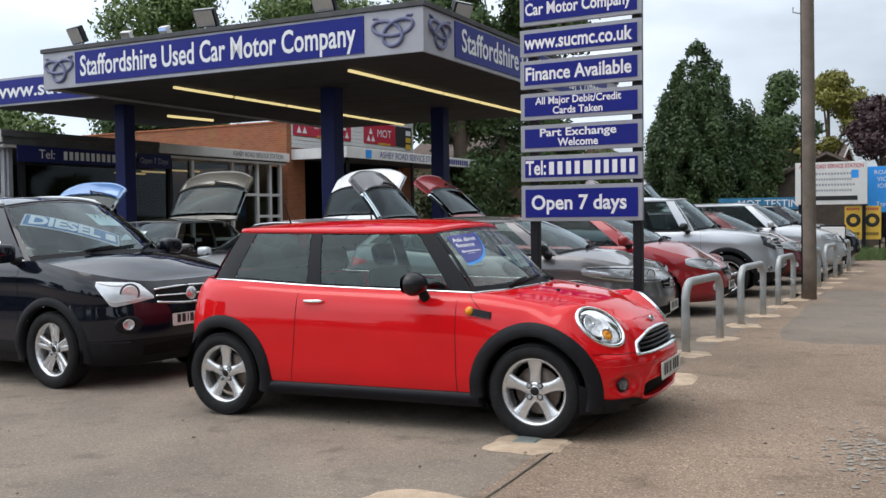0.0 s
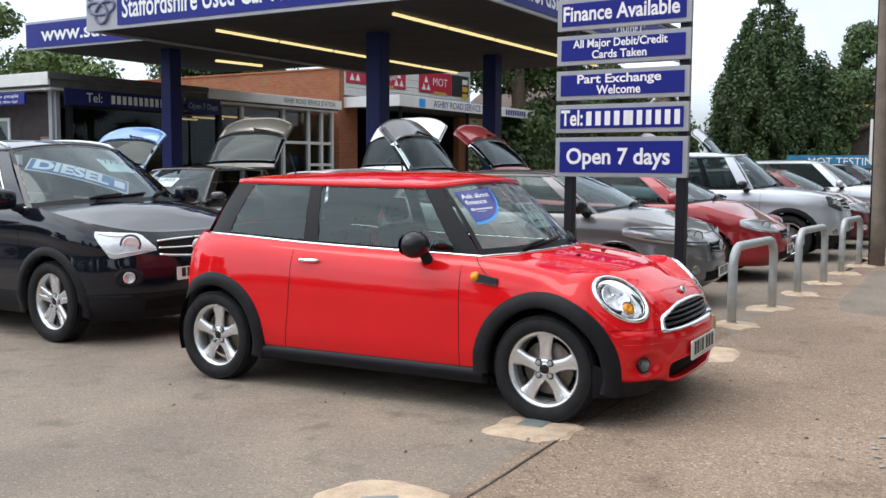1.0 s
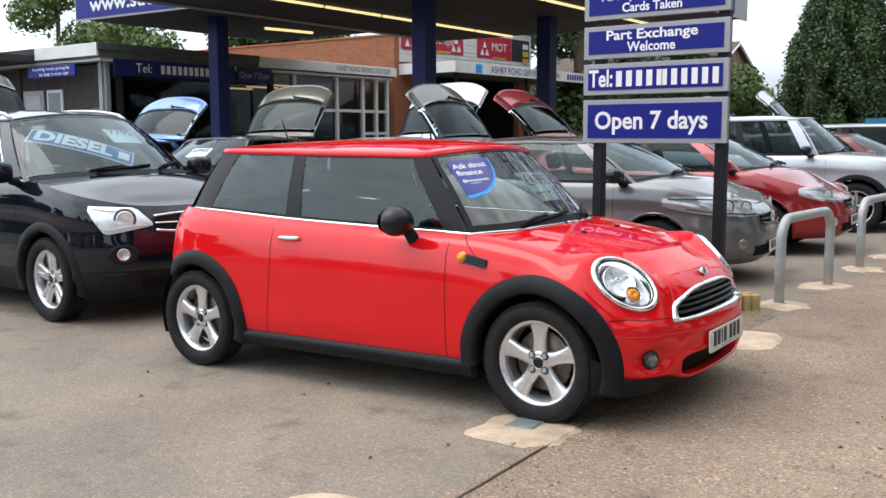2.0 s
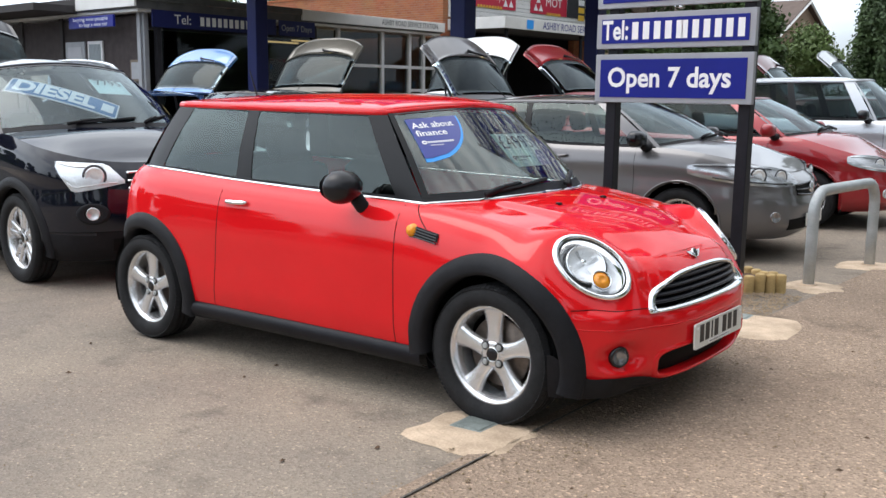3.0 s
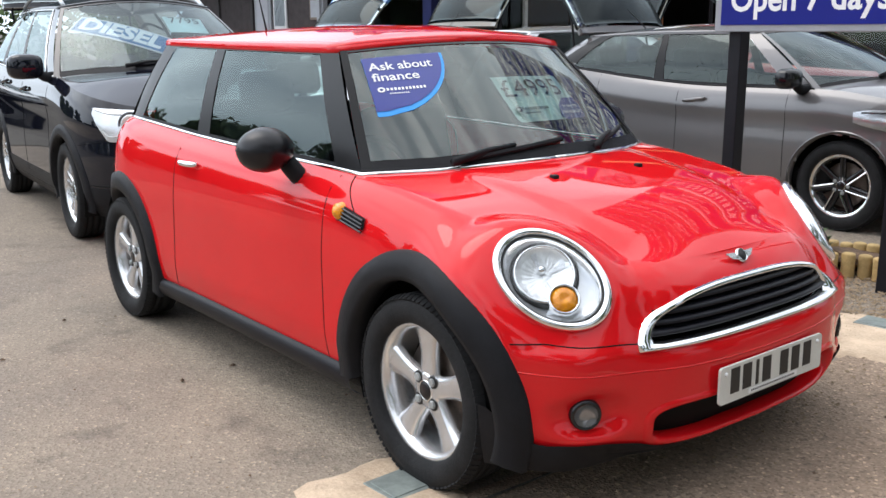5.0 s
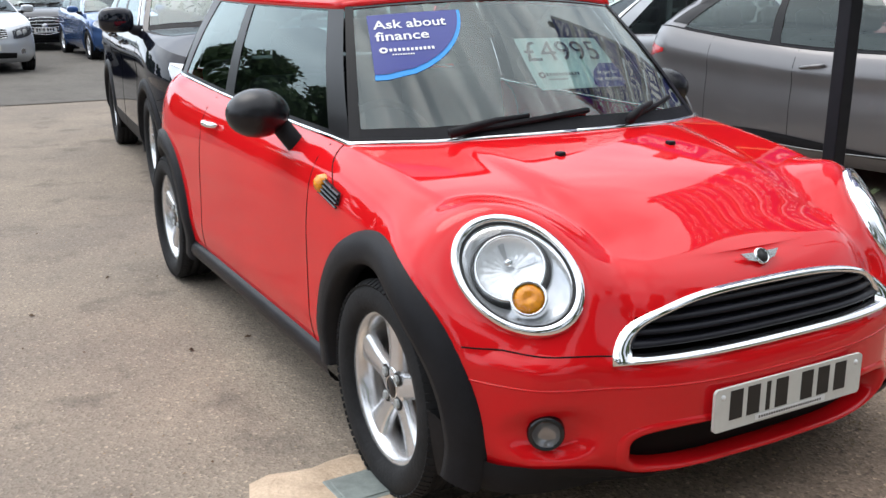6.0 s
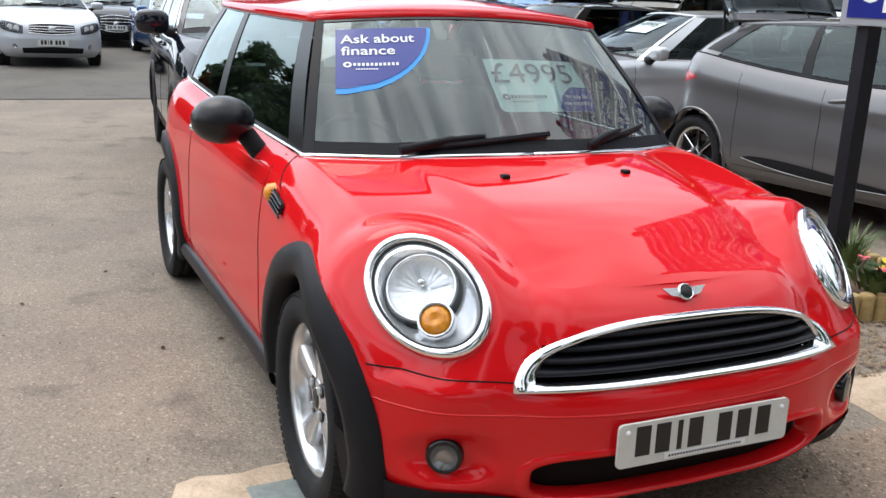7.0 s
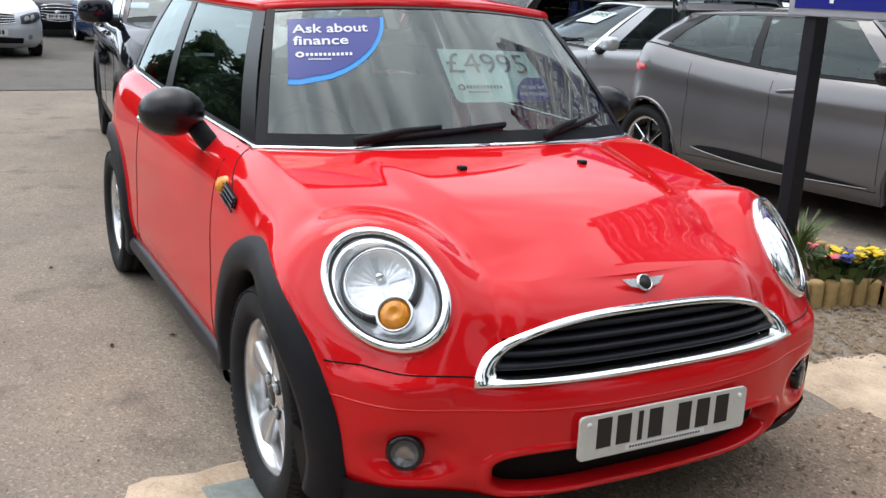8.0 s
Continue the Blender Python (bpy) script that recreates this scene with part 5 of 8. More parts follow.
    mesh_ob("aerial", v, f, M["trim"], root)
    return root, sh


# ---- the red hatchback ----
def grille_top(y):
    return 0.522 + 0.138 * max(0, 1 - abs(y / 0.497) ** 3.0) ** 0.5


RED_CAR = dict(
    xf=1.905, xr=-1.795, xa=0.95, xb=-0.95, W=0.815, nf=3.0, nr=3.2, zs=0.17, hub=0.304, wheels=(1.2335, -1.2335), arch_r=0.362, n=320, NV=48, K=30,
    front=[(0, -0.11), (0.1, -0.03), (0.22, 0), (0.5, 0), (0.60, -0.008), (0.66, -0.034), (0.74, -0.049), (0.83, -0.068), (0.90, -0.092), (0.96, -0.124), (1, -0.156)],
    side=[(0, -0.09), (0.08, -0.04), (0.15, -0.015), (0.3, 0), (0.6, 0), (0.8, -0.012), (0.88, -0.028), (0.94, -0.052), (0.975, -0.082), (1, -0.118)],
    rear=[(0, -0.10), (0.15, -0.02), (0.3, 0), (0.55, 0), (0.8, -0.05), (1, -0.13)],
    top=[(1.905, 0.715), (1.7, 0.755), (1.5, 0.805), (1.2, 0.862), (0.8, 0.915), (0.3, 0.93), (-0.5, 0.958), (-1.2, 0.995), (-1.795, 1.01)],
    mid=[(1.752, 0.715), (1.71, 0.740), (1.65, 0.770), (1.5, 0.828), (1.2, 0.890), (1.0, 0.918), (0.75, 0.945)],
    ws=(0.99, 0.79), wt=(0.53, 0.43, 0.545), rt=(-1.36, -1.24, 0.505), rb=(-1.58, -1.42, 1.01), zr=(1.325, 1.362), arch=0.0, bow=0.028,
    roof=[(0.56, 1.346), (0.47, 1.368), (0.2, 1.394), (-0.4, 1.407), (-1.1, 1.395), (-1.4, 1.372)], edge=0.016, roof_lift=0.018, seat_x=-0.10, doors=((-0.56, 0.70),), liner_out=-0.03,
    crown=2.2, swell=0.012, bulge=((1.2335, 0.42, 0.012), (-1.2335, 0.42, 0.012)))
RED_CAR["clad"] = lambda c: 0.266 if c.x < 1.5 and c.x > -1.6 else (0.226 if c.x > 0 else 0.26)
RED_CAR["holes"] = (lambda c: c.x > 1.5 and abs(c.y) < 0.470 and 0.522 < c.z < 0.578 + (grille_top(c.y / 0.955) - 0.578) * 0.87,
                 lambda c: c.x > 1.5 and (abs(c.y) / 0.470) ** 6.67 + (abs(c.z - 0.290) / 0.068) ** 3.64 < 1)


def ease(a, b, t):
    q = min(max((t - a) / (b - a), 0), 1)
    return q * q * (3 - 2 * q)


RED_CAR["tuck"] = lambda x, y, z: -0.065 * ease(0.34, 0.60, y) * ease(0.535, 0.610, z) * ease(1.25, 1.5, x) * ease(0.45, 0.62, math.hypot(x - 1.2335, z - 0.304))
# a headlamp's ring: middle, normal, the two axes of its oval and their half lengths
LAMP_C, LAMP_N = Vector((1.6207, 0.6312, 0.7025)), Vector((0.6696, 0.4711, 0.5742)).normalized()
LAMP_X = Vector((0, 0, 1)).cross(LAMP_N).normalized()
LAMP_Y = LAMP_N.cross(LAMP_X)
LAMP_U = LAMP_X * math.cos(0.6927) + LAMP_Y * math.sin(0.6927)
LAMP_V = LAMP_Y * math.cos(0.6927) - LAMP_X * math.sin(0.6927)
LAMP_A, LAMP_B = 0.1812, 0.1315


def lamp_place(c):
    """Where a point lies by the lamp's oval: 1 on its rim, and its height over the rim's plane."""
    d = Vector((c.x, abs(c.y), c.z)) - LAMP_C
    return math.hypot(d.dot(LAMP_U) / LAMP_A, d.dot(LAMP_V) / LAMP_B), d.dot(LAMP_N)


def in_lamp(c):
    """Whether a point of the skin lies behind a headlamp."""
    r, h = lamp_place(c)
    return abs(h) < 0.11 and r < 0.92


def lamp_warp(p):
    """Draws the skin round a headlamp into the plane of its rim."""
    if p.x < 1.15 or abs(p.y) < 0.25:
        return p
    r, h = lamp_place(p)
    w = (1 - ease(1.02, 1.75, r)) * (1 - ease(0.12, 0.26, abs(h)))
    s = 1 if p.y >= 0 else -1
    return p + Vector((LAMP_N.x, LAMP_N.y * s, LAMP_N.z)) * ((-0.002 - h) * w)


def nose_form(p):
    """The bumper's wide lower corners, and the soft dish that each fog lamp sits in."""
    s = 1 if p.y >= 0 else -1
    if p.x > 0.8 and p.z > 0.72:             # the bonnet's raised middle
        p = p + Vector((0, 0, 0.011 * (1 - ease(0.36, 0.45, abs(p.y) + 0.14 * (p.x - 1.2))) * ease(0.88, 1.02, p.x) * (1 - ease(1.38, 1.66, p.x))))
    if p.x > 1.1 and abs(p.y) > 0.2:
        low = max(1 - ease(0.515, 0.575, p.z), 1 - ease(0.43, 0.58, math.hypot(p.x - 1.2335, p.z - 0.304)))
        out = 0.075 * ease(1.15, 1.50, p.x) * ease(0.47, 0.60, abs(p.y)) * low
        p = p + Vector((0, s * out, 0))
        if p.x > 1.5:
            r = math.hypot((abs(p.y) - 0.625) / 0.125, (p.z - 0.347) / 0.082)
            d = 0.030 * (1 - ease(0.35, 1.0, r))
            p = p - Vector((0.85 * d, 0.5 * s * d, 0))
    return lamp_warp(p)


RED_CAR["warp"] = nose_form
RED_CAR["clamshell"] = lambda c: c.x > 0.72 and c.z > 0.537
RED_CAR["holes"] += (in_lamp,)
RED_CAR["cap_holes"] = (in_lamp,)


def red_hatchback(m):
    root = thing("hatchback_car", m, "glossy red small hatchback with black arches, parked on the forecourt edge", "car")
    sh = Shell(RED_CAR)
    sh.build_body(root, M["red"])
    RED_CAR.update(frame_mat=M["frame_black"], screen_mat=M["screen"], side_glass=M["glass"], cowl=0.095)
    glasshouse(root, sh, M["frame_black"], ((0.075, 0.545), (0.60, 0.905)))
    belt_strip(root, sh, M["chrome"], True, 0.0085)
    first = None
    for w in RED_CAR["wheels"]:
        for sgn in (1, -1):
            c = road_wheel(root, w, sgn * 0.735, sgn, 0.304, 0.213, 0.185, "five", first)
            first = first or c
        arch_band(root, sh, w, 0.348, 0.442, 0.020, a0=-16, a1=188 if w > 0 else 178)
    # rounded black sill between the arches
    for sgn in (1, -1):
        prof = ((0.277, -0.006), (0.272, 0.004), (0.258, 0.013), (0.236, 0.017), (0.212, 0.010), (0.192, -0.008), (0.178, -0.035))
        vs = []
        for x in np.linspace(0.86, -0.86, 24):
            wall = sh.at(sh.i_x(x), 0.30)[0].y
            vs += [(x, sgn * (wall + o), z) for z, o in prof]
        mesh_ob("sill", vs, grid_faces(24, len(prof)), M["sill_black"], root, "rounded black sill", True)

    def front(y, z, off):
        p = sh.at(sh.i_y(abs(y)), z, off)[0]
        return Vector((p.x, p.y * (1 if y >= 0 else -1), p.z))
    # grille: chrome surround, four bars, dark back
    loop = [(-0.497 + 0.994 * k / 30, 0.514) for k in range(31)] + [(0.497 * math.cos(math.pi * k / 40), grille_top(0.497 * math.cos(math.pi * k / 40))) for k in range(1, 40)]
    rows = []
    for s_y, s_z, o in ((1.0, 1.0, -0.006), (0.990, 0.975, 0.012), (0.950, 0.87, 0.014), (0.905, 0.775, 0.002), (0.90, 0.76, -0.035)):
        rows.append([front(y * s_y, 0.578 + (z - 0.578) * s_z, o) for y, z in loop])
    n = len(loop)
    vs = [p for r in rows for p in r]
    fs = [(a * n + k, a * n + (k + 1) % n, (a + 1) * n + (k + 1) % n, (a + 1) * n + k) for a in range(len(rows) - 1) for k in range(n)]
    g = mesh_ob("grille", vs, fs, M["chrome"], root, "chrome grille surround", True)
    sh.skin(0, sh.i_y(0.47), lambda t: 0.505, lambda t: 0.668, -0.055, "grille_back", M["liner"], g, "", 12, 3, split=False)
    for k in range(4):
        z = 0.548 + 0.0265 * k
        w = 0.452 * max(0.2, (1 - ((z - 0.53) / 0.125) ** 2)) ** 0.33
        vs = []
        for t in range(25):
            y = -w + 2 * w * t / 24
            for dz, o in ((-0.0085, -0.022), (-0.006, -0.004), (0.002, 0.002), (0.0075, -0.008), (0.009, -0.024)):
                vs.append(front(y, z + dz, o))
        mesh_ob("grille_bar", vs, grid_faces(25, 5), M["grille_black"], g, "black grille bar", True)
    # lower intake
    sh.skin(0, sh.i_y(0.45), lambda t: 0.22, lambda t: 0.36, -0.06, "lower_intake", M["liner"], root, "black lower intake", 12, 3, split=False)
    lip = [(0.455 * math.copysign(abs(math.cos(a)) ** 0.30, math.cos(a)), 0.290 + 0.060 * math.copysign(abs(math.sin(a)) ** 0.55, math.sin(a))) for a in (2 * math.pi * k / 72 for k in range(72))]
    rows = [[front(y * sy, 0.290 + (z - 0.290) * sz, o) for y, z in lip] for sy, sz, o in ((1.07, 1.42, -0.004), (1.05, 1.28, 0.003), (1.02, 1.10, 0.006), (1.0, 1.0, 0.001), (0.985, 0.93, -0.014), (0.98, 0.92, -0.06))]
    vs = [p for r in rows for p in r]
    mesh_ob("intake_surround", vs, [(a * 72 + k, a * 72 + (k + 1) % 72, (a + 1) * 72 + (k + 1) % 72, (a + 1) * 72 + k) for a in range(5) for k in range(72)], M["red"], root, "", True)
    # black skirt under the bumper, deepening towards the arches
    for sgn in (1, -1):
        ia, ib, vs = sh.i_y(0.30), sh.i_x(1.535), []
        for k in range(29):
            t = k / 28
            hi = 0.212 + 0.055 * ease(0.1, 0.5, t) + 0.10 * ease(0.62, 1.0, t) ** 2
            for q in range(6):
                z = 0.178 + (hi - 0.178) * q / 5
                p, nrm = sh.at(ia + (ib - ia) * t, max(z, 0.20 + 0.10 * ease(0.3, 0.8, t)), 0.006 - 0.03 * (1 - q / 5) ** 2)
                vs.append((p.x, p.y * sgn, z))
        mesh_ob("front_skirt", vs, grid_faces(29, 6), M["trim"], root, "black front skirt", True)
    # winged badge on the bonnet lip: plain disc and wings
    bx = sh.at(0, 0.700)[0].x + 0.012
    mm = Matrix.Translation((bx, 0, 0.700)) @ Matrix.Rotation(radians(90), 4, "Z") @ Matrix.Rotation(radians(56), 4, "X")
    v, f = lathe([(0.0, 0.010), (0.017, 0.010), (0.018, 0.0)], 24, "z")
    badge = mesh_ob("badge", [mm @ Vector(p) for p in v], f, M["ink"], root, "small winged badge", True)
    v, f = lathe([(0.0175, 0.008), (0.020, 0.012), (0.0225, 0.004)], 24, "z")
    mesh_ob("badge_ring", [mm @ Vector(p) for p in v], f, M["chrome"], badge, "", True)
    for sgn in (1, -1):
        slab([(sgn * x, y) for x, y in ((0.02, -0.012), (0.045, -0.006), (0.066, 0.014), (0.02, 0.012))][::sgn], 0.006, mm, "badge_wing", M["alloy"], badge)
    # headlamps
    for sgn in (1, -1):
        def place(q, sgn=sgn):
            p = LAMP_C + LAMP_U * q[0] + LAMP_V * q[1] + LAMP_N * q[2]
            return Vector((p.x, p.y * sgn, p.z))

        def turn(prof, name, mt, parent, label="", flute=0.0, at=(0, 0, 0), oval=True):
            v, f = lathe(prof, 96 if flute else 64, "z")
            if flute:
                v = [(p[0], p[1], p[2] + flute * math.cos(24 * math.atan2(p[1], p[0])) * min(1, 1.6 * math.hypot(p[0], p[1]) / prof[0][0]) * (1 if math.hypot(p[0], p[1]) < 0.9 * prof[0][0] else 0)) for p in v]
            ka, kb = (LAMP_A, LAMP_B) if oval else (1, 1)
            return mesh_ob(name, [place((p[0] * ka + at[0], p[1] * kb + at[1], p[2] + at[2])) for p in v], [x if sgn < 0 else x[::-1] for x in f], mt, parent, label, True)
        ring = turn([(0.95, -0.05), (0.985, -0.008), (1.0, 0.002), (0.99, 0.011), (0.94, 0.019), (0.87, 0.018), (0.845, 0.008), (0.84, -0.01)], "headlamp", M["chrome"], root, "oval headlamp in chrome ring")
        turn([(0.85, 0.010), (0.835, 0.012), (0.815, 0.006), (0.80, -0.01)], "lamp_seal", M["ink"], ring)
        turn([(0.83, 0.004), (0.79, -0.006), (0.72, -0.014), (0.60, -0.022), (0.0, -0.036)], "lamp_shell", M["lamp_inner"], ring, "silver lamp shell")
        bowl = (0.026, 0.004, -0.004)
        turn([(0.100, -0.020), (0.094, -0.004), (0.088, -0.002), (0.084, -0.008)], "bowl_gap", M["ink"], ring, "dark gap round the lamp bowl", at=bowl, oval=False)
        turn([(0.088, -0.004), (0.085, 0.003), (0.081, 0.003), (0.079, -0.003)], "lamp_bezel", M["chrome"], ring, at=bowl, oval=False)
        turn([(0.080, -0.002), (0.072, -0.009), (0.058, -0.017), (0.036, -0.023), (0.016, -0.026), (0.0, -0.027)], "lamp_bowl", M["reflector"], ring, "bright lamp bowl", 0.0004, bowl, False)
        turn([(0.012, -0.026), (0.012, -0.012), (0.009, -0.004), (0.0, -0.002)], "bulb", M["chrome"], ring, "clear bulb with bright cap", at=(bowl[0] + 0.014, bowl[1] + 0.010, bowl[2]), oval=False)
        for k, (a0, a1) in enumerate(((0.35, 0.62), (1.9, 2.15), (3.5, 3.7))):          # dark facets of the bowl
            q = [(r * math.cos(a), r * math.sin(a), z) for a in (a0, a1) for r, z in ((0.018, -0.021), (0.045, -0.0165), (0.068, -0.0095))]
            mesh_ob("bowl_facet", [place((p[0] + bowl[0], p[1] + bowl[1], p[2] + bowl[2])) for p in q], [(0, 1, 4, 3), (1, 2, 5, 4)], M["lamp_inner"], ring)
        amb = (-0.060, -0.026, 0.004)
        turn([(0.0, 0.004), (0.008, 0.004), (0.012, 0.008), (0.020, 0.007), (0.030, 0.002), (0.038, -0.006), (0.039, -0.04)], "indicator_lamp", M["amber"], ring, "amber indicator", at=amb, oval=False)
        turn([(0.038, 0.000), (0.042, 0.004), (0.046, -0.004), (0.047, -0.04)], "indicator_ring", M["chrome"], ring, at=amb, oval=False)
        lens = turn([(0.0, 0.034), (0.25, 0.033), (0.5, 0.029), (0.7, 0.021), (0.80, 0.013), (0.835, 0.006)], "lamp_lens", M["lens"], ring)
        lens.visible_shadow = False
    # fog lamps in dished recesses
    for sgn in (1, -1):
        p, nrm = sh.at(sh.i_y(0.575), 0.350, 0.004)
        mm = Matrix.Translation((p.x, p.y * sgn, p.z)) @ Vector((nrm.x + 0.25, nrm.y * sgn, 0)).to_track_quat("Z", "Y").to_matrix().to_4x4()
        v, f = lathe([(0.034, 0.006), (0.040, 0.017), (0.047, 0.017), (0.052, 0.008), (0.054, -0.03)], 32, "z")
        mm = mm @ Matrix.Scale(0.86, 4)
        fog = mesh_ob("fog_lamp", [mm @ Vector(q) for q in v], f, M["gloss_black"], root, "round clear fog lamp with dark rim", True)
        v, f = lathe([(0.0, 0.005), (0.014, 0.006), (0.026, 0.009), (0.038, 0.015)], 28, "z")
        mesh_ob("fog_bowl", [mm @ Vector(q) for q in v], f, M["fog_inner"], fog, "", True)
        v, f = lathe([(0.0, 0.024), (0.02, 0.022), (0.036, 0.017), (0.044, 0.013)], 28, "z")
        g = mesh_ob("fog_lens", [mm @ Vector(q) for q in v], f, M["lens"], fog, "", True)
        g.visible_shadow = False
    # bumper joints
    ia, ib = sh.i_y(0.490), sh.i_x(1.615)
    sh.seam([(ia + (ib - ia) * k / 20, 0.530 + 0.016 * k / 20) for k in range(21)], root, "bumper_gap", 0.0022)
    ib = sh.i_x(1.63)
    sh.seam([(ib * k / 40, 0.452 + 0.020 * (k / 40) ** 2) for k in range(41)], root, "bumper_crease", 0.0028, M["red"])
    # plate with a dealer's strip
    pl, pm = number_plate(root, sh.at(0, 0.38)[0].x + 0.006, 0.380)
    slab([(-0.125, -0.049), (0.125, -0.049), (0.125, -0.034), (-0.125, -0.034)], 0.001, pm @ Matrix.Translation((0, 0, 0.0095)), "dealer_strip", M["letter"], pl)
    bars(26, pm @ Matrix.Translation((0, -0.0415, 0.0112)), 0.225, 0.006, M["ink"], pl)
    for sgn in (1, -1):
        v, f = lathe([(0.0, 0.004), (0.006, 0.003), (0.007, 0.0)], 12, "z", (sgn * 0.235, 0.034, 0.008))
        mesh_ob("plate_screw", [pm @ Vector(q) for q in v], f, M["letter"], pl, "", True)
    # wings: repeater lamps and vents
    for sgn in (1, -1):
        p, nrm = sh.at(sh.i_x(0.800), 0.806)
        mm = Matrix.Translation((p.x, p.y * sgn, p.z)) @ Matrix.Rotation(radians(-90 * sgn), 4, "X")
        vent = sh.skin(sh.i_x(0.79), sh.i_x(0.955), lambda t: 0.778 - 0.012 * t, lambda t: 0.832 - 0.030 * t, 0.006, "side_vent", M["trim"], root, "black side vent", 8, 4, sides=(sgn,))[0]
        for k in range(4):
            pts = [sh.at(sh.i_x(0.825 + 0.125 * t / 5), 0.818 - 0.012 * k - 0.022 * t / 5, 0.010)[0] for t in range(6)]
            v, f = tube([(q.x, q.y * sgn, q.z) for q in pts], 0.004, 6)
            mesh_ob("vent_slat", v, f, M["gloss_black"], vent)
        v, f = lathe([(0.0, 0.026), (0.016, 0.023), (0.027, 0.013), (0.030, -0.01)], 24, "z")
        mesh_ob("repeater_lamp", [mm @ Vector(q) for q in v], f, M["amber"], vent, "amber side repeater", True)
        # door handle in its scoop
        pts = [sh.at(sh.i_x(-0.50 + 0.17 * k / 8), 0.856, 0.006 + 0.024 * math.sin(math.pi * k / 8) ** 0.6)[0] for k in range(9)]
        v, f = tube([(q.x, q.y * sgn, q.z) for q in pts], [0.008, 0.012, 0.013, 0.013, 0.013, 0.013, 0.013, 0.012, 0.008], 10)
        mesh_ob("door_handle", v, f, M["chrome"], root, "chrome door handle", True)
        # door gaps
    z0 = 0.275
    for x, lean in ((0.70, 0.0), (-0.56, 0.06)):
        sh.seam([(sh.i_x(x - lean * (1 - k / 16) ** 2), z0 + (sh.top(x) - 0.012 - z0) * k / 16) for k in range(17)], root)
    sh.seam([(sh.i_x(0.92 - 0.15 * (k / 10)), 0.775 + 0.135 * (k / 10)) for k in range(11)], root, "bonnet_gap")
    for sgn in (1, -1):
        mirror(root, sh, 0.425, 0.985, M["mirror_black"], sgn, y=0.695, size=(0.100, 0.106, 0.080), drop=0.125)
        # washer jets
        z = sh.cap_z(1.20, 0.21)
        b = box_bm(1.19, 1.215, sgn * 0.21 - 0.012, sgn * 0.21 + 0.012, z - 0.004, z + 0.010, 0.004)
        part("washer_jet", b, M["trim"], root)
    wiper(root, sh, 0.62, 0.035, 0.12, 0.12, -1, 1)
    wiper(root, sh, 0.30, 0.035, 0.78, 0.16, 1, 1)
    interior(root, sh)
    b = box_bm(0.30, 0.33, -0.12, 0.12, 1.20, 1.26, 0.015)
    part("rear_view_mirror", b, M["trim"], root)
    v, f = tube([(-1.15, 0, 1.40), (-1.22, 0, 1.58)], [0.007, 0.003], 6)
    mesh_ob("aerial", v, f, M["trim"], root, "short black aerial")
    # finance sticker: a quarter round, blue with a bright rim; its outer edge follows the screen post
    def sticker(off):
        put = on_screen(sh, -0.500, 0.885, 0.0, off)
        return lambda x, y: put(x + 0.20 * y, y)
    put = sticker(0.002)
    st = drawn("finance_sticker", [(0.0, 0.308 * math.sqrt(max(0, 1 - (y / 0.300) ** 2)), -y) for y in np.linspace(0.298, 0.0, 14)], put, M["sticker_cyan"], root, "blue finance sticker on the windscreen")
    drawn("sticker_face", [(0.0, 0.296 * math.sqrt(max(0, 1 - (y / 0.277) ** 2)), -y) for y in np.linspace(0.275, 0.0, 14)], sticker(0.004), M["sticker_blue"], st)
    put = sticker(0.006)
    laid_text("Ask about", put, 0.132, -0.054, 0.040, M["letter"], st, 0.235, 0.0008)
    laid_text("finance", put, 0.100, -0.110, 0.040, M["letter"], st, 0.168, 0.0008)
    v, f = lathe([(0.006, 0.0), (0.013, 0.001)], 16, "z")
    mesh_ob("round_mark", [put(q[0] + 0.035, q[1] - 0.172) for q in v], f, M["letter"], st)
    laid_bars(11, put, 0.125, -0.172, 0.145, 0.013, M["letter"], st)
    laid_bars(9, put, 0.095, -0.193, 0.07, 0.006, M["letter"], st)
    # price board: pale card with a blue corner
    put = on_screen(sh, 0.135, 0.50, 0.0, -0.012)
    pb = drawn("price_card", [(-0.165, 0.200, -0.128), (-0.178, 0.215, -0.115), (-0.180, 0.215, 0.0), (-0.175, 0.195, 0.105)], put, M["sticker_pale"], root, "pale price card behind the windscreen")
    put = on_screen(sh, 0.135, 0.50, 0.0, -0.009)
    laid_text("£4995", put, 0.0, 0.035, 0.090, M["ink"], pb, 0.33)
    drawn("card_corner", [(0.075, 0.200, -0.130), (0.060, 0.222, -0.115), (0.085, 0.222, -0.060), (0.135, 0.215, -0.022)], put, M["sticker_blue"], pb, "blue printed corner")
    put = on_screen(sh, 0.135, 0.50, 0.0, -0.006)
    laid_text("or pay for", put, 0.150, -0.066, 0.020, M["letter"], pb, 0.105)
    laid_text("me monthly", put, 0.143, -0.096, 0.020, M["letter"], pb, 0.130)
    v, f = lathe([(0.006, 0.0), (0.014, 0.001)], 16, "z")
    mesh_ob("round_mark", [put(q[0] - 0.145, q[1] - 0.070) for q in v], f, M["ink"], pb)
    laid_bars(11, put, -0.055, -0.068, 0.145, 0.014, M["ink"], pb)
    laid_bars(9, put, -0.085, -0.090, 0.08, 0.007, M["ink"], pb)
    return root, sh


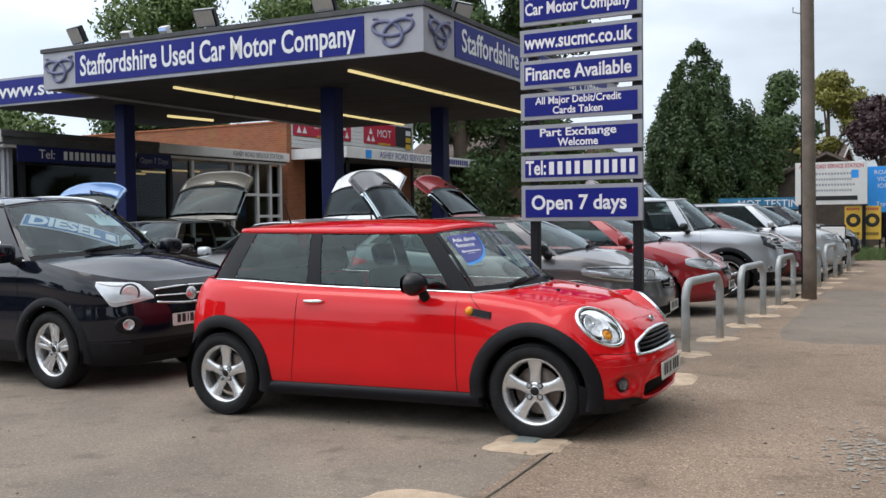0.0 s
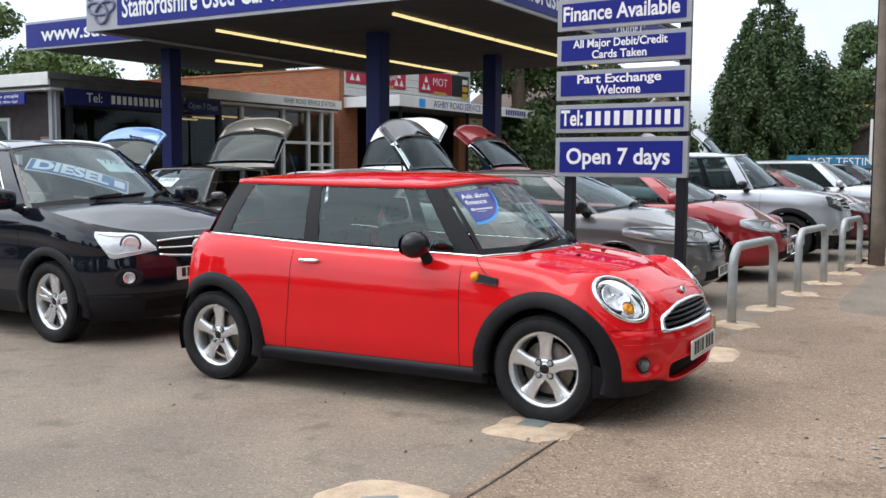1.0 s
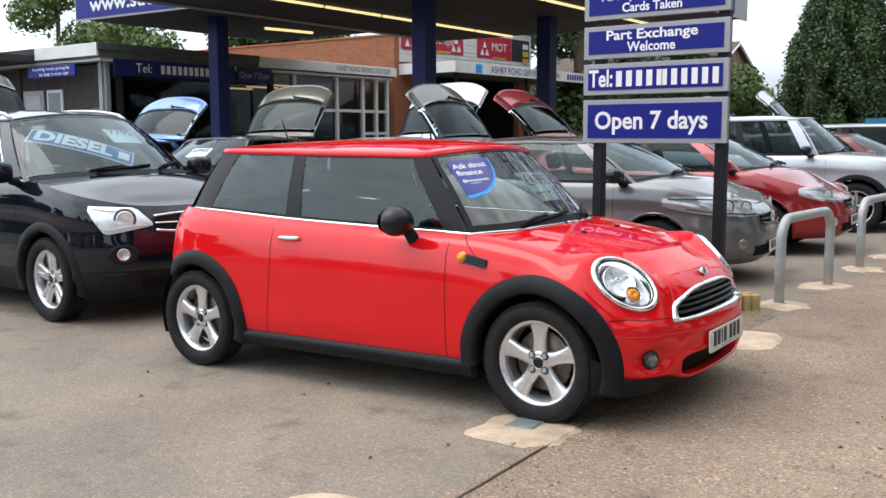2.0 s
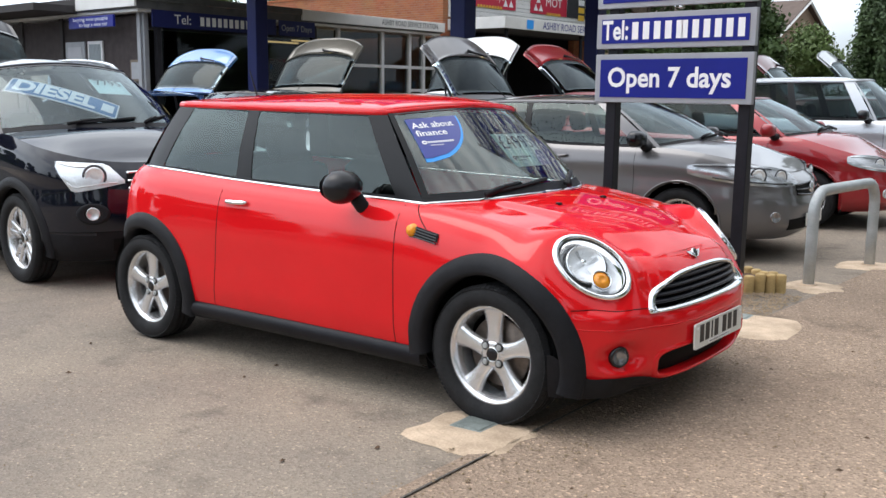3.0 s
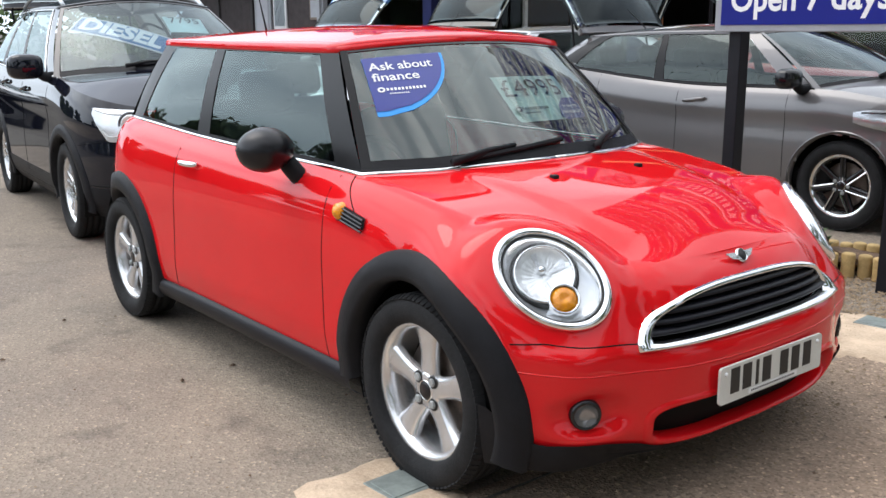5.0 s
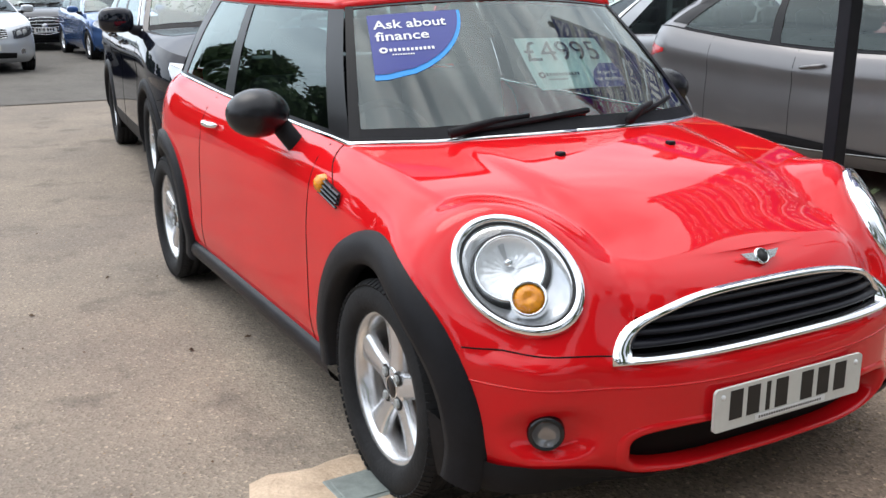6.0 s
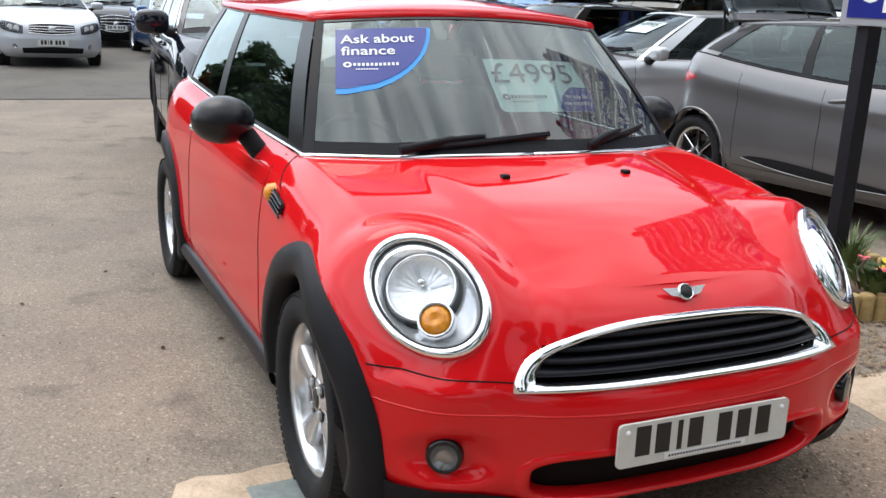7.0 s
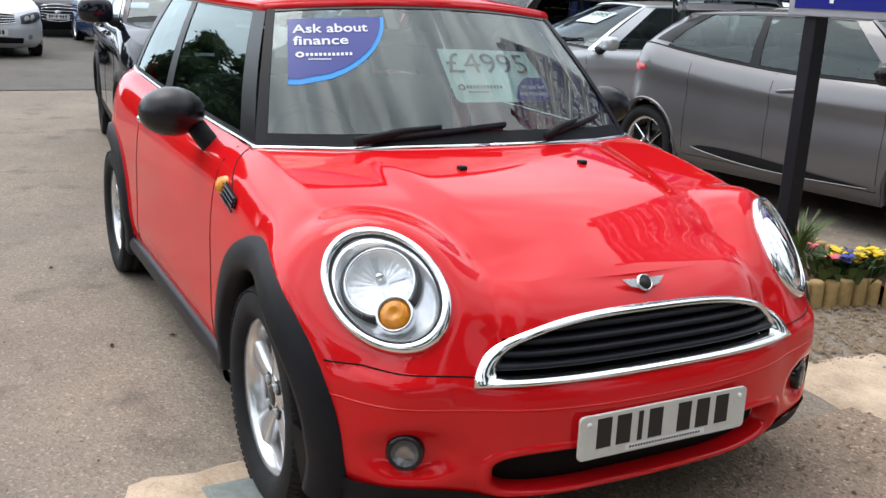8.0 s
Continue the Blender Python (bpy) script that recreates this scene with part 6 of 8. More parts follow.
# ---- ground ----
def sheet(name, x0, x1, y0, y1, step, lift, material, label, edge=None):
    nx, ny = max(2, int((x1 - x0) / step)), max(2, int((y1 - y0) / step))
    vs = []
    for i in range(nx + 1):
        for j in range(ny + 1):
            x, y = x0 + (x1 - x0) * i / nx, y0 + (y1 - y0) * j / ny
            if edge and i == 0:
                x = edge(y)
            vs.append((x, y, G(x, y) + lift + 0.006 * noise.noise((x * 0.6, y * 0.6, 0))))
    ob = mesh_ob(name, vs, grid_faces(nx + 1, ny + 1), material, None, "", True)
    return tagged(ob, label, "ground", kind="structure")


def line_x(y):
    """Where the forecourt's tarmac meets the footway."""
    return 1.46 + 0.045 * max(y - 2, 0) * 0.6 + 0.02 * noise.noise((y * 0.8, 3, 0))


gx = [-600, -200, -80, -40, -9.0, 1.6, 12, 40, 120, 600]
gy = [-600, -200, -80, -30, 0, 30, 60, 120, 600]
vs = [(x, y, G(x, y) - 0.10) for x in gx for y in gy]
tagged(mesh_ob("ground", vs, grid_faces(len(gx), len(gy)), M["dark_tarmac"]), "wide dark tarmac ground reaching the horizon", "ground", kind="structure")
sheet("forecourt", -45, 1.6, -16, 44, 0.9, 0.0, M["asphalt"], "worn grey-brown tarmac forecourt")
sheet("pavement", 1.46, 3.6, -16, 60, 0.5, 0.010, M["pave"], "gritty brown tarmac footway", line_x)
sheet("road", 3.72, 10.5, -40, 60, 1.5, -0.06, M["dark_tarmac"], "dark tarmac road beyond the footway")
sheet("forecourt_patch", -44, -10.4, -15, 8, 0.9, 0.010, M["dark_tarmac"], "darker tarmac band across the forecourt")


vs, fs = [], []
for k in range(121):
    y = -14 + 0.125 * k
    x = line_x(y)
    w = 0.004 + 0.003 * noise.noise((y * 3, 0, 5))
    for dx, dz in ((-0.075, 0.002), (-0.008 - w, 0.009), (-w, 0.007), (w, 0.013)):
        vs.append((x + dx, y, G(x, y) + dz + 0.004))
j1 = [f for f in grid_faces(121, 4) if f[0] % 4 < 1]
j2 = [f for f in grid_faces(121, 4) if f[0] % 4 >= 1]
tagged(mesh_ob("edging", vs, j1, M["pave"]), "low worn edging where forecourt meets footway", "edging", kind="structure")
tagged(mesh_ob("joint", vs, j2, M["dark_tarmac"]), "dark open joint where forecourt meets footway", "joint", kind="structure")


def kerb_run(x, y0, y1, n):
    bm = bmesh.new()
    for k in range(n):
        a, b = y0 + (y1 - y0) * k / n, y0 + (y1 - y0) * (k + 1) / n
        box_bm(x, x + 0.12, a + 0.004, b - 0.004, -0.12, G(x, 0) + 0.012, 0.012, bm)
    ob = part("kerb", bm, M["concrete"])
    return tagged(ob, "pale concrete kerb between footway and road", "kerb", kind="structure")


kerb_run(3.60, -16, 60, 84)


def blotch(name, cx, cy, rx, ry, material, label, lift=0.014, seed=1, n=26, rough=0.18, cat="concrete patch"):
    vs = [(cx, cy, G(cx, cy) + lift + 0.006)]
    for ring, h in ((0.8, 0.004), (1.0, -0.012)):
        for k in range(n):
            a = 2 * math.pi * k / n
            r = 1 + rough * noise.noise((math.cos(a) * 1.7, math.sin(a) * 1.7, seed * 7.3)) + 0.06 * noise.noise((math.cos(a) * 6, math.sin(a) * 6, seed))
            p = 4.0
            q = (abs(math.cos(a)) ** p + abs(math.sin(a)) ** p) ** (-1 / p)
            x, y = cx + rx * r * ring * q * math.cos(a), cy + ry * r * ring * q * math.sin(a)
            vs.append((x, y, G(x, y) + lift + h))
    fs = [(0, 1 + k, 1 + (k + 1) % n) for k in range(n)] + [(1 + k, 1 + n + k, 1 + n + (k + 1) % n, 1 + (k + 1) % n) for k in range(n)]
    return tagged(mesh_ob(name, vs, fs, material, None, "", False), label, cat, kind="structure")


blotch("concrete_patch", 1.26, -0.90, 0.25, 0.23, M["concrete"], "pale concrete patch beside the wheel", seed=1)
blotch("concrete_patch", 1.13, -2.25, 0.25, 0.23, M["concrete"], "pale concrete patch in the tarmac", seed=2)
blotch("concrete_patch", 1.30, 0.45, 0.26, 0.24, M["concrete"], "pale concrete patch under the car", seed=9)
blotch("tarmac_patch", 2.75, 7.7, 0.92, 5.4, M["pave_grey"], "smooth grey tarmac repair in the footway", lift=0.006, seed=41, n=60, rough=0.10, cat="tarmac patch")
blotch("concrete_patch", 1.40, 1.66, 0.36, 0.34, M["concrete"], "pale concrete patch before the flower bed", seed=3)
for k in range(6):
    for q in (0.0, 1.23):
        y = 3.19 + 2.58 * k + q
        blotch("concrete_patch", 1.355 + 0.058 * (y - 3.19), y, 0.22, 0.22, M["concrete"], "pale concrete footing of a steel hoop", seed=20 + k * 2 + q, rough=0.42)
def access_lid(x, y, rot):
    m = Matrix.Translation((x, y, G(x, y) + 0.015)) @ Matrix.Rotation(radians(rot), 4, "Z")
    lid = thing("access_lid", m, "small grey steel lid set in concrete", "metal lid")
    part("lid_frame", box_bm(-0.080, 0.080, -0.080, 0.080, -0.02, 0.006, 0.003), M["steel_lid"], lid)
    part("lid", box_bm(-0.064, 0.064, -0.064, 0.064, -0.01, 0.009, 0.002), M["steel_lid"], lid)
    return lid


access_lid(1.22, -0.838, 2)
access_lid(1.315, 1.86, 5)
access_lid(1.19, -2.31, 38)


def chips(name, x0, x1, y0, y1, count, r, label, material, seed, lift=0.012, tall=0.7, cat="gravel"):
    rng = np.random.default_rng(seed)
    vs, fs = [], []
    base = [(1, 0, 0), (0, 1, 0), (-1, 0, 0), (0, -1, 0), (0, 0, 1)]
    for _ in range(count):
        x, y = rng.uniform(x0, x1), rng.uniform(y0, y1)
        if tall < 0.1:               # thinning out from the middle
            x, y = rng.normal((x0 + x1) / 2, (x1 - x0) * 0.20), rng.normal((y0 + y1) / 2, (y1 - y0) * 0.24)
        s = r * rng.uniform(0.4, 1.3)
        a = rng.uniform(0, 6.28)
        b = len(vs)
        for px, py, pz in base:
            px, py = px * s * 1.3, py * s * 0.8
            vs.append((x + px * math.cos(a) - py * math.sin(a), y + px * math.sin(a) + py * math.cos(a), G(x, y) + lift + pz * s * tall))
        fs += [(b, b + 1, b + 4), (b + 1, b + 2, b + 4), (b + 2, b + 3, b + 4), (b + 3, b, b + 4)]
    return tagged(mesh_ob(name, vs, fs, material), label, cat, kind="stuff")


chips("loose_gravel", 1.5, 3.5, -3.5, 6, 2600, 0.006, "loose small stones on the footway", M["chips"], 3)
chips("bark_chippings", 0.45, 1.45, 1.55, 2.75, 2600, 0.010, "brown chippings spilled round the flower bed", M["chips"], 4)
chips("forecourt_grit", -3, 1.45, -4.5, 0.2, 1500, 0.004, "scattered grit on the forecourt", M["chips"], 5, 0.004)


chips("joint_grit", 1.28, 1.75, -4.5, 1.2, 650, 0.007, "small stones and grit along the joint", M["chips"], 7)
chips("worn_marking", 2.80, 3.56, -1.1, 0.45, 240, 0.020, "worn pale flecks of old paint on the footway", M["chalk"], 9, 0.014, 0.05, "worn marking")
chips("dark_debris", -4, 3.4, -5, 1.5, 110, 0.011, "scattered dark leaf litter on the tarmac", M["soil"], 6, 0.006)


# ---- buildings ----
BD = Matrix.Translation((-16.2, 9.4, -0.13)) @ Matrix.Rotation(radians(-2.0), 4, "Z")   # the office's front corner; its front runs along +y


def brick_wall_mat():
    m, nt, p = base_mat("brickwork")
    tc, sep, com, br = nt.nodes.new("ShaderNodeTexCoord"), nt.nodes.new("ShaderNodeSeparateXYZ"), nt.nodes.new("ShaderNodeCombineXYZ"), nt.nodes.new("ShaderNodeTexBrick")
    ad = nt.nodes.new("ShaderNodeMath")
    nt.links.new(tc.outputs["Object"], sep.inputs[0])
    nt.links.new(sep.outputs["X"], ad.inputs[0])
    nt.links.new(sep.outputs["Y"], ad.inputs[1])
    nt.links.new(ad.outputs[0], com.inputs["X"])
    nt.links.new(sep.outputs["Z"], com.inputs["Y"])
    nt.links.new(com.outputs[0], br.inputs["Vector"])
    br.inputs["Scale"].default_value = 1.0
    br.inputs["Brick Width"].default_value, br.inputs["Row Height"].default_value, br.inputs["Mortar Size"].default_value = 0.225, 0.075, 0.006
    br.inputs["Color1"].default_value, br.inputs["Color2"].default_value, br.inputs["Mortar"].default_value = (0.46, 0.155, 0.060, 1), (0.36, 0.11, 0.045, 1), (0.36, 0.24, 0.17, 1)
    n1, mx = nt.nodes.new("ShaderNodeTexNoise"), nt.nodes.new("ShaderNodeMix")
    n1.inputs["Scale"].default_value = 1.3
    mx.data_type, mx.blend_type = "RGBA", "MULTIPLY"
    mx.inputs[0].default_value = 0.35
    nt.links.new(tc.outputs["Object"], n1.inputs["Vector"])
    nt.links.new(br.outputs["Color"], mx.inputs[6])
    nt.links.new(n1.outputs["Color"], mx.inputs[7])
    nt.links.new(mx.outputs[2], p.inputs["Base Color"])
    p.inputs["Roughness"].default_value = 0.9
    bp = nt.nodes.new("ShaderNodeBump")
    bp.inputs["Strength"].default_value, bp.inputs["Distance"].default_value = 0.5, 0.01
    nt.links.new(br.outputs["Fac"], bp.inputs["Height"])
    bp.invert = True
    nt.links.new(bp.outputs["Normal"], p.inputs["Normal"])
    return m


M["brickwork"] = brick_wall_mat()
UP_X = Matrix.Rotation(radians(90), 4, "Z") @ Matrix.Rotation(radians(90), 4, "X")     # lays a drawing on a wall that faces +x
UP_S = Matrix.Rotation(radians(90), 4, "X")                                          # on a wall that faces -y


def bp(name, b, mt, parent, label=""):
    return part(name, b, mt, parent, label)


def service_station():
    """Low office with shop windows, and the taller brick workshop beside it."""
    o = thing("office_building", BD, "low flat-roofed garage office with dark windows", "building", kind="")
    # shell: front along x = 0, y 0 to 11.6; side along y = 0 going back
    # brown wall colour includes the overhang's shade
    bp("wall", box_bm(-12, -0.25, 0.0, 0.25, 0, 3.3), M["shaded_brown_wall"], o, "brown brick side wall, darkened for the overhang's shade")
    # room surfaces painted near-black for the shade indoors
    bp("back_wall", box_bm(-5.0, -4.8, 0.3, 10.4, 0, 3.3), M["shade_dark"], o)
    bp("floor", box_bm(-12, 0, 0.25, 10.4, 0.0, 0.05), M["shade_dark"], o)
    bp("roof", box_bm(-12.3, 0.35, -0.35, 10.45, 3.42, 3.60), M["roofing"], o, "flat roof")
    # front faces away from the light: that shade is painted as grey
    bp("fascia", box_bm(0.35, 0.41, -0.41, 4.6, 3.60, 3.76, 0.01), M["roofing"], o, "fascia board, greyed as its unlit front")
    wf = bp("fascia", box_bm(0.35, 0.41, 4.6, 10.5, 3.46, 3.74, 0.01), M["cream"], o, "white fascia board")
    bp("fascia", box_bm(-2.3, 0.35, -0.41, -0.35, 3.46, 3.76, 0.01), M["cream"], o, "white fascia board")
    bp("fascia", box_bm(-12.3, -2.32, -0.41, -0.35, 3.40, 3.76, 0.01), M["soffit"], o, "dark fascia board")
    # depth made up, to throw shade on the side wall
    bp("roof_overhang", box_bm(-12.3, -2.34, -1.45, -0.42, 3.42, 3.60, 0.01), M["soffit"], o, "dark roof overhang, added to shade the wall")
    bp("ceiling_panel", box_bm(-12, 0.3, -0.3, 10.4, 3.36, 3.42), M["cream"], o)
    for y in (0.0, 0.35, 5.3, 6.2, 8.0, 9.2, 9.85, 10.4):
        bp("window_post", box_bm(-0.10, 0.06, y, y + 0.12, 0, 3.36, 0.008), M["frame_white"] if y > 6 else (M["sign_grey"] if y == 0 else M["shade_dark"]), o)
    for z, y0, y1 in ((2.3, 6.3, 10.4), (0.9, 6.3, 10.4), (1.6, 9.3, 10.4)):
        bp("window_rail", box_bm(-0.08, 0.05, y0, y1, z, z + 0.09, 0.008), M["frame_white"], o)
    for y0, y1 in ((0.47, 5.3), (5.42, 8.0), (8.12, 10.4)):
        g = bp("window_pane", box_bm(-0.03, -0.02, y0, y1, 0.05, 3.3), M["shop_glass"], o, "dark shop window")
        g.visible_shadow = False
    bp("door_leaf", box_bm(-0.2, -0.15, 2.0, 2.9, 0.05, 2.1, 0.01), M["shade_dark"], o)
    for k in range(3):
        v, f = tube([(-1.2 - k * 1.2, 6.6, 3.1), (-1.2 - k * 1.2, 7.9, 3.1)], 0.03, 6)
        mesh_ob("lamp_tube", v, f, M["orange_lamp"], o, "lit tube inside the shop")
    # low sign boards on the office
    # column blue and grey letters put the canopy's shade into these signs
    sg = bp("sign_board", box_bm(0.30, 0.34, 0.05, 3.75, 3.02, 3.42, 0.01), M["col_blue"], o, "blue sign board, darkened for canopy shade")
    lettering("Tel:", Matrix.Translation((0.345, 0.88, 3.22)) @ UP_X, 0.22, M["letter"], sg)
    bars(11, Matrix.Translation((0.345, 2.33, 3.22)) @ UP_X, 1.9, 0.21, M["letter"], sg)
    sg = bp("sign_board", box_bm(0.30, 0.34, 3.85, 5.1, 3.02, 3.42, 0.01), M["col_blue"], o, "blue sign board, darkened for canopy shade")
    lettering("Open 7 Days", Matrix.Translation((0.345, 4.45, 3.22)) @ UP_X, 0.16, M["sign_grey"], sg, 1.05)
    lettering("ASHBY ROAD SERVICE STATION", Matrix.Translation((0.415, 8.9, 3.60)) @ UP_X, 0.15, M["ink"], wf, 2.5)
    sg = bp("sign_board", box_bm(-2.45, -0.40, -0.52, -0.46, 3.02, 3.30, 0.01), M["sign_blue"], o, "blue board on the side wall")
    lettering("buying nice people", Matrix.Translation((-1.42, -0.525, 3.225)) @ UP_S, 0.085, M["letter"], sg, 1.6)
    lettering("to buy a nice car", Matrix.Translation((-1.30, -0.525, 3.095)) @ UP_S, 0.085, M["letter"], sg, 1.3)
    for x in (-0.16, -3.8, -6.0):
        bp("window_post", box_bm(x, x + 0.14, -0.06, 0.0, 0, 3.36, 0.008), M["sign_grey"] if x > -1 else M["soffit"], o)
    # white door given greys: the dimness under the overhang is in its colour
    dr = bp("side_door", box_bm(-3.55, -2.60, -0.05, 0.0, 0.05, 2.75, 0.01), M["sign_grey"], o, "white framed side door")
    bp("door_panel", box_bm(-3.42, -2.73, -0.065, -0.05, 0.15, 2.62, 0.01), M["fascia_grey"], dr)
    wd = bp("side_window", box_bm(-2.45, -1.75, -0.05, 0.0, 1.55, 2.75, 0.01), M["frame_white"], o, "small white framed window")
    bp("pane", box_bm(-2.37, -1.83, -0.06, -0.05, 1.63, 2.67), M["shop_glass"], wd)
    nt = bp("notice", box_bm(-0.54, -0.12, -0.035, 0.0, 1.76, 2.27, 0.01), M["timber"], o, "wood-framed notice on the wall")
    bp("notice_sheet", box_bm(-0.48, -0.18, -0.042, -0.035, 1.82, 2.21), M["sign_grey"], nt)

    w = thing("brick_workshop", BD @ Matrix.Translation((0.1, 10.75, 0)), "red brick workshop with white cladding and service signs", "building")
    bp("wall", box_bm(-15, 0.0, 0.0, 0.25, 0, 4.84), M["brickwork"], w, "red brick side wall")
    bp("wall", box_bm(-0.25, 0.0, 0.25, 1.0, 0, 4.84), M["brickwork"], w, "red brick pier")
    bp("wall", box_bm(-0.25, 0.0, 7.7, 8.5, 0, 4.9), M["brickwork"], w, "red brick pier")
    bp("coping", box_bm(-15.1, 0.04, -0.04, 0.29, 4.84, 4.90, 0.01), M["brick"], w)
    # dark fillers added behind the opening, to keep sky from showing through
    bp("wall", box_bm(-0.25, 0.0, 1.0, 8.4, 3.6, 4.0), M["shade_dark"], w)
    bp("rear_wall", box_bm(-8.0, -7.8, 0.3, 9.3, 0, 4.66), M["shade_dark"], w)
    bp("side_wall", box_bm(-7.8, -0.25, 8.25, 8.5, 0, 4.66), M["shade_dark"], w)
    bp("roof", box_bm(-15, 0.0, 0.3, 8.6, 4.66, 4.76), M["roofing"], w)
    for k in range(11):
        z = 4.0 + 0.135 * k
        bp("cladding_board", box_bm(0.0, 0.05 - 0.012 * (k % 2), 0.25, 8.5, z, z + 0.128, 0.006), M["cream"], w)
    bp("cladding_cap", box_bm(-0.05, 0.10, 0.2, 8.6, 5.485, 5.60, 0.01), M["roofing"], w)
    for y0, y1, mt, words in ((0.3, 3.8, "poster_red", "Service & Repair"), (4.7, 7.0, "poster_red", "MOT"), (7.05, 8.3, "poster_dark", "")):
        b = bp("poster_board", box_bm(0.055, 0.085, y0, y1, 4.42, 5.25, 0.01), M[mt], w, "red service poster board" if words else "dark picture board")
        if words:
            lettering(words, Matrix.Translation((0.09, (y0 + y1) / 2 + 0.3, 4.85)) @ UP_X, 0.30, M["letter"], b, (y1 - y0) * (0.45 if words == "MOT" else 0.5))
            for s in ([y0 + 0.45] if words == "MOT" else [y0 + 0.45, y1 - 0.45]):
                for dy, dz in ((0, 0.16), (-0.16, -0.12), (0.16, -0.12)):
                    slab([(dy - 0.13, dz - 0.11), (dy + 0.13, dz - 0.11), (dy, dz + 0.13)], 0.006, Matrix.Translation((0.09, s, 4.75)) @ UP_X, "triangle_mark", M["letter"], b)
            bars(9, Matrix.Translation((0.09, (y0 + y1) / 2 + 0.3, 4.45)) @ UP_X, (y1 - y0) * 0.4, 0.10, M["poster_yellow"], b)
        else:
            for q in range(3):
                slab([(-0.2, -0.10), (0.2, -0.10), (0.2, 0.10), (-0.2, 0.10)], 0.006, Matrix.Translation((0.09, y1 - 0.3, 4.45 + 0.28 * q)) @ UP_X, "poster_block", M["poster_yellow"] if q < 2 else M["letter"], b)
    cp = thing("entrance_canopy", BD @ Matrix.Translation((0.05, 11.1, 3.62)), "flat white-edged canopy over the workshop entrance", "canopy")
    bp("deck", box_bm(0, 2.3, 0, 9.4, 0, 0.12), M["roofing"], cp)
    fb = bp("fascia", box_bm(2.3, 2.36, -0.05, 9.5, -0.05, 0.30, 0.01), M["cream"], cp, "white lettered fascia")
    bp("fascia", box_bm(-0.1, 2.36, -0.11, -0.05, -0.05, 0.30, 0.01), M["cream"], cp)
    lettering("ASHBY ROAD SERVICE STATION", Matrix.Translation((2.37, 4.2, 0.12)) @ UP_X, 0.23, M["sign_blue"], fb, 4.6)
    bars(9, Matrix.Translation((2.37, 7.9, 0.12)) @ UP_X, 1.7, 0.2, M["sign_blue"], fb)
    slab(rounded(0.36, 0.28, 0.04), 0.01, Matrix.Translation((2.362, 1.2, 0.12)) @ UP_X, "shield_mark", M["sticker_cyan"], fb)
    for y in (0.3, 4.6, 9.2):
        v, f = tube([(2.1, y, -3.72), (2.1, y, 0)], 0.06, 10)
        mesh_ob("canopy_post", v, f, M["post"], cp)
    bp("security_lamp", box_bm(0.05, 0.2, -1.75, -1.5, 1.35, 1.6, 0.02), M["gloss_black"], cp)


service_station()


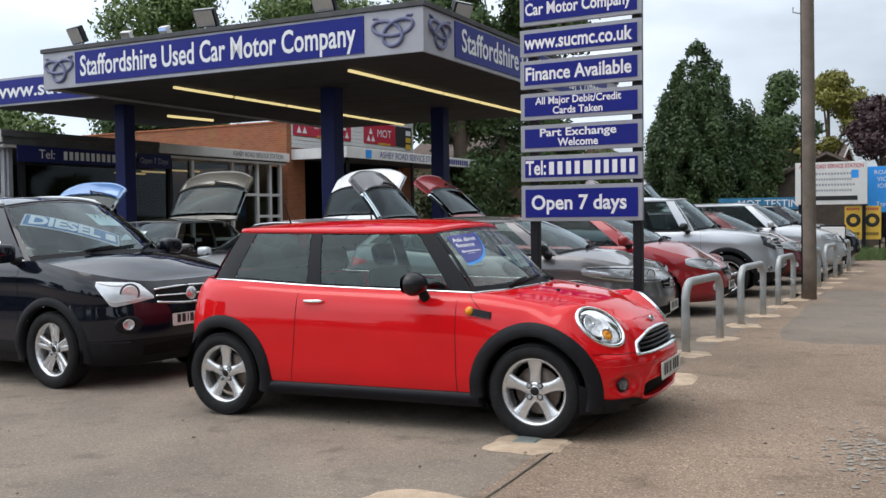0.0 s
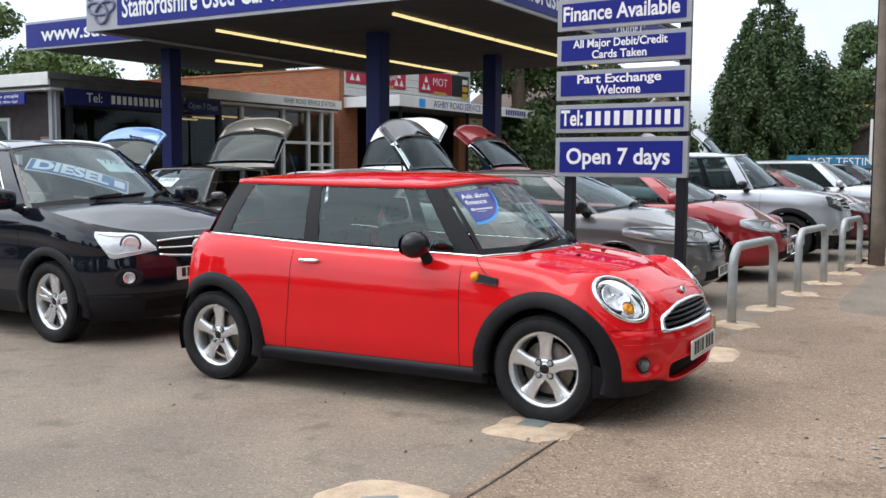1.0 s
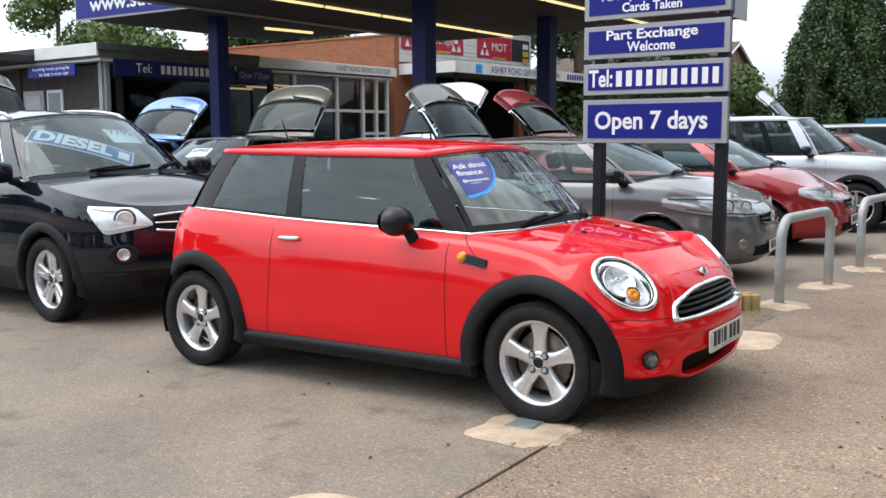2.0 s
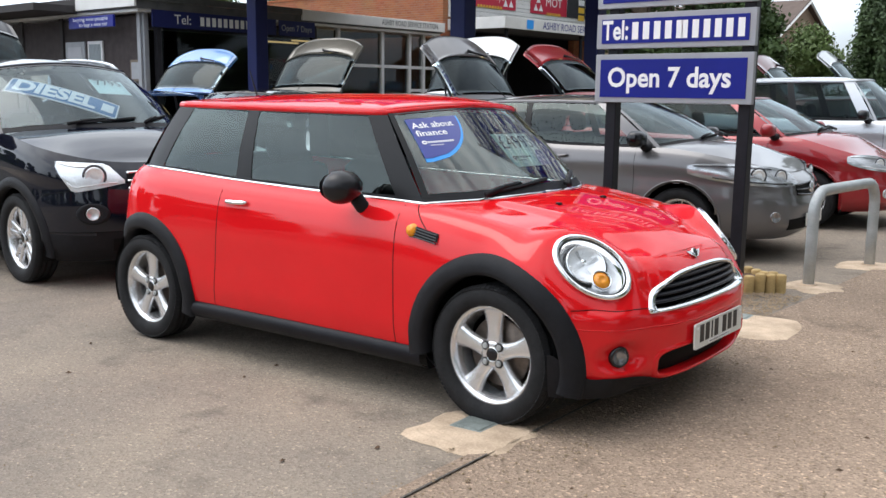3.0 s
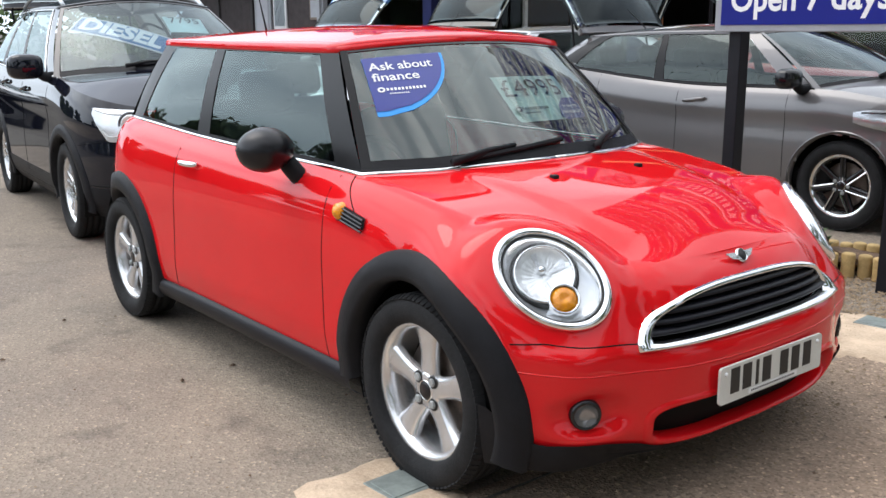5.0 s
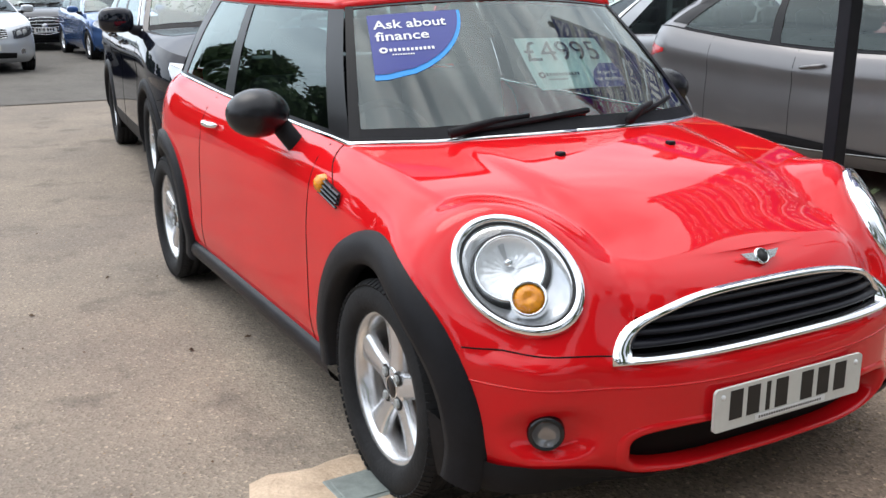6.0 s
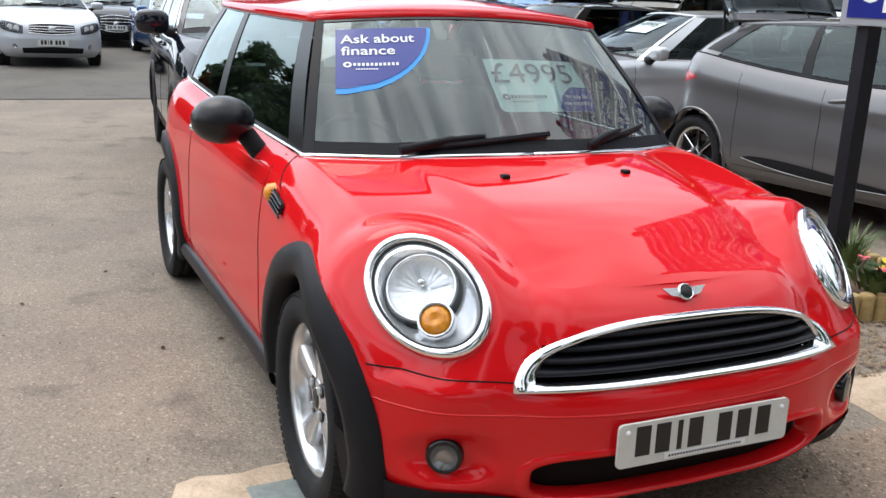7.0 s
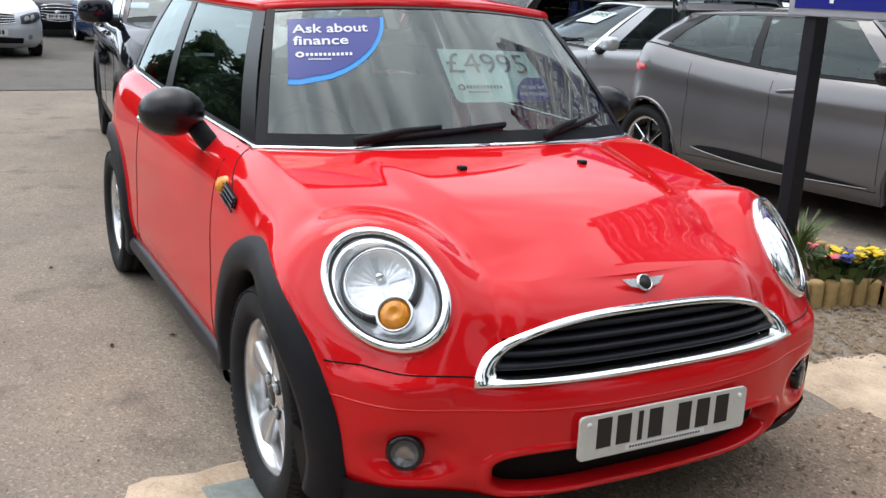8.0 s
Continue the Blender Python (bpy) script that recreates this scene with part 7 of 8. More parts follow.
def forecourt_canopy():
    X0, X1, Y0, Y1, Z0, Z1 = -12.95, -3.95, 7.55, 18.6, 4.18, 4.93
    c = thing("forecourt_canopy", Matrix.Rotation(radians(-0.6), 4, "Z"), "big flat forecourt canopy with blue lettered fascia", "canopy")
    bp("soffit", box_bm(X0 + 0.05, X1 - 0.05, Y0 + 0.05, Y1 - 0.05, Z0 + 0.05, Z0 + 0.13), M["soffit"], c, "dark brown soffit boards")
    for k in range(3):
        y = Y0 + 2.8 + 2.75 * k
        bp("soffit_strip", box_bm(X0 + 0.06, X1 - 0.06, y, y + 0.02, Z0 + 0.046, Z0 + 0.05), M["soffit"], c)
    bp("roof_deck", box_bm(X0 + 0.05, X1 - 0.05, Y0 + 0.05, Y1 - 0.05, Z1 - 0.16, Z1 - 0.06), M["roofing"], c)
    bp("roof_edge", box_bm(X0 - 0.04, X1 + 0.04, Y0 - 0.04, Y0 + 0.06, Z1, Z1 + 0.09, 0.01), M["roofing"], c)
    bp("roof_edge", box_bm(X1 - 0.06, X1 + 0.04, Y0 + 0.06, Y1, Z1, Z1 + 0.09, 0.01), M["roofing"], c)
    # south fascia: grey ends with a knot, long blue panel; east fascia alike
    s = bp("fascia", box_bm(X0, X1, Y0, Y0 + 0.05, Z0, Z1, 0.006), M["fascia_grey"], c, "grey fascia with blue panel")
    e = bp("fascia", box_bm(X1 - 0.05, X1, Y0 + 0.05, Y1, Z0, Z1, 0.006), M["fascia_grey"], c, "grey fascia with blue panel")
    bp("fascia", box_bm(X0, X0 + 0.05, Y0 + 0.05, Y1, Z0, Z1, 0.006), M["fascia_grey"], c)
    bp("blue_panel", box_bm(X0 + 0.95, X1 - 1.15, Y0 - 0.02, Y0, Z0 + 0.07, Z1 - 0.05), M["sign_blue"], s)
    lettering("Staffordshire Used Car Motor Company", Matrix.Translation(((X0 + X1) / 2 - 0.1, Y0 - 0.026, (Z0 + Z1) / 2 + 0.01)) @ UP_S, 0.40, M["letter"], s, X1 - X0 - 2.4, bold=0.010)
    bp("blue_panel", box_bm(X1, X1 + 0.02, Y0 + 1.15, Y1 - 1.0, Z0 + 0.07, Z1 - 0.05), M["sign_blue"], e)
    lettering("Staffordshire Used Car Motor Company", Matrix.Translation((X1 + 0.026, (Y0 + Y1) / 2 + 0.1, (Z0 + Z1) / 2 + 0.01)) @ UP_X, 0.40, M["letter"], e, Y1 - Y0 - 2.6, bold=0.010)

    def knot(m, parent):
        pts = []
        for k in range(73):
            t = 2 * math.pi * k / 72
            pts.append(m @ Vector((0.135 * (math.sin(t) + 2 * math.sin(2 * t)) * 1.05, 0.085 * (math.cos(t) - 2 * math.cos(2 * t)) + 0.02, 0.016 - 0.010 * math.sin(3 * t))))
        v, f = tube(pts, 0.033, 8, cap=False)
        mesh_ob("rope_knot", v, f, M["rope"], parent, "slate rope knot emblem", True)
        for sgn in (1, -1):
            v, f = tube([m @ Vector((sgn * 0.20, 0.16, 0.014)), m @ Vector((sgn * 0.30, 0.25, 0.014)), m @ Vector((sgn * 0.38, 0.25, 0.014))], 0.024, 6)
            mesh_ob("rope_end", v, f, M["rope"], parent)
    knot(Matrix.Translation((X0 + 0.48, Y0, (Z0 + Z1) / 2)) @ UP_S, s)
    knot(Matrix.Translation((X1 - 0.58, Y0, (Z0 + Z1) / 2)) @ UP_S, s)
    knot(Matrix.Translation((X1, Y0 + 0.58, (Z0 + Z1) / 2)) @ UP_X, e)
    for x in (-10.45, -6.15):
        for k in range(5):
            y = Y0 + 1.15 + 1.95 * k
            bp("tube_lamp", box_bm(x - 0.032, x + 0.032, y, y + 1.86, Z0 - 0.015, Z0 + 0.035, 0.01), M["tube"], c, "warm fluorescent tube")
    for x, y in ((-7.95, 10.8), (-7.7, 15.4)):
        bp("column", box_bm(x - 0.18, x + 0.18, y - 0.18, y + 0.18, G(x, y) - 0.02, Z0 + 0.05, 0.02), M["col_blue"], c, "dark blue steel column")
        bp("column_foot", box_bm(x - 0.34, x + 0.34, y - 0.34, y + 0.34, G(x, y) - 0.02, G(x, y) + 0.12, 0.02), M["concrete"], c)
    d = thing("side_canopy", Matrix.Translation((0, 0, 0)), "lower second canopy with blue lettered fascia", "canopy")
    A0, A1, B0, B1 = -16.85, -12.75, 9.15, 15.6
    bp("soffit", box_bm(A0 + 0.05, A1, B0 + 0.05, B1, Z0 + 0.05, Z0 + 0.12), M["soffit"], d)
    bp("roof_deck", box_bm(A0 + 0.05, A1, B0 + 0.05, B1, Z0 + 0.5, Z0 + 0.56), M["roofing"], d)
    f2 = bp("fascia", box_bm(A0, A1, B0, B0 + 0.05, Z0, Z0 + 0.66, 0.006), M["fascia_grey"], d)
    bp("blue_panel", box_bm(A0 + 0.05, A1 - 0.02, B0 - 0.02, B0, Z0 + 0.05, Z0 + 0.60), M["sign_blue"], f2)
    lettering("www.sucmc.co.uk", Matrix.Translation((-13.95, B0 - 0.026, Z0 + 0.33)) @ UP_S, 0.33, M["letter"], f2, 4.6, bold=0.008)
    for x in (-13.75,):
        bp("column", box_bm(x - 0.16, x + 0.16, 10.62, 10.98, G(x, 0) - 0.02, Z0 + 0.05, 0.02), M["col_blue"], d, "dark blue steel column")
    v, f = tube([(-14.36, 12.95, Z0 + 0.02), (-14.12, 14.47, Z0 + 0.02)], 0.036, 8)
    mesh_ob("tube_lamp", v, f, M["tube"], d, "warm fluorescent tube")
    # floodlights along the roof edge
    for k, (x, y, turn) in enumerate(((-11.9, 7.75, -12), (-10.6, 7.8, 8), (-9.6, 7.8, -6), (-8.55, 7.75, 6), (-5.9, 7.75, 0), (-4.15, 9.6, 70), (-4.15, 13.5, 80))):
        big = k not in (1, 2)
        r = 0.23 if big else 0.12
        m = Matrix.Translation((x, y, Z1 + 0.08)) @ Matrix.Rotation(radians(turn), 4, "Z")
        fl = thing("floodlight", m, "dark floodlight tilted on the canopy edge" if big else "small white security lamp on the canopy edge", "floodlight", "floodlights")
        tip = Matrix.Translation((0, 0, 0.24 if big else 0.11)) @ Matrix.Rotation(radians(116), 4, "X")
        bp("housing", box_bm(-r, r, -r * 0.75, r * 0.75, -0.03, 0.09, 0.02, m=tip), M["gloss_black"] if big else M["cream"], fl)
        bp("lamp_glass", box_bm(-r * 0.88, r * 0.88, -r * 0.64, r * 0.64, 0.092, 0.10, m=tip), M["chrome"], fl)
        v, f = tube([(-r * 0.6, 0, 0), (-r * 0.9, 0, 0.12), (-r, 0, 0.28 if big else 0.14)], 0.02, 6)
        mesh_ob("bracket", v, f, M["post"], fl)
        v, f = tube([(r * 0.6, 0, 0), (r * 0.9, 0, 0.12), (r, 0, 0.28 if big else 0.14)], 0.02, 6)
        mesh_ob("bracket", v, f, M["post"], fl)
        bp("foot", box_bm(-r * 0.8, r * 0.8, -0.06, 0.06, -0.01, 0.03), M["sign_grey"], fl)


forecourt_canopy()


# ---- the stack of sign boards ----
def sign_stack():
    m = Matrix.Translation((0.51, 2.47, 0)) @ Matrix.Rotation(radians(-2.6), 4, "Z")
    s = thing("sign_stack", m, "stack of blue sign boards with grey frames on two black posts", "sign")
    for x in (-0.50, 0.545):
        bp("post", box_bm(x - 0.042, x + 0.042, -0.03, 0.055, G(0.5, 0) - 0.05, 3.95, 0.006), M["post"], s, "square black steel post")
    words = ((1.395, 1.745, ("Open 7 days",), 0.132), (1.785, 2.035, ("Tel:",), 0.135), (2.075, 2.335, ("Part Exchange", "Welcome"), 0.072), (2.385, 2.645, ("All Major Debit/Credit", "Cards Taken"), 0.066),
             (2.690, 2.965, ("Finance Available",), 0.122), (3.005, 3.265, ("www.sucmc.co.uk",), 0.125), (3.305, 3.76, ("Staffordshire Used", "Car Motor Company"), 0.110))
    wide = {"Open 7 days": 0.965, "Part Exchange": 0.775, "Welcome": 0.41, "All Major Debit/Credit": 0.87, "Cards Taken": 0.505, "Finance Available": 1.07, "www.sucmc.co.uk": 1.09, "Staffordshire Used": 1.08, "Car Motor Company": 1.07}
    for z0, z1, lines, h in words:
        b = bp("sign_board", box_bm(-0.615, 0.615, -0.075, -0.035, z0, z1, 0.004), M["sign_grey"], s, "grey-framed sign board")
        bp("board_face", box_bm(-0.570, 0.570, -0.080, -0.074, z0 + 0.038, z1 - 0.038), M["sign_blue"], b, "deep blue board face")
        bp("board_back", box_bm(-0.600, 0.600, -0.034, -0.031, z0 + 0.02, z1 - 0.02), M["post"], b)
        zc = (z0 + z1) / 2
        n = len(lines)
        for k, t in enumerate(lines):
            zz = zc + ((0.5 - k) * (0.098 if z1 - z0 < 0.3 else 0.155) if n == 2 else 0)
            at = Matrix.Translation((-0.02, -0.0815, zz)) @ UP_S
            if t == "Tel:":
                lettering(t, Matrix.Translation((-0.455, -0.0815, zz)) @ UP_S, h, M["letter"], b, 0.215, bold=0.0045)
                bars(5, Matrix.Translation((-0.095, -0.0815, zz)) @ UP_S, 0.44, h * 0.92, M["letter"], b, gap=0.42)
                bars(6, Matrix.Translation((0.325, -0.0815, zz)) @ UP_S, 0.50, h * 0.92, M["letter"], b, gap=0.42)
            else:
                lettering(t, at, h * 1.04, M["letter"], b, wide[t], bold=0.034 * h)
    return s


sign_stack()


# ---- steel hoops along the footway ----
def hoop():
    h = thing("hoop_barrier", Matrix.Identity(4), "galvanised steel hoop barrier set in concrete", "barrier", "hoop barriers along the footway")
    pts = [(0, 0, -0.05), (0, 0, 0.30), (0, 0, 0.54)]
    for k in range(1, 8):
        a = radians(90 * k / 8)
        pts.append((0, 0.18 - 0.18 * math.cos(a), 0.54 + 0.18 * math.sin(a)))
    pts += [(0, 0.30, 0.72), (0, 0.95, 0.72)]
    for k in range(1, 9):
        a = radians(90 * k / 8)
        pts.append((0, 1.05 + 0.18 * math.sin(a), 0.54 + 0.18 * math.cos(a)))
    pts += [(0, 1.23, 0.30), (0, 1.23, -0.05)]
    v, f = tube(pts, 0.042, 14)
    mesh_ob("bent_tube", v, f, M["galv"], h, smooth=True)
    for y in (0, 1.23):
        v, f = lathe([(0.042, 0.01), (0.060, 0.008), (0.064, -0.01)], 18, "z", (0, y, 0.02))
        mesh_ob("collar", v, f, M["concrete"], h, smooth=True)
    return h


h0 = hoop()
for k in range(6):
    y = 3.19 + 2.58 * k
    x = 1.335 + 0.05 * (y - 3.19)
    m = Matrix.Translation((x, y, G(x, y))) @ Matrix.Rotation(radians(-4.6 + 0.8 * (k % 3 - 1)), 4, "Z")
    if k == 0:
        h0.matrix_world = m
    else:
        copy_thing(h0, m)


# ---- timber pole ----
def utility_pole():
    p = thing("utility_pole", Matrix.Translation((1.90, 9.75, G(2, 9))) @ Matrix.Rotation(radians(-0.4), 4, "Y"), "weathered brown timber utility pole on the footway", "pole")
    zs = [-0.1, 0.5, 1.5, 3, 5, 7, 8.5]
    v, f = tube([(0.008 * math.sin(z * 2), 0.008 * math.cos(z * 3), z) for z in zs], [0.112, 0.106, 0.104, 0.100, 0.096, 0.092, 0.088], 16)
    mesh_ob("shaft", v, f, M["timber"], p, smooth=True)
    v, f = tube([(-0.10, 0, 4.55), (-0.22, -0.02, 4.58), (-0.22, -0.02, 4.66)], 0.012, 6)
    mesh_ob("step_iron", v, f, M["galv"], p)
    v, f = tube([(-0.108, -0.02, -0.05), (-0.103, -0.03, 3.0), (-0.096, -0.02, 7.0)], 0.012, 6)
    mesh_ob("cable", v, f, M["post"], p)


utility_pole()


# ---- flower bed round the sign posts ----
def flower_bed():
    outline = [(-0.75, 2.10), (0.50, 2.12), (0.60, 2.50), (0.82, 2.66), (1.07, 2.68), (1.24, 2.86), (0.95, 2.98), (0.34, 2.86), (-0.75, 2.94)]
    bed = thing("flower_bed", Matrix.Identity(4), "small flower bed edged with pale half-round timber logs", "flower bed")
    cx, cy = sum(p[0] for p in outline) / len(outline), sum(p[1] for p in outline) / len(outline)
    vs, fs = [], []
    nR, nA = 7, 48
    dense = []
    for a, b in zip(outline, outline[1:] + outline[:1]):
        for k in range(6):
            dense.append((a[0] + (b[0] - a[0]) * k / 6, a[1] + (b[1] - a[1]) * k / 6))
    for r in range(nR):
        q = 1 - r / (nR - 1) * 0.98
        for x, y in dense:
            x, y = cx + (x - cx) * q * 0.97, cy + (y - cy) * q * 0.97
            vs.append((x, y, G(x, y) + 0.095 + 0.05 * (1 - q) + 0.03 * noise.noise((x * 6, y * 6, 1))))
    n = len(dense)
    fs = [(r * n + k, r * n + (k + 1) % n, (r + 1) * n + (k + 1) % n, (r + 1) * n + k) for r in range(nR - 1) for k in range(n)]
    mesh_ob("soil", vs, fs, M["soil"], bed, "dark bark-strewn soil", True)
    v, f = lathe([(0.0, 0.160), (0.026, 0.160), (0.035, 0.156), (0.038, 0.148), (0.038, 0.0)], 12, "z")
    me = bpy.data.meshes.new("log")
    me.from_pydata(v, [], f)
    me.materials.append(M["log"])
    me.polygons.foreach_set("use_smooth", [True] * len(me.polygons))
    rng = random.Random(5)
    for a, b in zip(outline, outline[1:] + outline[:1]):
        L = math.hypot(b[0] - a[0], b[1] - a[1])
        cnt = int(L / 0.073)
        for k in range(cnt):
            x, y = a[0] + (b[0] - a[0]) * k / cnt, a[1] + (b[1] - a[1]) * k / cnt
            lg = new("log", me)
            lg.parent = bed
            lg.matrix_local = Matrix.Translation((x, y, G(x, y) - 0.02 + rng.uniform(-0.008, 0.008))) @ Matrix.Rotation(rng.uniform(0, 6), 4, "Z") @ Matrix.Rotation(radians(rng.uniform(-2, 2)), 4, "X")
    return bed


flower_bed()


def plant(x, y, kind, seed, label):
    """A low bedding plant: leaf blades round a middle, with flower heads."""
    rng = random.Random(seed)
    root = thing("bedding_plant", Matrix.Translation((x, y, G(x, y) + 0.12)), label, "plant", "bedding plants")
    bm = bmesh.new()
    spiky = kind == "grass"
    for k in range(46 if spiky else 60):
        a = rng.uniform(0, 6.28)
        l = rng.uniform(0.14, 0.26) if spiky else rng.uniform(0.04, 0.12)
        w = 0.006 if spiky else rng.uniform(0.014, 0.026)
        r = rng.uniform(0, 0.06 if spiky else 0.12)
        lean = rng.uniform(0.1, 0.8)
        p = Vector((r * math.cos(a), r * math.sin(a), 0 if spiky else rng.uniform(0, 0.05)))
        d = Vector((math.cos(a) * lean, math.sin(a) * lean, 1)).normalized()
        s = Vector((-math.sin(a), math.cos(a), 0)) * w
        q = p + d * l * 0.55 + Vector((0, 0, 0.01))
        t = p + d * l + Vector((math.cos(a), math.sin(a), -0.3)) * l * 0.2
        vv = [bm.verts.new(c) for c in (p - s * 0.4, p + s * 0.4, q + s, t, q - s)]
        bm.faces.new(vv)
    part("leaves", bm, M["leaf2"] if spiky else M["leaf"], root, "green leaves")
    if not spiky:
        for k in range({"yellow": 12, "pink": 3}.get(kind, 4)):
            a, r = rng.uniform(0, 6.28), rng.uniform(0, 0.12)
            c = Vector((r * math.cos(a), r * math.sin(a), rng.uniform(0.09, 0.15)))
            bm = bmesh.new()
            for q in range(6):
                b = 6.28 * q / 6 + rng.uniform(0, 0.4)
                o = Vector((math.cos(b), math.sin(b), rng.uniform(-0.2, 0.5))) * 0.032
                s = Vector((-math.sin(b), math.cos(b), 0)) * 0.018
                vv = [bm.verts.new(c + z) for z in (Vector((0, 0, 0)), o * 0.7 - s, o, o * 0.7 + s)]
                bm.faces.new(vv)
            part("flower", bm, M[kind], root)
    return root


plant(0.46, 2.46, "yellow", 1, "clump of yellow pansies")
plant(0.50, 2.60, "yellow", 7, "clump of yellow pansies")
plant(0.44, 2.32, "pink", 3, "low plant with pink flowers")
plant(0.53, 2.38, "violet", 2, "small violet pansy among green leaves")
plant(0.10, 2.52, "grass", 4, "spiky green grass clump")
plant(-0.02, 2.66, "grass", 5, "spiky green grass clump")
plant(-0.35, 2.40, "pink", 6, "low plant with pink flowers")

# ---- cars ----
red_hatchback(stand(0.0, 0.045, 0.0))

suv, suv_sh = common_car("sport_utility_car", spec(4.575, 1.85, 1.68, 2.707, 0.88, 0.345, 0.93, 1.14, 1.22, 1.05, 0.30, -1.75, -2.05, zs=0.20, nf=3.0, seat_x=0.05, head=(0.43, 0.33, 0.60), zr=(1.660, 1.675), roof=[(0.45, 1.715), (-0.05, 1.765), (-0.6, 1.785), (-1.4, 1.765), (-1.85, 1.72)], front=[(0, -0.17), (0.12, -0.09), (0.25, -0.045), (0.42, -0.012), (0.56, 0), (0.70, -0.012), (0.86, -0.045), (1, -0.13)]),
    M["black_paint"], stand(-4.79, 0.63, -4.7), "shiny black sport utility car with silver roof rails, tailgate open", hatch=(54, 0.85), lamp_back=0.34, lamp_form="wedge", lamp_mat="reflector", fog_z=0.57, lamp=(0.42, 0.845, 0.115), grille=(0.40, 0.80, 0.075), style="twin", rail=True, clad=0.42, chrome_belt=True, plate_z=0.58, splits=((0.10, 0.40), (0.435, 0.70), (0.74, 0.92)))
put = on_screen(suv_sh, -0.22, 0.47, -35, -0.016)
bn = drawn("diesel_banner", [(-0.42, 0.44, -0.120), (-0.42, 0.44, 0.120)], put, M["letter"], suv, "white and blue banner on the windscreen", 20)
put = on_screen(suv_sh, -0.22, 0.47, -35, -0.013)
drawn("banner_face", [(-0.407, 0.427, -0.104), (-0.407, 0.427, 0.104)], put, M["banner_blue"], bn, "", 20)
put = on_screen(suv_sh, -0.22, 0.47, -35, -0.010)
laid_text("DIESEL", put, -0.06, 0.0, 0.160, M["letter"], bn, 0.62, 0.010)
drawn("pump_mark", [(0.30, 0.40, -0.06), (0.30, 0.40, 0.06)], put, M["letter"], bn)
put = on_screen(suv_sh, 0.27, 0.62, 0, -0.014)
pc = drawn("price_card", [(-0.17, 0.17, -0.12), (-0.17, 0.17, 0.12)], put, M["sticker_pale"], suv, "pale price card on the windscreen")
put = on_screen(suv_sh, 0.27, 0.62, 0, -0.010)
laid_text("7795", put, 0.0, 0.06, 0.09, M["ink"], pc, 0.26)

common_car("hatchback_car", spec(4.06, 1.73, 1.45, 2.589, 0.94, 0.315, 0.77, 0.99, 1.125, 1.13, 0.48, -1.16, -1.64, seat_x=0.10, side_glass=M["glass"], bulge=((-1.2945, 0.36, 0.028), (1.2945, 0.40, 0.012)), roof=[(0.60, 1.40), (0.2, 1.437), (-0.35, 1.45), (-0.9, 1.425), (-1.24, 1.385)], top=[(2.2345, 0.755), (1.95, 0.845), (1.55, 0.925), (1.13, 0.975), (0.2, 0.985), (-0.5, 1.03), (-1.0, 1.085), (-1.42, 1.13), (-1.8255, 1.10)]),
    M["grey_paint"], stand(-1.34, 4.53, 3.5), "dark grey metallic hatchback with black mirrors, tailgate open", hatch=(62, 0.83, 0.62, 0.60), splits=((0.07, 0.475), (0.51, 0.83)), rear_handle=False, tail=(0.50, 0.235, 0.125), moulding=True, lamp_back=0.86, bowls=(0.22, 0.45), lamp=(0.30, 0.735, 0.095), grille=(0.36, 0.62, 0.05), style="dark", mirror_mat=M["gloss_black"], plate_z=0.36)
common_car("hatchback_car", spec(4.30, 1.81, 1.47, 2.64, 0.90, 0.32, 0.72, 0.99, 1.08, 1.12, 0.45, -1.70, -1.95),
    M["red2"], stand(-1.15, 7.40, 2.0), "bright red hatchback with tailgate open", hatch=(52, 1.0), lamp=(0.36, 0.70, 0.09), grille=(0.34, 0.60, 0.05), plate_z=0.40)
common_car("sport_utility_car", spec(4.50, 1.91, 1.74, 2.66, 0.84, 0.36, 0.95, 1.12, 1.22, 0.85, 0.42, -1.85, -2.05, zs=0.28, head=(0.50, 0.42, 0.66), tail=(-1.90, -1.84, 0.64)),
    M["silver_paint"], stand(-0.75, 10.70, 2.0), "boxy silver sport utility car", lamp=(0.50, 0.88, 0.10), lamp_round=0.12, lamp_back=0.26, lamp_mat="lamp_dark", bowls=(0.22, 0.50), slats=3, grille=(0.44, 0.88, 0.09), clad=0.42, mirror_mat=M["gloss_black"], plate_z=0.55, style="five_thin", splits=((0.06, 0.36), (0.40, 0.66), (0.70, 0.95)))
common_car("hatchback_car", spec(4.20, 1.77, 1.48, 2.60, 0.86, 0.31, 0.76, 1.00, 1.08, 1.05, 0.40, -1.50, -1.80),
    M["maroon"], stand(-0.58, 13.4, 2.0), "dark red hatchback with tailgate open", hatch=(56, 1.0), plate_z=0.42)
common_car("sport_utility_car", spec(4.40, 1.84, 1.66, 2.63, 0.88, 0.34, 0.86, 1.08, 1.16, 0.90, 0.25, -1.70, -2.0, zs=0.24),
    M["silver2"], stand(-0.10, 16.1, 2.0), "pale silver sport utility car with tailgate open", hatch=(56, 1.0), lamp=(0.46, 0.82, 0.09), grille=(0.40, 0.78, 0.08), plate_z=0.5)
common_car("estate_car", spec(4.60, 1.83, 1.62, 2.68, 0.88, 0.34, 0.84, 1.06, 1.14, 0.92, 0.30, -1.85, -2.15, zs=0.24),
    M["black_paint"], stand(-0.05, 20.2, 2.0), "black estate car far along the row", lamp=(0.46, 0.82, 0.09), plate_z=0.5)

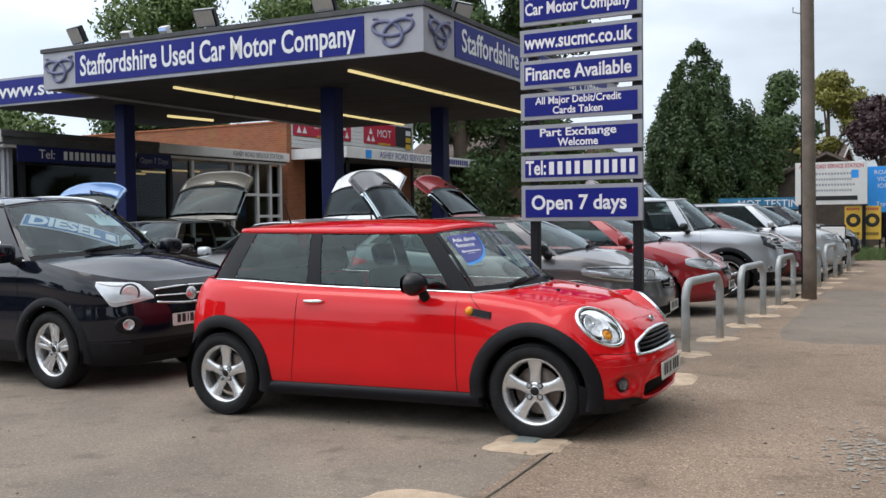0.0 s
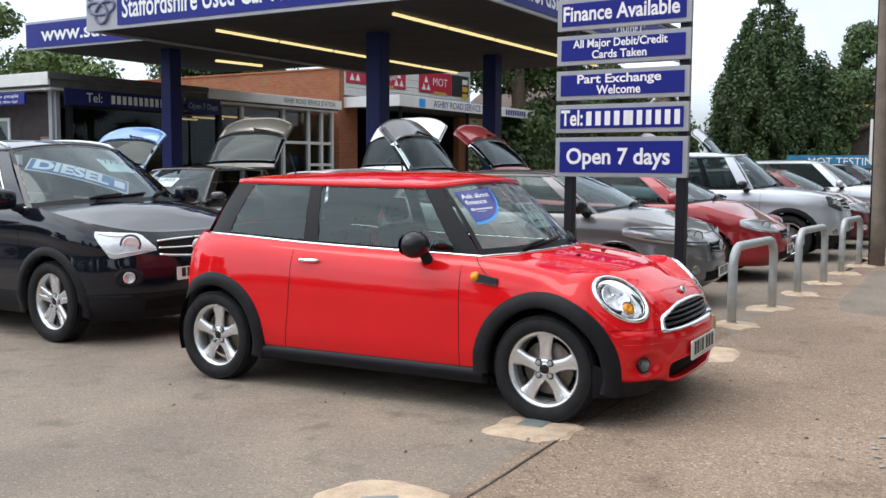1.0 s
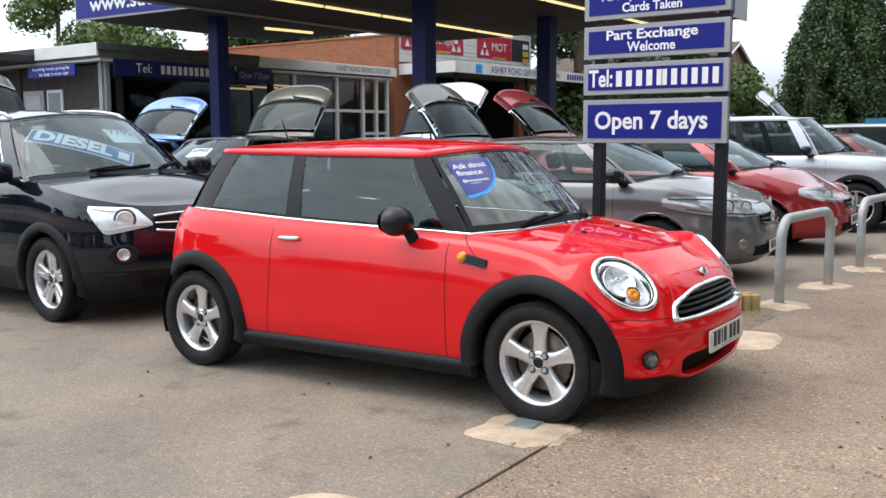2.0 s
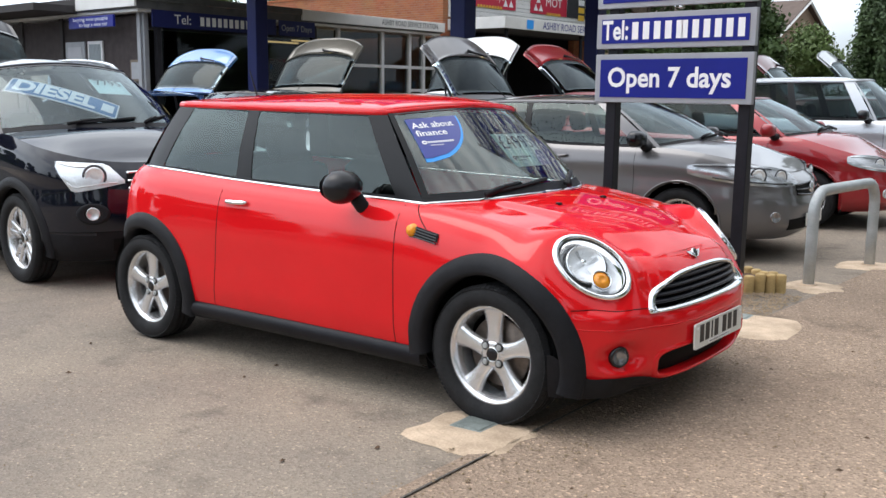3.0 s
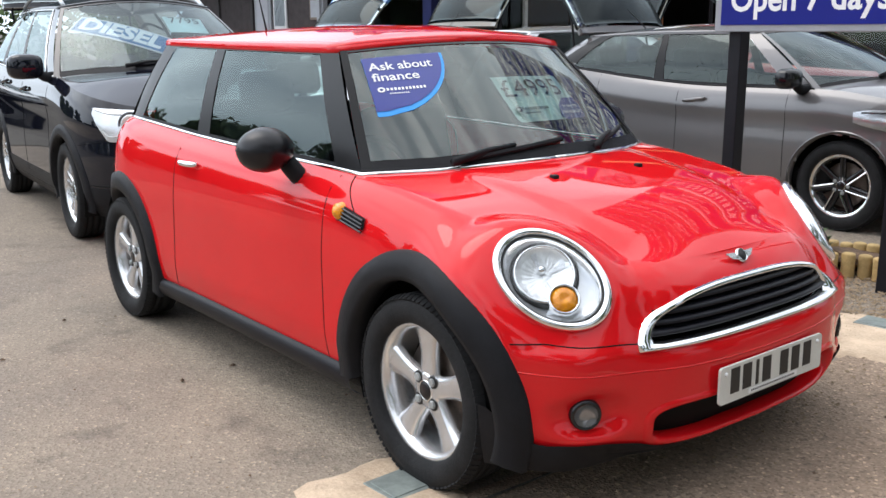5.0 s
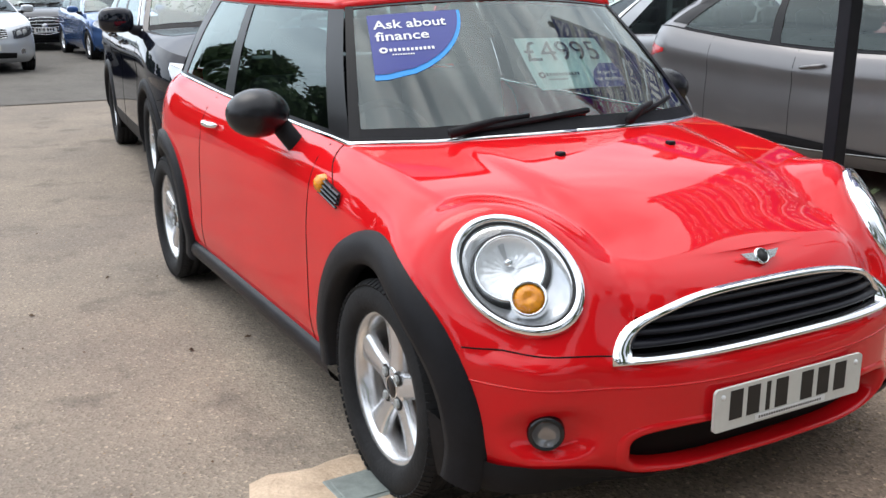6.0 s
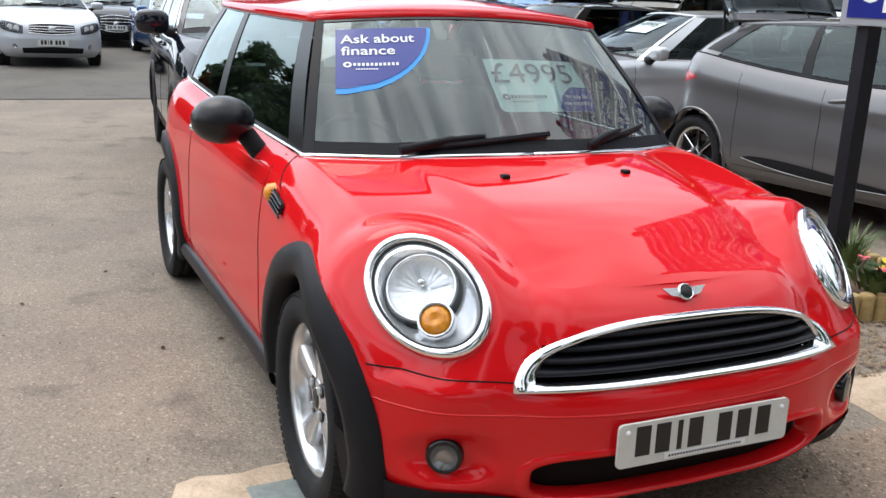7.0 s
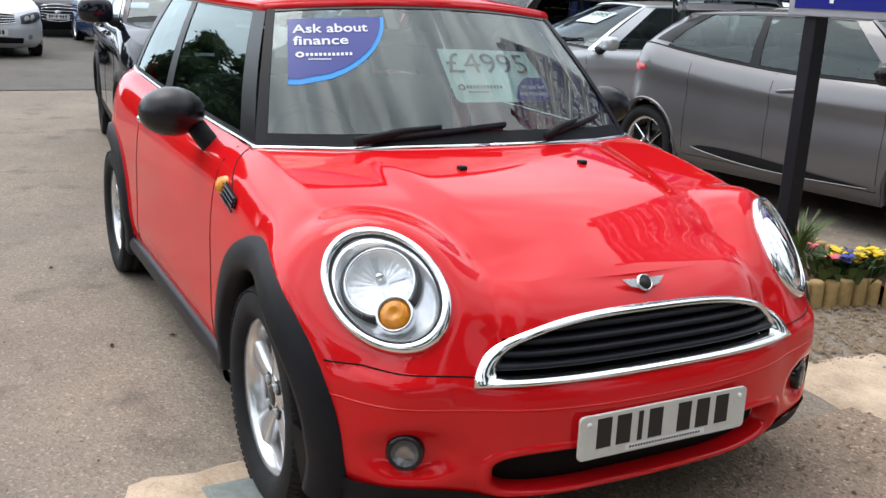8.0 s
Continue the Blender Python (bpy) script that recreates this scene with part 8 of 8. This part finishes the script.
# white gate on a silver car: bright sky reflection put into its colour
sal, sal_sh = common_car("saloon_car", spec(4.80, 1.86, 1.50, 2.74, 0.96, 0.33, 0.72, 0.98, 1.06, 0.95, 0.15, -1.45, -1.95),
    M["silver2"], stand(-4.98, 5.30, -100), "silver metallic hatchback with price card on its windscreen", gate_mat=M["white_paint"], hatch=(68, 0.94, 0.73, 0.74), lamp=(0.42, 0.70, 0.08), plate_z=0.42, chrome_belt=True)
put = on_screen(sal_sh, 0.30, 0.62, 0, 0.010)
pc = drawn("price_card", [(-0.17, 0.17, -0.15), (-0.17, 0.17, 0.12)], put, M["sticker_pale"], sal, "pale price card on the windscreen")
put = on_screen(sal_sh, 0.30, 0.62, 0, 0.014)
laid_text("4995", put, 0.0, 0.04, 0.10, M["ink"], pc, 0.27)
# beige gate stands in for a paler car behind, not this car's paint
dk, dk_sh = common_car("hatchback_car", spec(4.40, 1.78, 1.58, 2.65, 0.90, 0.32, 0.74, 1.03, 1.12, 0.90, 0.15, -1.50, -1.85),
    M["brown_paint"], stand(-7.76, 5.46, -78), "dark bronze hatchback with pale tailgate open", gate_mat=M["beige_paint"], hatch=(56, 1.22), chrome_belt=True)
put = on_screen(dk_sh, 0.05, 0.5, 0, 0.010)
pc = drawn("price_card", [(-0.17, 0.17, -0.15), (-0.17, 0.17, 0.12)], put, M["sticker_pale"], dk, "pale price card on the windscreen")
put = on_screen(dk_sh, 0.05, 0.5, 0, 0.014)
laid_text("6995", put, 0.0, 0.04, 0.10, M["ink"], pc, 0.27)
# gate lighter than the body: mirrored sky is put into its colour
common_car("hatchback_car", spec(4.10, 1.75, 1.56, 2.55, 0.86, 0.31, 0.73, 1.02, 1.11, 0.85, 0.18, -1.45, -1.75),
    M["blue_paint"], stand(-10.45, 5.00, -78), "blue metallic hatchback with tailgate open", gate_mat=M["sky_sheen_blue"], hatch=(52, 1.12), style="many")
common_car("saloon_car", spec(4.80, 1.86, 1.52, 2.80, 0.84, 0.33, 0.82, 1.04, 1.10, 0.82, 0.10, -1.20, -1.80, nf=3.4),
    M["silver_paint"], stand(-17.6, -0.80, 3), "pale silver saloon facing the forecourt", lamp=(0.50, 0.71, 0.095), lamp_round=0.20, lamp_back=0.36, lamp_mat="lamp_dark", bowls=(0.25, 0.50), grille=(0.40, 0.71, 0.095), slats=4, chrome_grille=True, style="many", plate_z=0.47)
common_car("saloon_car", spec(4.80, 1.86, 1.50, 2.80, 0.90, 0.33, 0.82, 1.02, 1.08, 0.85, 0.10, -1.30, -1.85, nf=3.2),
    M["black_paint"], stand(-24.0, 0.98, 2), "black saloon behind the pale saloon", lamp=(0.54, 0.72, 0.075), chrome_grille=True, grille=(0.38, 0.60, 0.20), slats=5, plate_z=0.50)
common_car("hatchback_car", spec(4.10, 1.75, 1.46, 2.55, 0.86, 0.31, 0.70, 0.97, 1.05, 0.85, 0.18, -1.45, -1.75),
    M["blue_paint"], stand(-19.7, 2.25, 4), "blue hatchback standing far back on the forecourt", style="many")


# ---- trees and hedges ----
def leaf_cloud(blobs, count, size, rng, flat=1.0):
    """Verts and faces of many small leaf clumps spread through soft blobs of (centre, radii)."""
    w = np.array([b[1][0] * b[1][1] * b[1][2] for b in blobs]) ** 0.7
    w /= w.sum()
    which = rng.choice(len(blobs), count, p=w)
    c = np.array([b[0] for b in blobs])[which]
    r = np.array([b[1] for b in blobs])[which]
    d = rng.normal(size=(count, 3))
    d /= np.linalg.norm(d, axis=1)[:, None]
    rad = rng.uniform(0.35, 1.0, count)[:, None] ** 0.5 * (1 + 0.16 * rng.normal(size=(count, 1)))
    p = c + d * r * rad
    nrm = d + rng.normal(size=(count, 3)) * 0.7
    nrm /= np.linalg.norm(nrm, axis=1)[:, None]
    a = np.cross(nrm, rng.normal(size=(count, 3)))
    a /= np.linalg.norm(a, axis=1)[:, None]
    b = np.cross(nrm, a)
    s = size * rng.uniform(0.5, 1.4, (count, 1))
    quad = np.stack([p - a * s, p + b * s * 0.55, p + a * s, p - b * s * 0.55], 1).reshape(-1, 3)
    fs = np.arange(count * 4).reshape(-1, 4)
    return quad, fs


def leaf_mesh(name, blobs, count, size, seed, material, parent, label=""):
    v, f = leaf_cloud(blobs, count, size, np.random.default_rng(seed))
    me = bpy.data.meshes.new(name)
    me.from_pydata(v.tolist(), [], f.tolist())
    me.materials.append(material)
    ob = new(name, me)
    ob.parent = parent
    if label:
        ob["label"] = label
    return ob


def broad_tree(x, y, h, r, material, seed, label, count=9000, size=0.17, low=0.3):
    rng = random.Random(seed)
    t = thing("tree", Matrix.Translation((x, y, G(x, y))), label, "tree")
    v, f = tube([(0, 0, -0.1), (0.05, 0.03, h * 0.25), (-0.05, 0.05, h * 0.55), (0, 0, h * 0.85)], [h * 0.028, h * 0.022, h * 0.015, h * 0.005], 10)
    mesh_ob("trunk", v, f, M["bark"], t, smooth=True)
    blobs = []
    for k in range(16):
        a, q = rng.uniform(0, 6.28), rng.uniform(0.1, 0.95)
        zz = h * (low + (0.93 - low) * rng.random())
        env = math.sin(math.pi * min(max((zz / h - low + 0.12) / (1.06 - low), 0.02), 0.98)) ** 0.6
        c = (r * env * q * 0.75 * math.cos(a), r * env * q * 0.75 * math.sin(a), zz)
        s = rng.uniform(0.24, 0.42) * r
        blobs.append((c, (s, s, s * 0.75)))
        if k < 9:
            v, f = tube([(0, 0, zz * 0.6), (c[0] * 0.5, c[1] * 0.5, zz * 0.85), c], [h * 0.010, h * 0.006, h * 0.002], 6)
            mesh_ob("limb", v, f, M["bark"], t)
    leaf_mesh("crown", blobs, int(count * 2.4), size * 0.62, seed, material, t, "")
    return t


def conifer(x, y, h, r, seed, label, count=60000):
    rng = random.Random(seed)
    t = thing("conifer", Matrix.Translation((x, y, G(x, y))), label, "tree")
    v, f = tube([(0, 0, -0.1), (0, 0, h * 0.5), (0, 0, h * 0.97)], [0.22, 0.14, 0.02], 10)
    mesh_ob("trunk", v, f, M["bark"], t, smooth=True)
    blobs = []
    for k in range(330):             # drooping sprays, in tiers that narrow to the tip
        q = rng.random() ** 0.85
        zz = h * (0.03 + 0.94 * q)
        rr = r * min(1.0, max(0.02, 1.02 - q) * 2.1) ** 0.70 * (1.0 if q > 0.10 else 0.9)
        a = rng.uniform(0, 6.28)
        d = rr * rng.uniform(0.45, 0.96) ** 0.7 * (1 + 0.10 * math.sin(3 * a + seed) + 0.06 * math.sin(zz * 5 + a))
        s = max(0.10, rr * rng.uniform(0.11, 0.20))
        blobs.append(((d * math.cos(a), d * math.sin(a), zz - 0.10 * d), (s, s, s * rng.uniform(1.5, 2.4))))
    blobs.append(((0, 0, h * 0.5), (r * 0.5, r * 0.5, h * 0.36)))
    blobs.append(((0, 0, h * 0.96), (0.14, 0.14, 0.42)))
    leaf_mesh("crown", blobs, count, 0.075, seed, M["needle"], t, "dense dark green sprays")
    return t


conifer(-4.72, 34, 8.8, 2.20, 1, "tall dense dark green conifer", 95000)
broad_tree(-2.7, 36, 7.0, 2.0, M["leaf"], 2, "round dark green bush tree beside the conifer", 7000, 0.13, 0.05)
broad_tree(-13.9, 30, 14.0, 3.7, M["leaf"], 3, "tall dark green tree behind the canopy", 15000, 0.20, 0.12)
broad_tree(-10.9, 33, 13.5, 2.9, M["leaf"], 24, "tall dark green tree beside the canopy", 13000, 0.19, 0.12)
broad_tree(-16.5, 41, 10.0, 3.6, M["leaf"], 22, "dark green tree behind the workshop", 9000, 0.2, 0.10)
broad_tree(-32, 33, 14.6, 5.2, M["leaf2"], 5, "tall light green tree behind the buildings", 18000, 0.20, 0.35)
broad_tree(-25.5, 37, 15.0, 5.0, M["leaf2"], 6, "tall light green tree behind the buildings", 18000, 0.20, 0.35)
broad_tree(-36, 25, 7.6, 4.0, M["leaf2"], 7, "spreading green tree behind the office", 9000, 0.22, 0.15)
broad_tree(-25, 25, 9.5, 3.6, M["leaf"], 23, "dark green tree behind the office", 9000, 0.2, 0.1)
broad_tree(-31, 18, 7.7, 3.4, M["leaf2"], 8, "green tree behind the office", 8000, 0.2, 0.1)
broad_tree(-40, 14, 8.0, 4.0, M["leaf"], 9, "green tree far behind the forecourt", 8000, 0.22, 0.1)
broad_tree(-3.6, 52, 10.2, 2.8, M["leaf"], 10, "green tree beyond the sheds", 6000, 0.2, 0.1)
broad_tree(-1.2, 56, 10.2, 2.8, M["gold"], 11, "golden-leaved tree beyond the sheds", 6000, 0.2, 0.1)
broad_tree(2.0, 48, 8.8, 2.8, M["plum"], 12, "dark purple-leaved tree beside the road", 8000, 0.17, 0.05)
broad_tree(-9.9, 38, 4.3, 2.6, M["leaf2"], 13, "light green shrub tree before a house", 7000, 0.16, 0.05)
broad_tree(-6.6, 42, 8.0, 2.6, M["leaf"], 14, "green tree beside the conifer", 7000, 0.18, 0.05)
# at the far side of the forecourt, mirrored in the car's side windows
for k, (x, y, h, r) in enumerate(((-26, -9.5, 5.2, 2.8), (-30, -14, 6.6, 3.4), (-34, -9.0, 6.0, 3.2), (-24, -17, 6.0, 3.2), (-36, -19, 7.4, 4.0), (-28, -24, 7.6, 3.8))):
    broad_tree(x, y, h, r, M["leaf"], 60 + k, "green tree at the far side of the forecourt", 6000, 0.26, 0.06)
# across the road, unseen behind the way of the camera; mirrored in chrome, made tall to block sky light
for k, (x, y, h, r) in enumerate(((-16, -34, 8.5, 3.4), (-8.5, -38, 9, 3.8), (-1, -36, 7.5, 3.2), (6, -36, 8, 3.6), (13, -25, 10, 4.0), (12.5, -16, 12, 4.6), (12, -7.5, 13, 4.9), (12, 1.5, 13, 4.9), (12, 10.5, 13, 4.8), (12.5, 20, 12, 4.6), (13, 31, 10, 4))):
    broad_tree(x, y, h, r, M["leaf"], 30 + k, "unseen green tree across the road", 3000 if y < -20 else 7000, 0.34, 0.06)


def hedge(x0, x1, y0, y1, h, seed, label):
    t = thing("hedge", Matrix.Identity(4), label, "hedge")
    rng = random.Random(seed)
    blobs = []
    n = int(max(x1 - x0, y1 - y0) / 0.7)
    for k in range(n):
        q = k / n
        for z in (0.3, 0.75):
            blobs.append(((x0 + (x1 - x0) * q + rng.uniform(-0.2, 0.2), y0 + (y1 - y0) * q + rng.uniform(-0.2, 0.2), h * z), (0.6, 0.6, h * 0.3)))
    leaf_mesh("foliage", blobs, n * 230, 0.13, seed, M["leaf"], t)
    v, f = tube([(x0, y0, 0), (x0, y0, h * 0.6)], 0.05, 6)
    mesh_ob("stem", v, f, M["bark"], t)


hedge(4.0, 4.2, 27, 48, 1.6, 1, "rough green hedge along the road")
hedge(-22, 12, -24, -24.5, 1.8, 2, "long green hedge across the road")
hedge(-6.5, 1.5, 39, 40, 2.2, 3, "green hedge behind the sheds")
hedge(-19, -13, 35, 32, 3.6, 5, "dark green hedge behind the workshop")
hedge(-34, -26, 4, 12, 2.4, 4, "green hedge behind the far cars")

rng = np.random.default_rng(12)
gv, gf = [], []
for _ in range(1800):
    x, y = rng.uniform(1.9, 3.4), rng.uniform(22.5, 27.5)
    a, hgt = rng.uniform(0, 6.28), rng.uniform(0.08, 0.35)
    b = len(gv)
    gv += [(x - 0.02 * math.cos(a), y - 0.02 * math.sin(a), 0.05), (x + 0.02 * math.cos(a), y + 0.02 * math.sin(a), 0.05), (x + 0.06 * math.sin(a), y + 0.05, 0.05 + hgt)]
    gf.append((b, b + 1, b + 2))
tagged(mesh_ob("verge_grass", gv, gf, M["grass"]), "tufts of green verge grass at the far end of the footway", "grass", kind="stuff")


# ---- far boards, sheds and houses ----
def far_boards():
    b = thing("service_board", Matrix.Translation((1.0, 26.8, 0.05)), "white service station board on posts", "sign")
    for x in (-0.95, 1.0):
        bp("post", box_bm(x - 0.04, x + 0.04, 0.04, 0.12, 0, 2.95), M["post"], b)
    f = bp("board", box_bm(-1.09, 1.09, 0, 0.04, 1.62, 3.0, 0.01), M["cream"], b, "white board face")
    lettering("ASHBY ROAD SERVICE STATION", Matrix.Translation((0, -0.004, 2.86)) @ UP_S, 0.13, M["poster_red"], f, 1.95, bold=0.003)
    for k in range(4):
        bars(14, Matrix.Translation((0.1, -0.004, 2.62 - 0.18 * k)) @ UP_S, 1.3 - 0.2 * (k % 2), 0.07, M["sign_grey"], f)
    bp("board_strip", box_bm(-0.7, 0.8, -0.012, 0.0, 1.76, 1.90), M["ink"], f)
    slab(rounded(0.22, 0.26, 0.03), 0.006, Matrix.Translation((0.72, -0.001, 2.60)) @ UP_S, "shield_mark", M["sticker_cyan"], f)
    c = thing("blue_board", Matrix.Translation((2.62, 27.6, 0.05)), "blue tyre service board", "sign")
    f = bp("board", box_bm(-0.55, 0.5, 0, 0.04, 1.35, 2.85, 0.01), M["sticker_cyan"], c)
    for k, t in enumerate(("ROAD", "VICE", "ION")):
        lettering(t, Matrix.Translation((-0.08, -0.004, 2.65 - 0.22 * k)) @ UP_S, 0.14, M["letter"], f)
    lettering("Types", Matrix.Translation((-0.08, -0.004, 1.62)) @ UP_S, 0.13, M["letter"], f)
    bp("post", box_bm(-0.04, 0.04, 0.04, 0.12, 0, 2.8), M["post"], c)
    d = thing("yellow_board", Matrix.Translation((1.95, 26.95, 0.05)), "two yellow boards with dark wheels on them", "sign")
    for x in (-0.28, 0.28):
        f = bp("board", box_bm(x - 0.26, x + 0.26, 0, 0.03, 0.48, 1.56, 0.01), M["poster_yellow"], d)
        v, fc = lathe([(0.10, 0.0), (0.12, 0.008), (0.20, 0.008), (0.22, 0.0)], 28, "z")
        mm = Matrix.Translation((x, -0.002, 1.10)) @ UP_S
        mesh_ob("wheel_picture", [mm @ Vector(p) for p in v], fc, M["ink"], f)
        bars(6, Matrix.Translation((x, -0.004, 1.46)) @ UP_S, 0.40, 0.08, M["poster_red"], f)
        bars(8, Matrix.Translation((x, -0.004, 0.66)) @ UP_S, 0.40, 0.10, M["ink"], f)
    for x in (-0.5, 0.0, 0.5):
        bp("post", box_bm(x - 0.03, x + 0.03, 0.03, 0.09, 0, 1.6), M["post"], d)
    e = thing("pavement_board", Matrix.Translation((1.62, 18.6, G(2, 2) + 0.01)), "white pavement board with black letters", "sign")
    f = bp("board", box_bm(-0.28, 0.28, -0.02, 0.02, 0.10, 1.02, 0.02, m=Matrix.Rotation(radians(-8), 4, "X")), M["cream"], e)
    tilt = Matrix.Rotation(radians(-8), 4, "X")
    for k, t in enumerate(("Business", "Open")):
        lettering(t, tilt @ Matrix.Translation((0, -0.026, 0.78 - 0.26 * k)) @ UP_S, 0.10, M["ink"], f, 0.42 if k == 0 else 0.26)
    bp("frame", box_bm(-0.30, 0.30, 0.37, 0.41, 0.0, 1.0, 0.02, m=Matrix.Rotation(radians(12), 4, "X")), M["post"], e)
    n = thing("banner", Matrix.Translation((-1.55, 31.8, 0)), "cyan and black testing banner on the shed", "banner")
    f = bp("cloth", box_bm(-1.9, 1.5, 0, 0.02, 1.25, 2.0), M["banner_teal"], n)
    bp("cloth_strip", box_bm(-1.9, 1.5, -0.006, 0, 1.25, 1.55), M["poster_dark"], f)
    lettering("MOT TESTING", Matrix.Translation((0.1, -0.008, 1.76)) @ UP_S, 0.28, M["letter"], f, 2.5)
    bars(14, Matrix.Translation((0.2, -0.008, 1.40)) @ UP_S, 2.2, 0.12, M["letter"], f)
    for x in (-1.85, 1.45):
        bp("post", box_bm(x - 0.04, x + 0.04, 0.03, 0.10, 0, 2.05), M["post"], n)


far_boards()


def gabled(name, x, y, w, d, eave, ridge, wall, roof, label, along="y", boards=False):
    h = thing(name, Matrix.Translation((x, y, 0)), label, "house")
    vs = [(-w / 2, 0, 0), (w / 2, 0, 0), (w / 2, 0, eave), (0, 0, ridge), (-w / 2, 0, eave)]
    vs += [(a, d, c) for a, b, c in vs]
    fs = [(0, 1, 2, 3, 4), (9, 8, 7, 6, 5), (0, 5, 6, 1), (1, 6, 7, 2), (4, 9, 5, 0)]
    mesh_ob("wall", vs, fs, wall, h)
    for sgn in (1, -1):
        o = 0.3
        sl = (ridge - eave) / (w / 2)
        a = [(0, -o, ridge + 0.05), (sgn * (w / 2 + o), -o, eave - sl * o + 0.05), (sgn * (w / 2 + o), d + o, eave - sl * o + 0.05), (0, d + o, ridge + 0.05)]
        vs = a + [(p[0], p[1], p[2] + 0.10) for p in a]
        mesh_ob("roof", vs, [(0, 1, 2, 3), (7, 6, 5, 4), (0, 4, 5, 1), (1, 5, 6, 2), (2, 6, 7, 3), (3, 7, 4, 0)], roof, h, "tiled roof slope")
        v, f = tube([(0, -o - 0.01, ridge + 0.02), (sgn * (w / 2 + o), -o - 0.01, eave - sl * o + 0.02)], 0.07, 4)
        mesh_ob("barge_board", v, f, M["cream"] if not boards else M["shed"], h)
    if boards:
        z = 0.05
        while z < ridge - 0.1:
            half = w / 2 if z < eave else w / 2 * (ridge - z) / (ridge - eave)
            part("board", box_bm(-half, half, -0.03, -0.005, z, z + 0.15, 0.004), wall, h)
            z += 0.16
    else:
        for px, pz in ((-w / 4, 1.0), (w / 5, 1.0)):
            fr = part("window", box_bm(px - 0.6, px + 0.6, -0.05, 0.0, pz, pz + 1.2, 0.01), M["frame_white"], h)
            part("pane", box_bm(px - 0.52, px - 0.03, -0.06, -0.05, pz + 0.08, pz + 1.12), M["gloss_black"], fr)
            part("pane", box_bm(px + 0.03, px + 0.52, -0.06, -0.05, pz + 0.08, pz + 1.12), M["gloss_black"], fr)
    return h


gabled("shed", 0.2, 36, 3.9, 5, 2.9, 3.8, M["shed"], M["tiles"], "dark weatherboarded shed with a low gable", boards=True)
hs = gabled("house", -12.1, 46.5, 7.2, 11, 4.45, 6.25, M["tan_brick"], M["tiles"], "tan brick house with brown tiled roof and white barge boards")
hs.matrix_world = Matrix.Translation((-13.0, 46.6, 0)) @ Matrix.Rotation(radians(88), 4, "Z")
hs2 = gabled("house", 2, 60, 7, 7, 3.4, 5.6, M["brick"], M["tiles"], "brown-roofed house beyond the shed")
hs2.matrix_world = Matrix.Translation((-0.6, 60, 0)) @ Matrix.Rotation(radians(80), 4, "Z")
hs3 = gabled("house", 0, -34, 10, 9, 4.8, 7.4, M["brick"], M["tiles"], "brick house across the road")
hs3.matrix_world = Matrix.Translation((2, -42, 0)) @ Matrix.Rotation(radians(180), 4, "Z")


def far_lamp():
    l = thing("street_lamp", Matrix.Translation((3.0, 30.0, 0)), "dark floodlight on a tall post", "lamp")
    v, f = tube([(0, 0, 0), (0, 0, 5.2)], 0.06, 8)
    mesh_ob("pole", v, f, M["post"], l)
    bp("lamp_head", box_bm(-0.35, 0.35, -0.2, 0.2, 5.15, 5.4, 0.04), M["post"], l)


far_lamp()
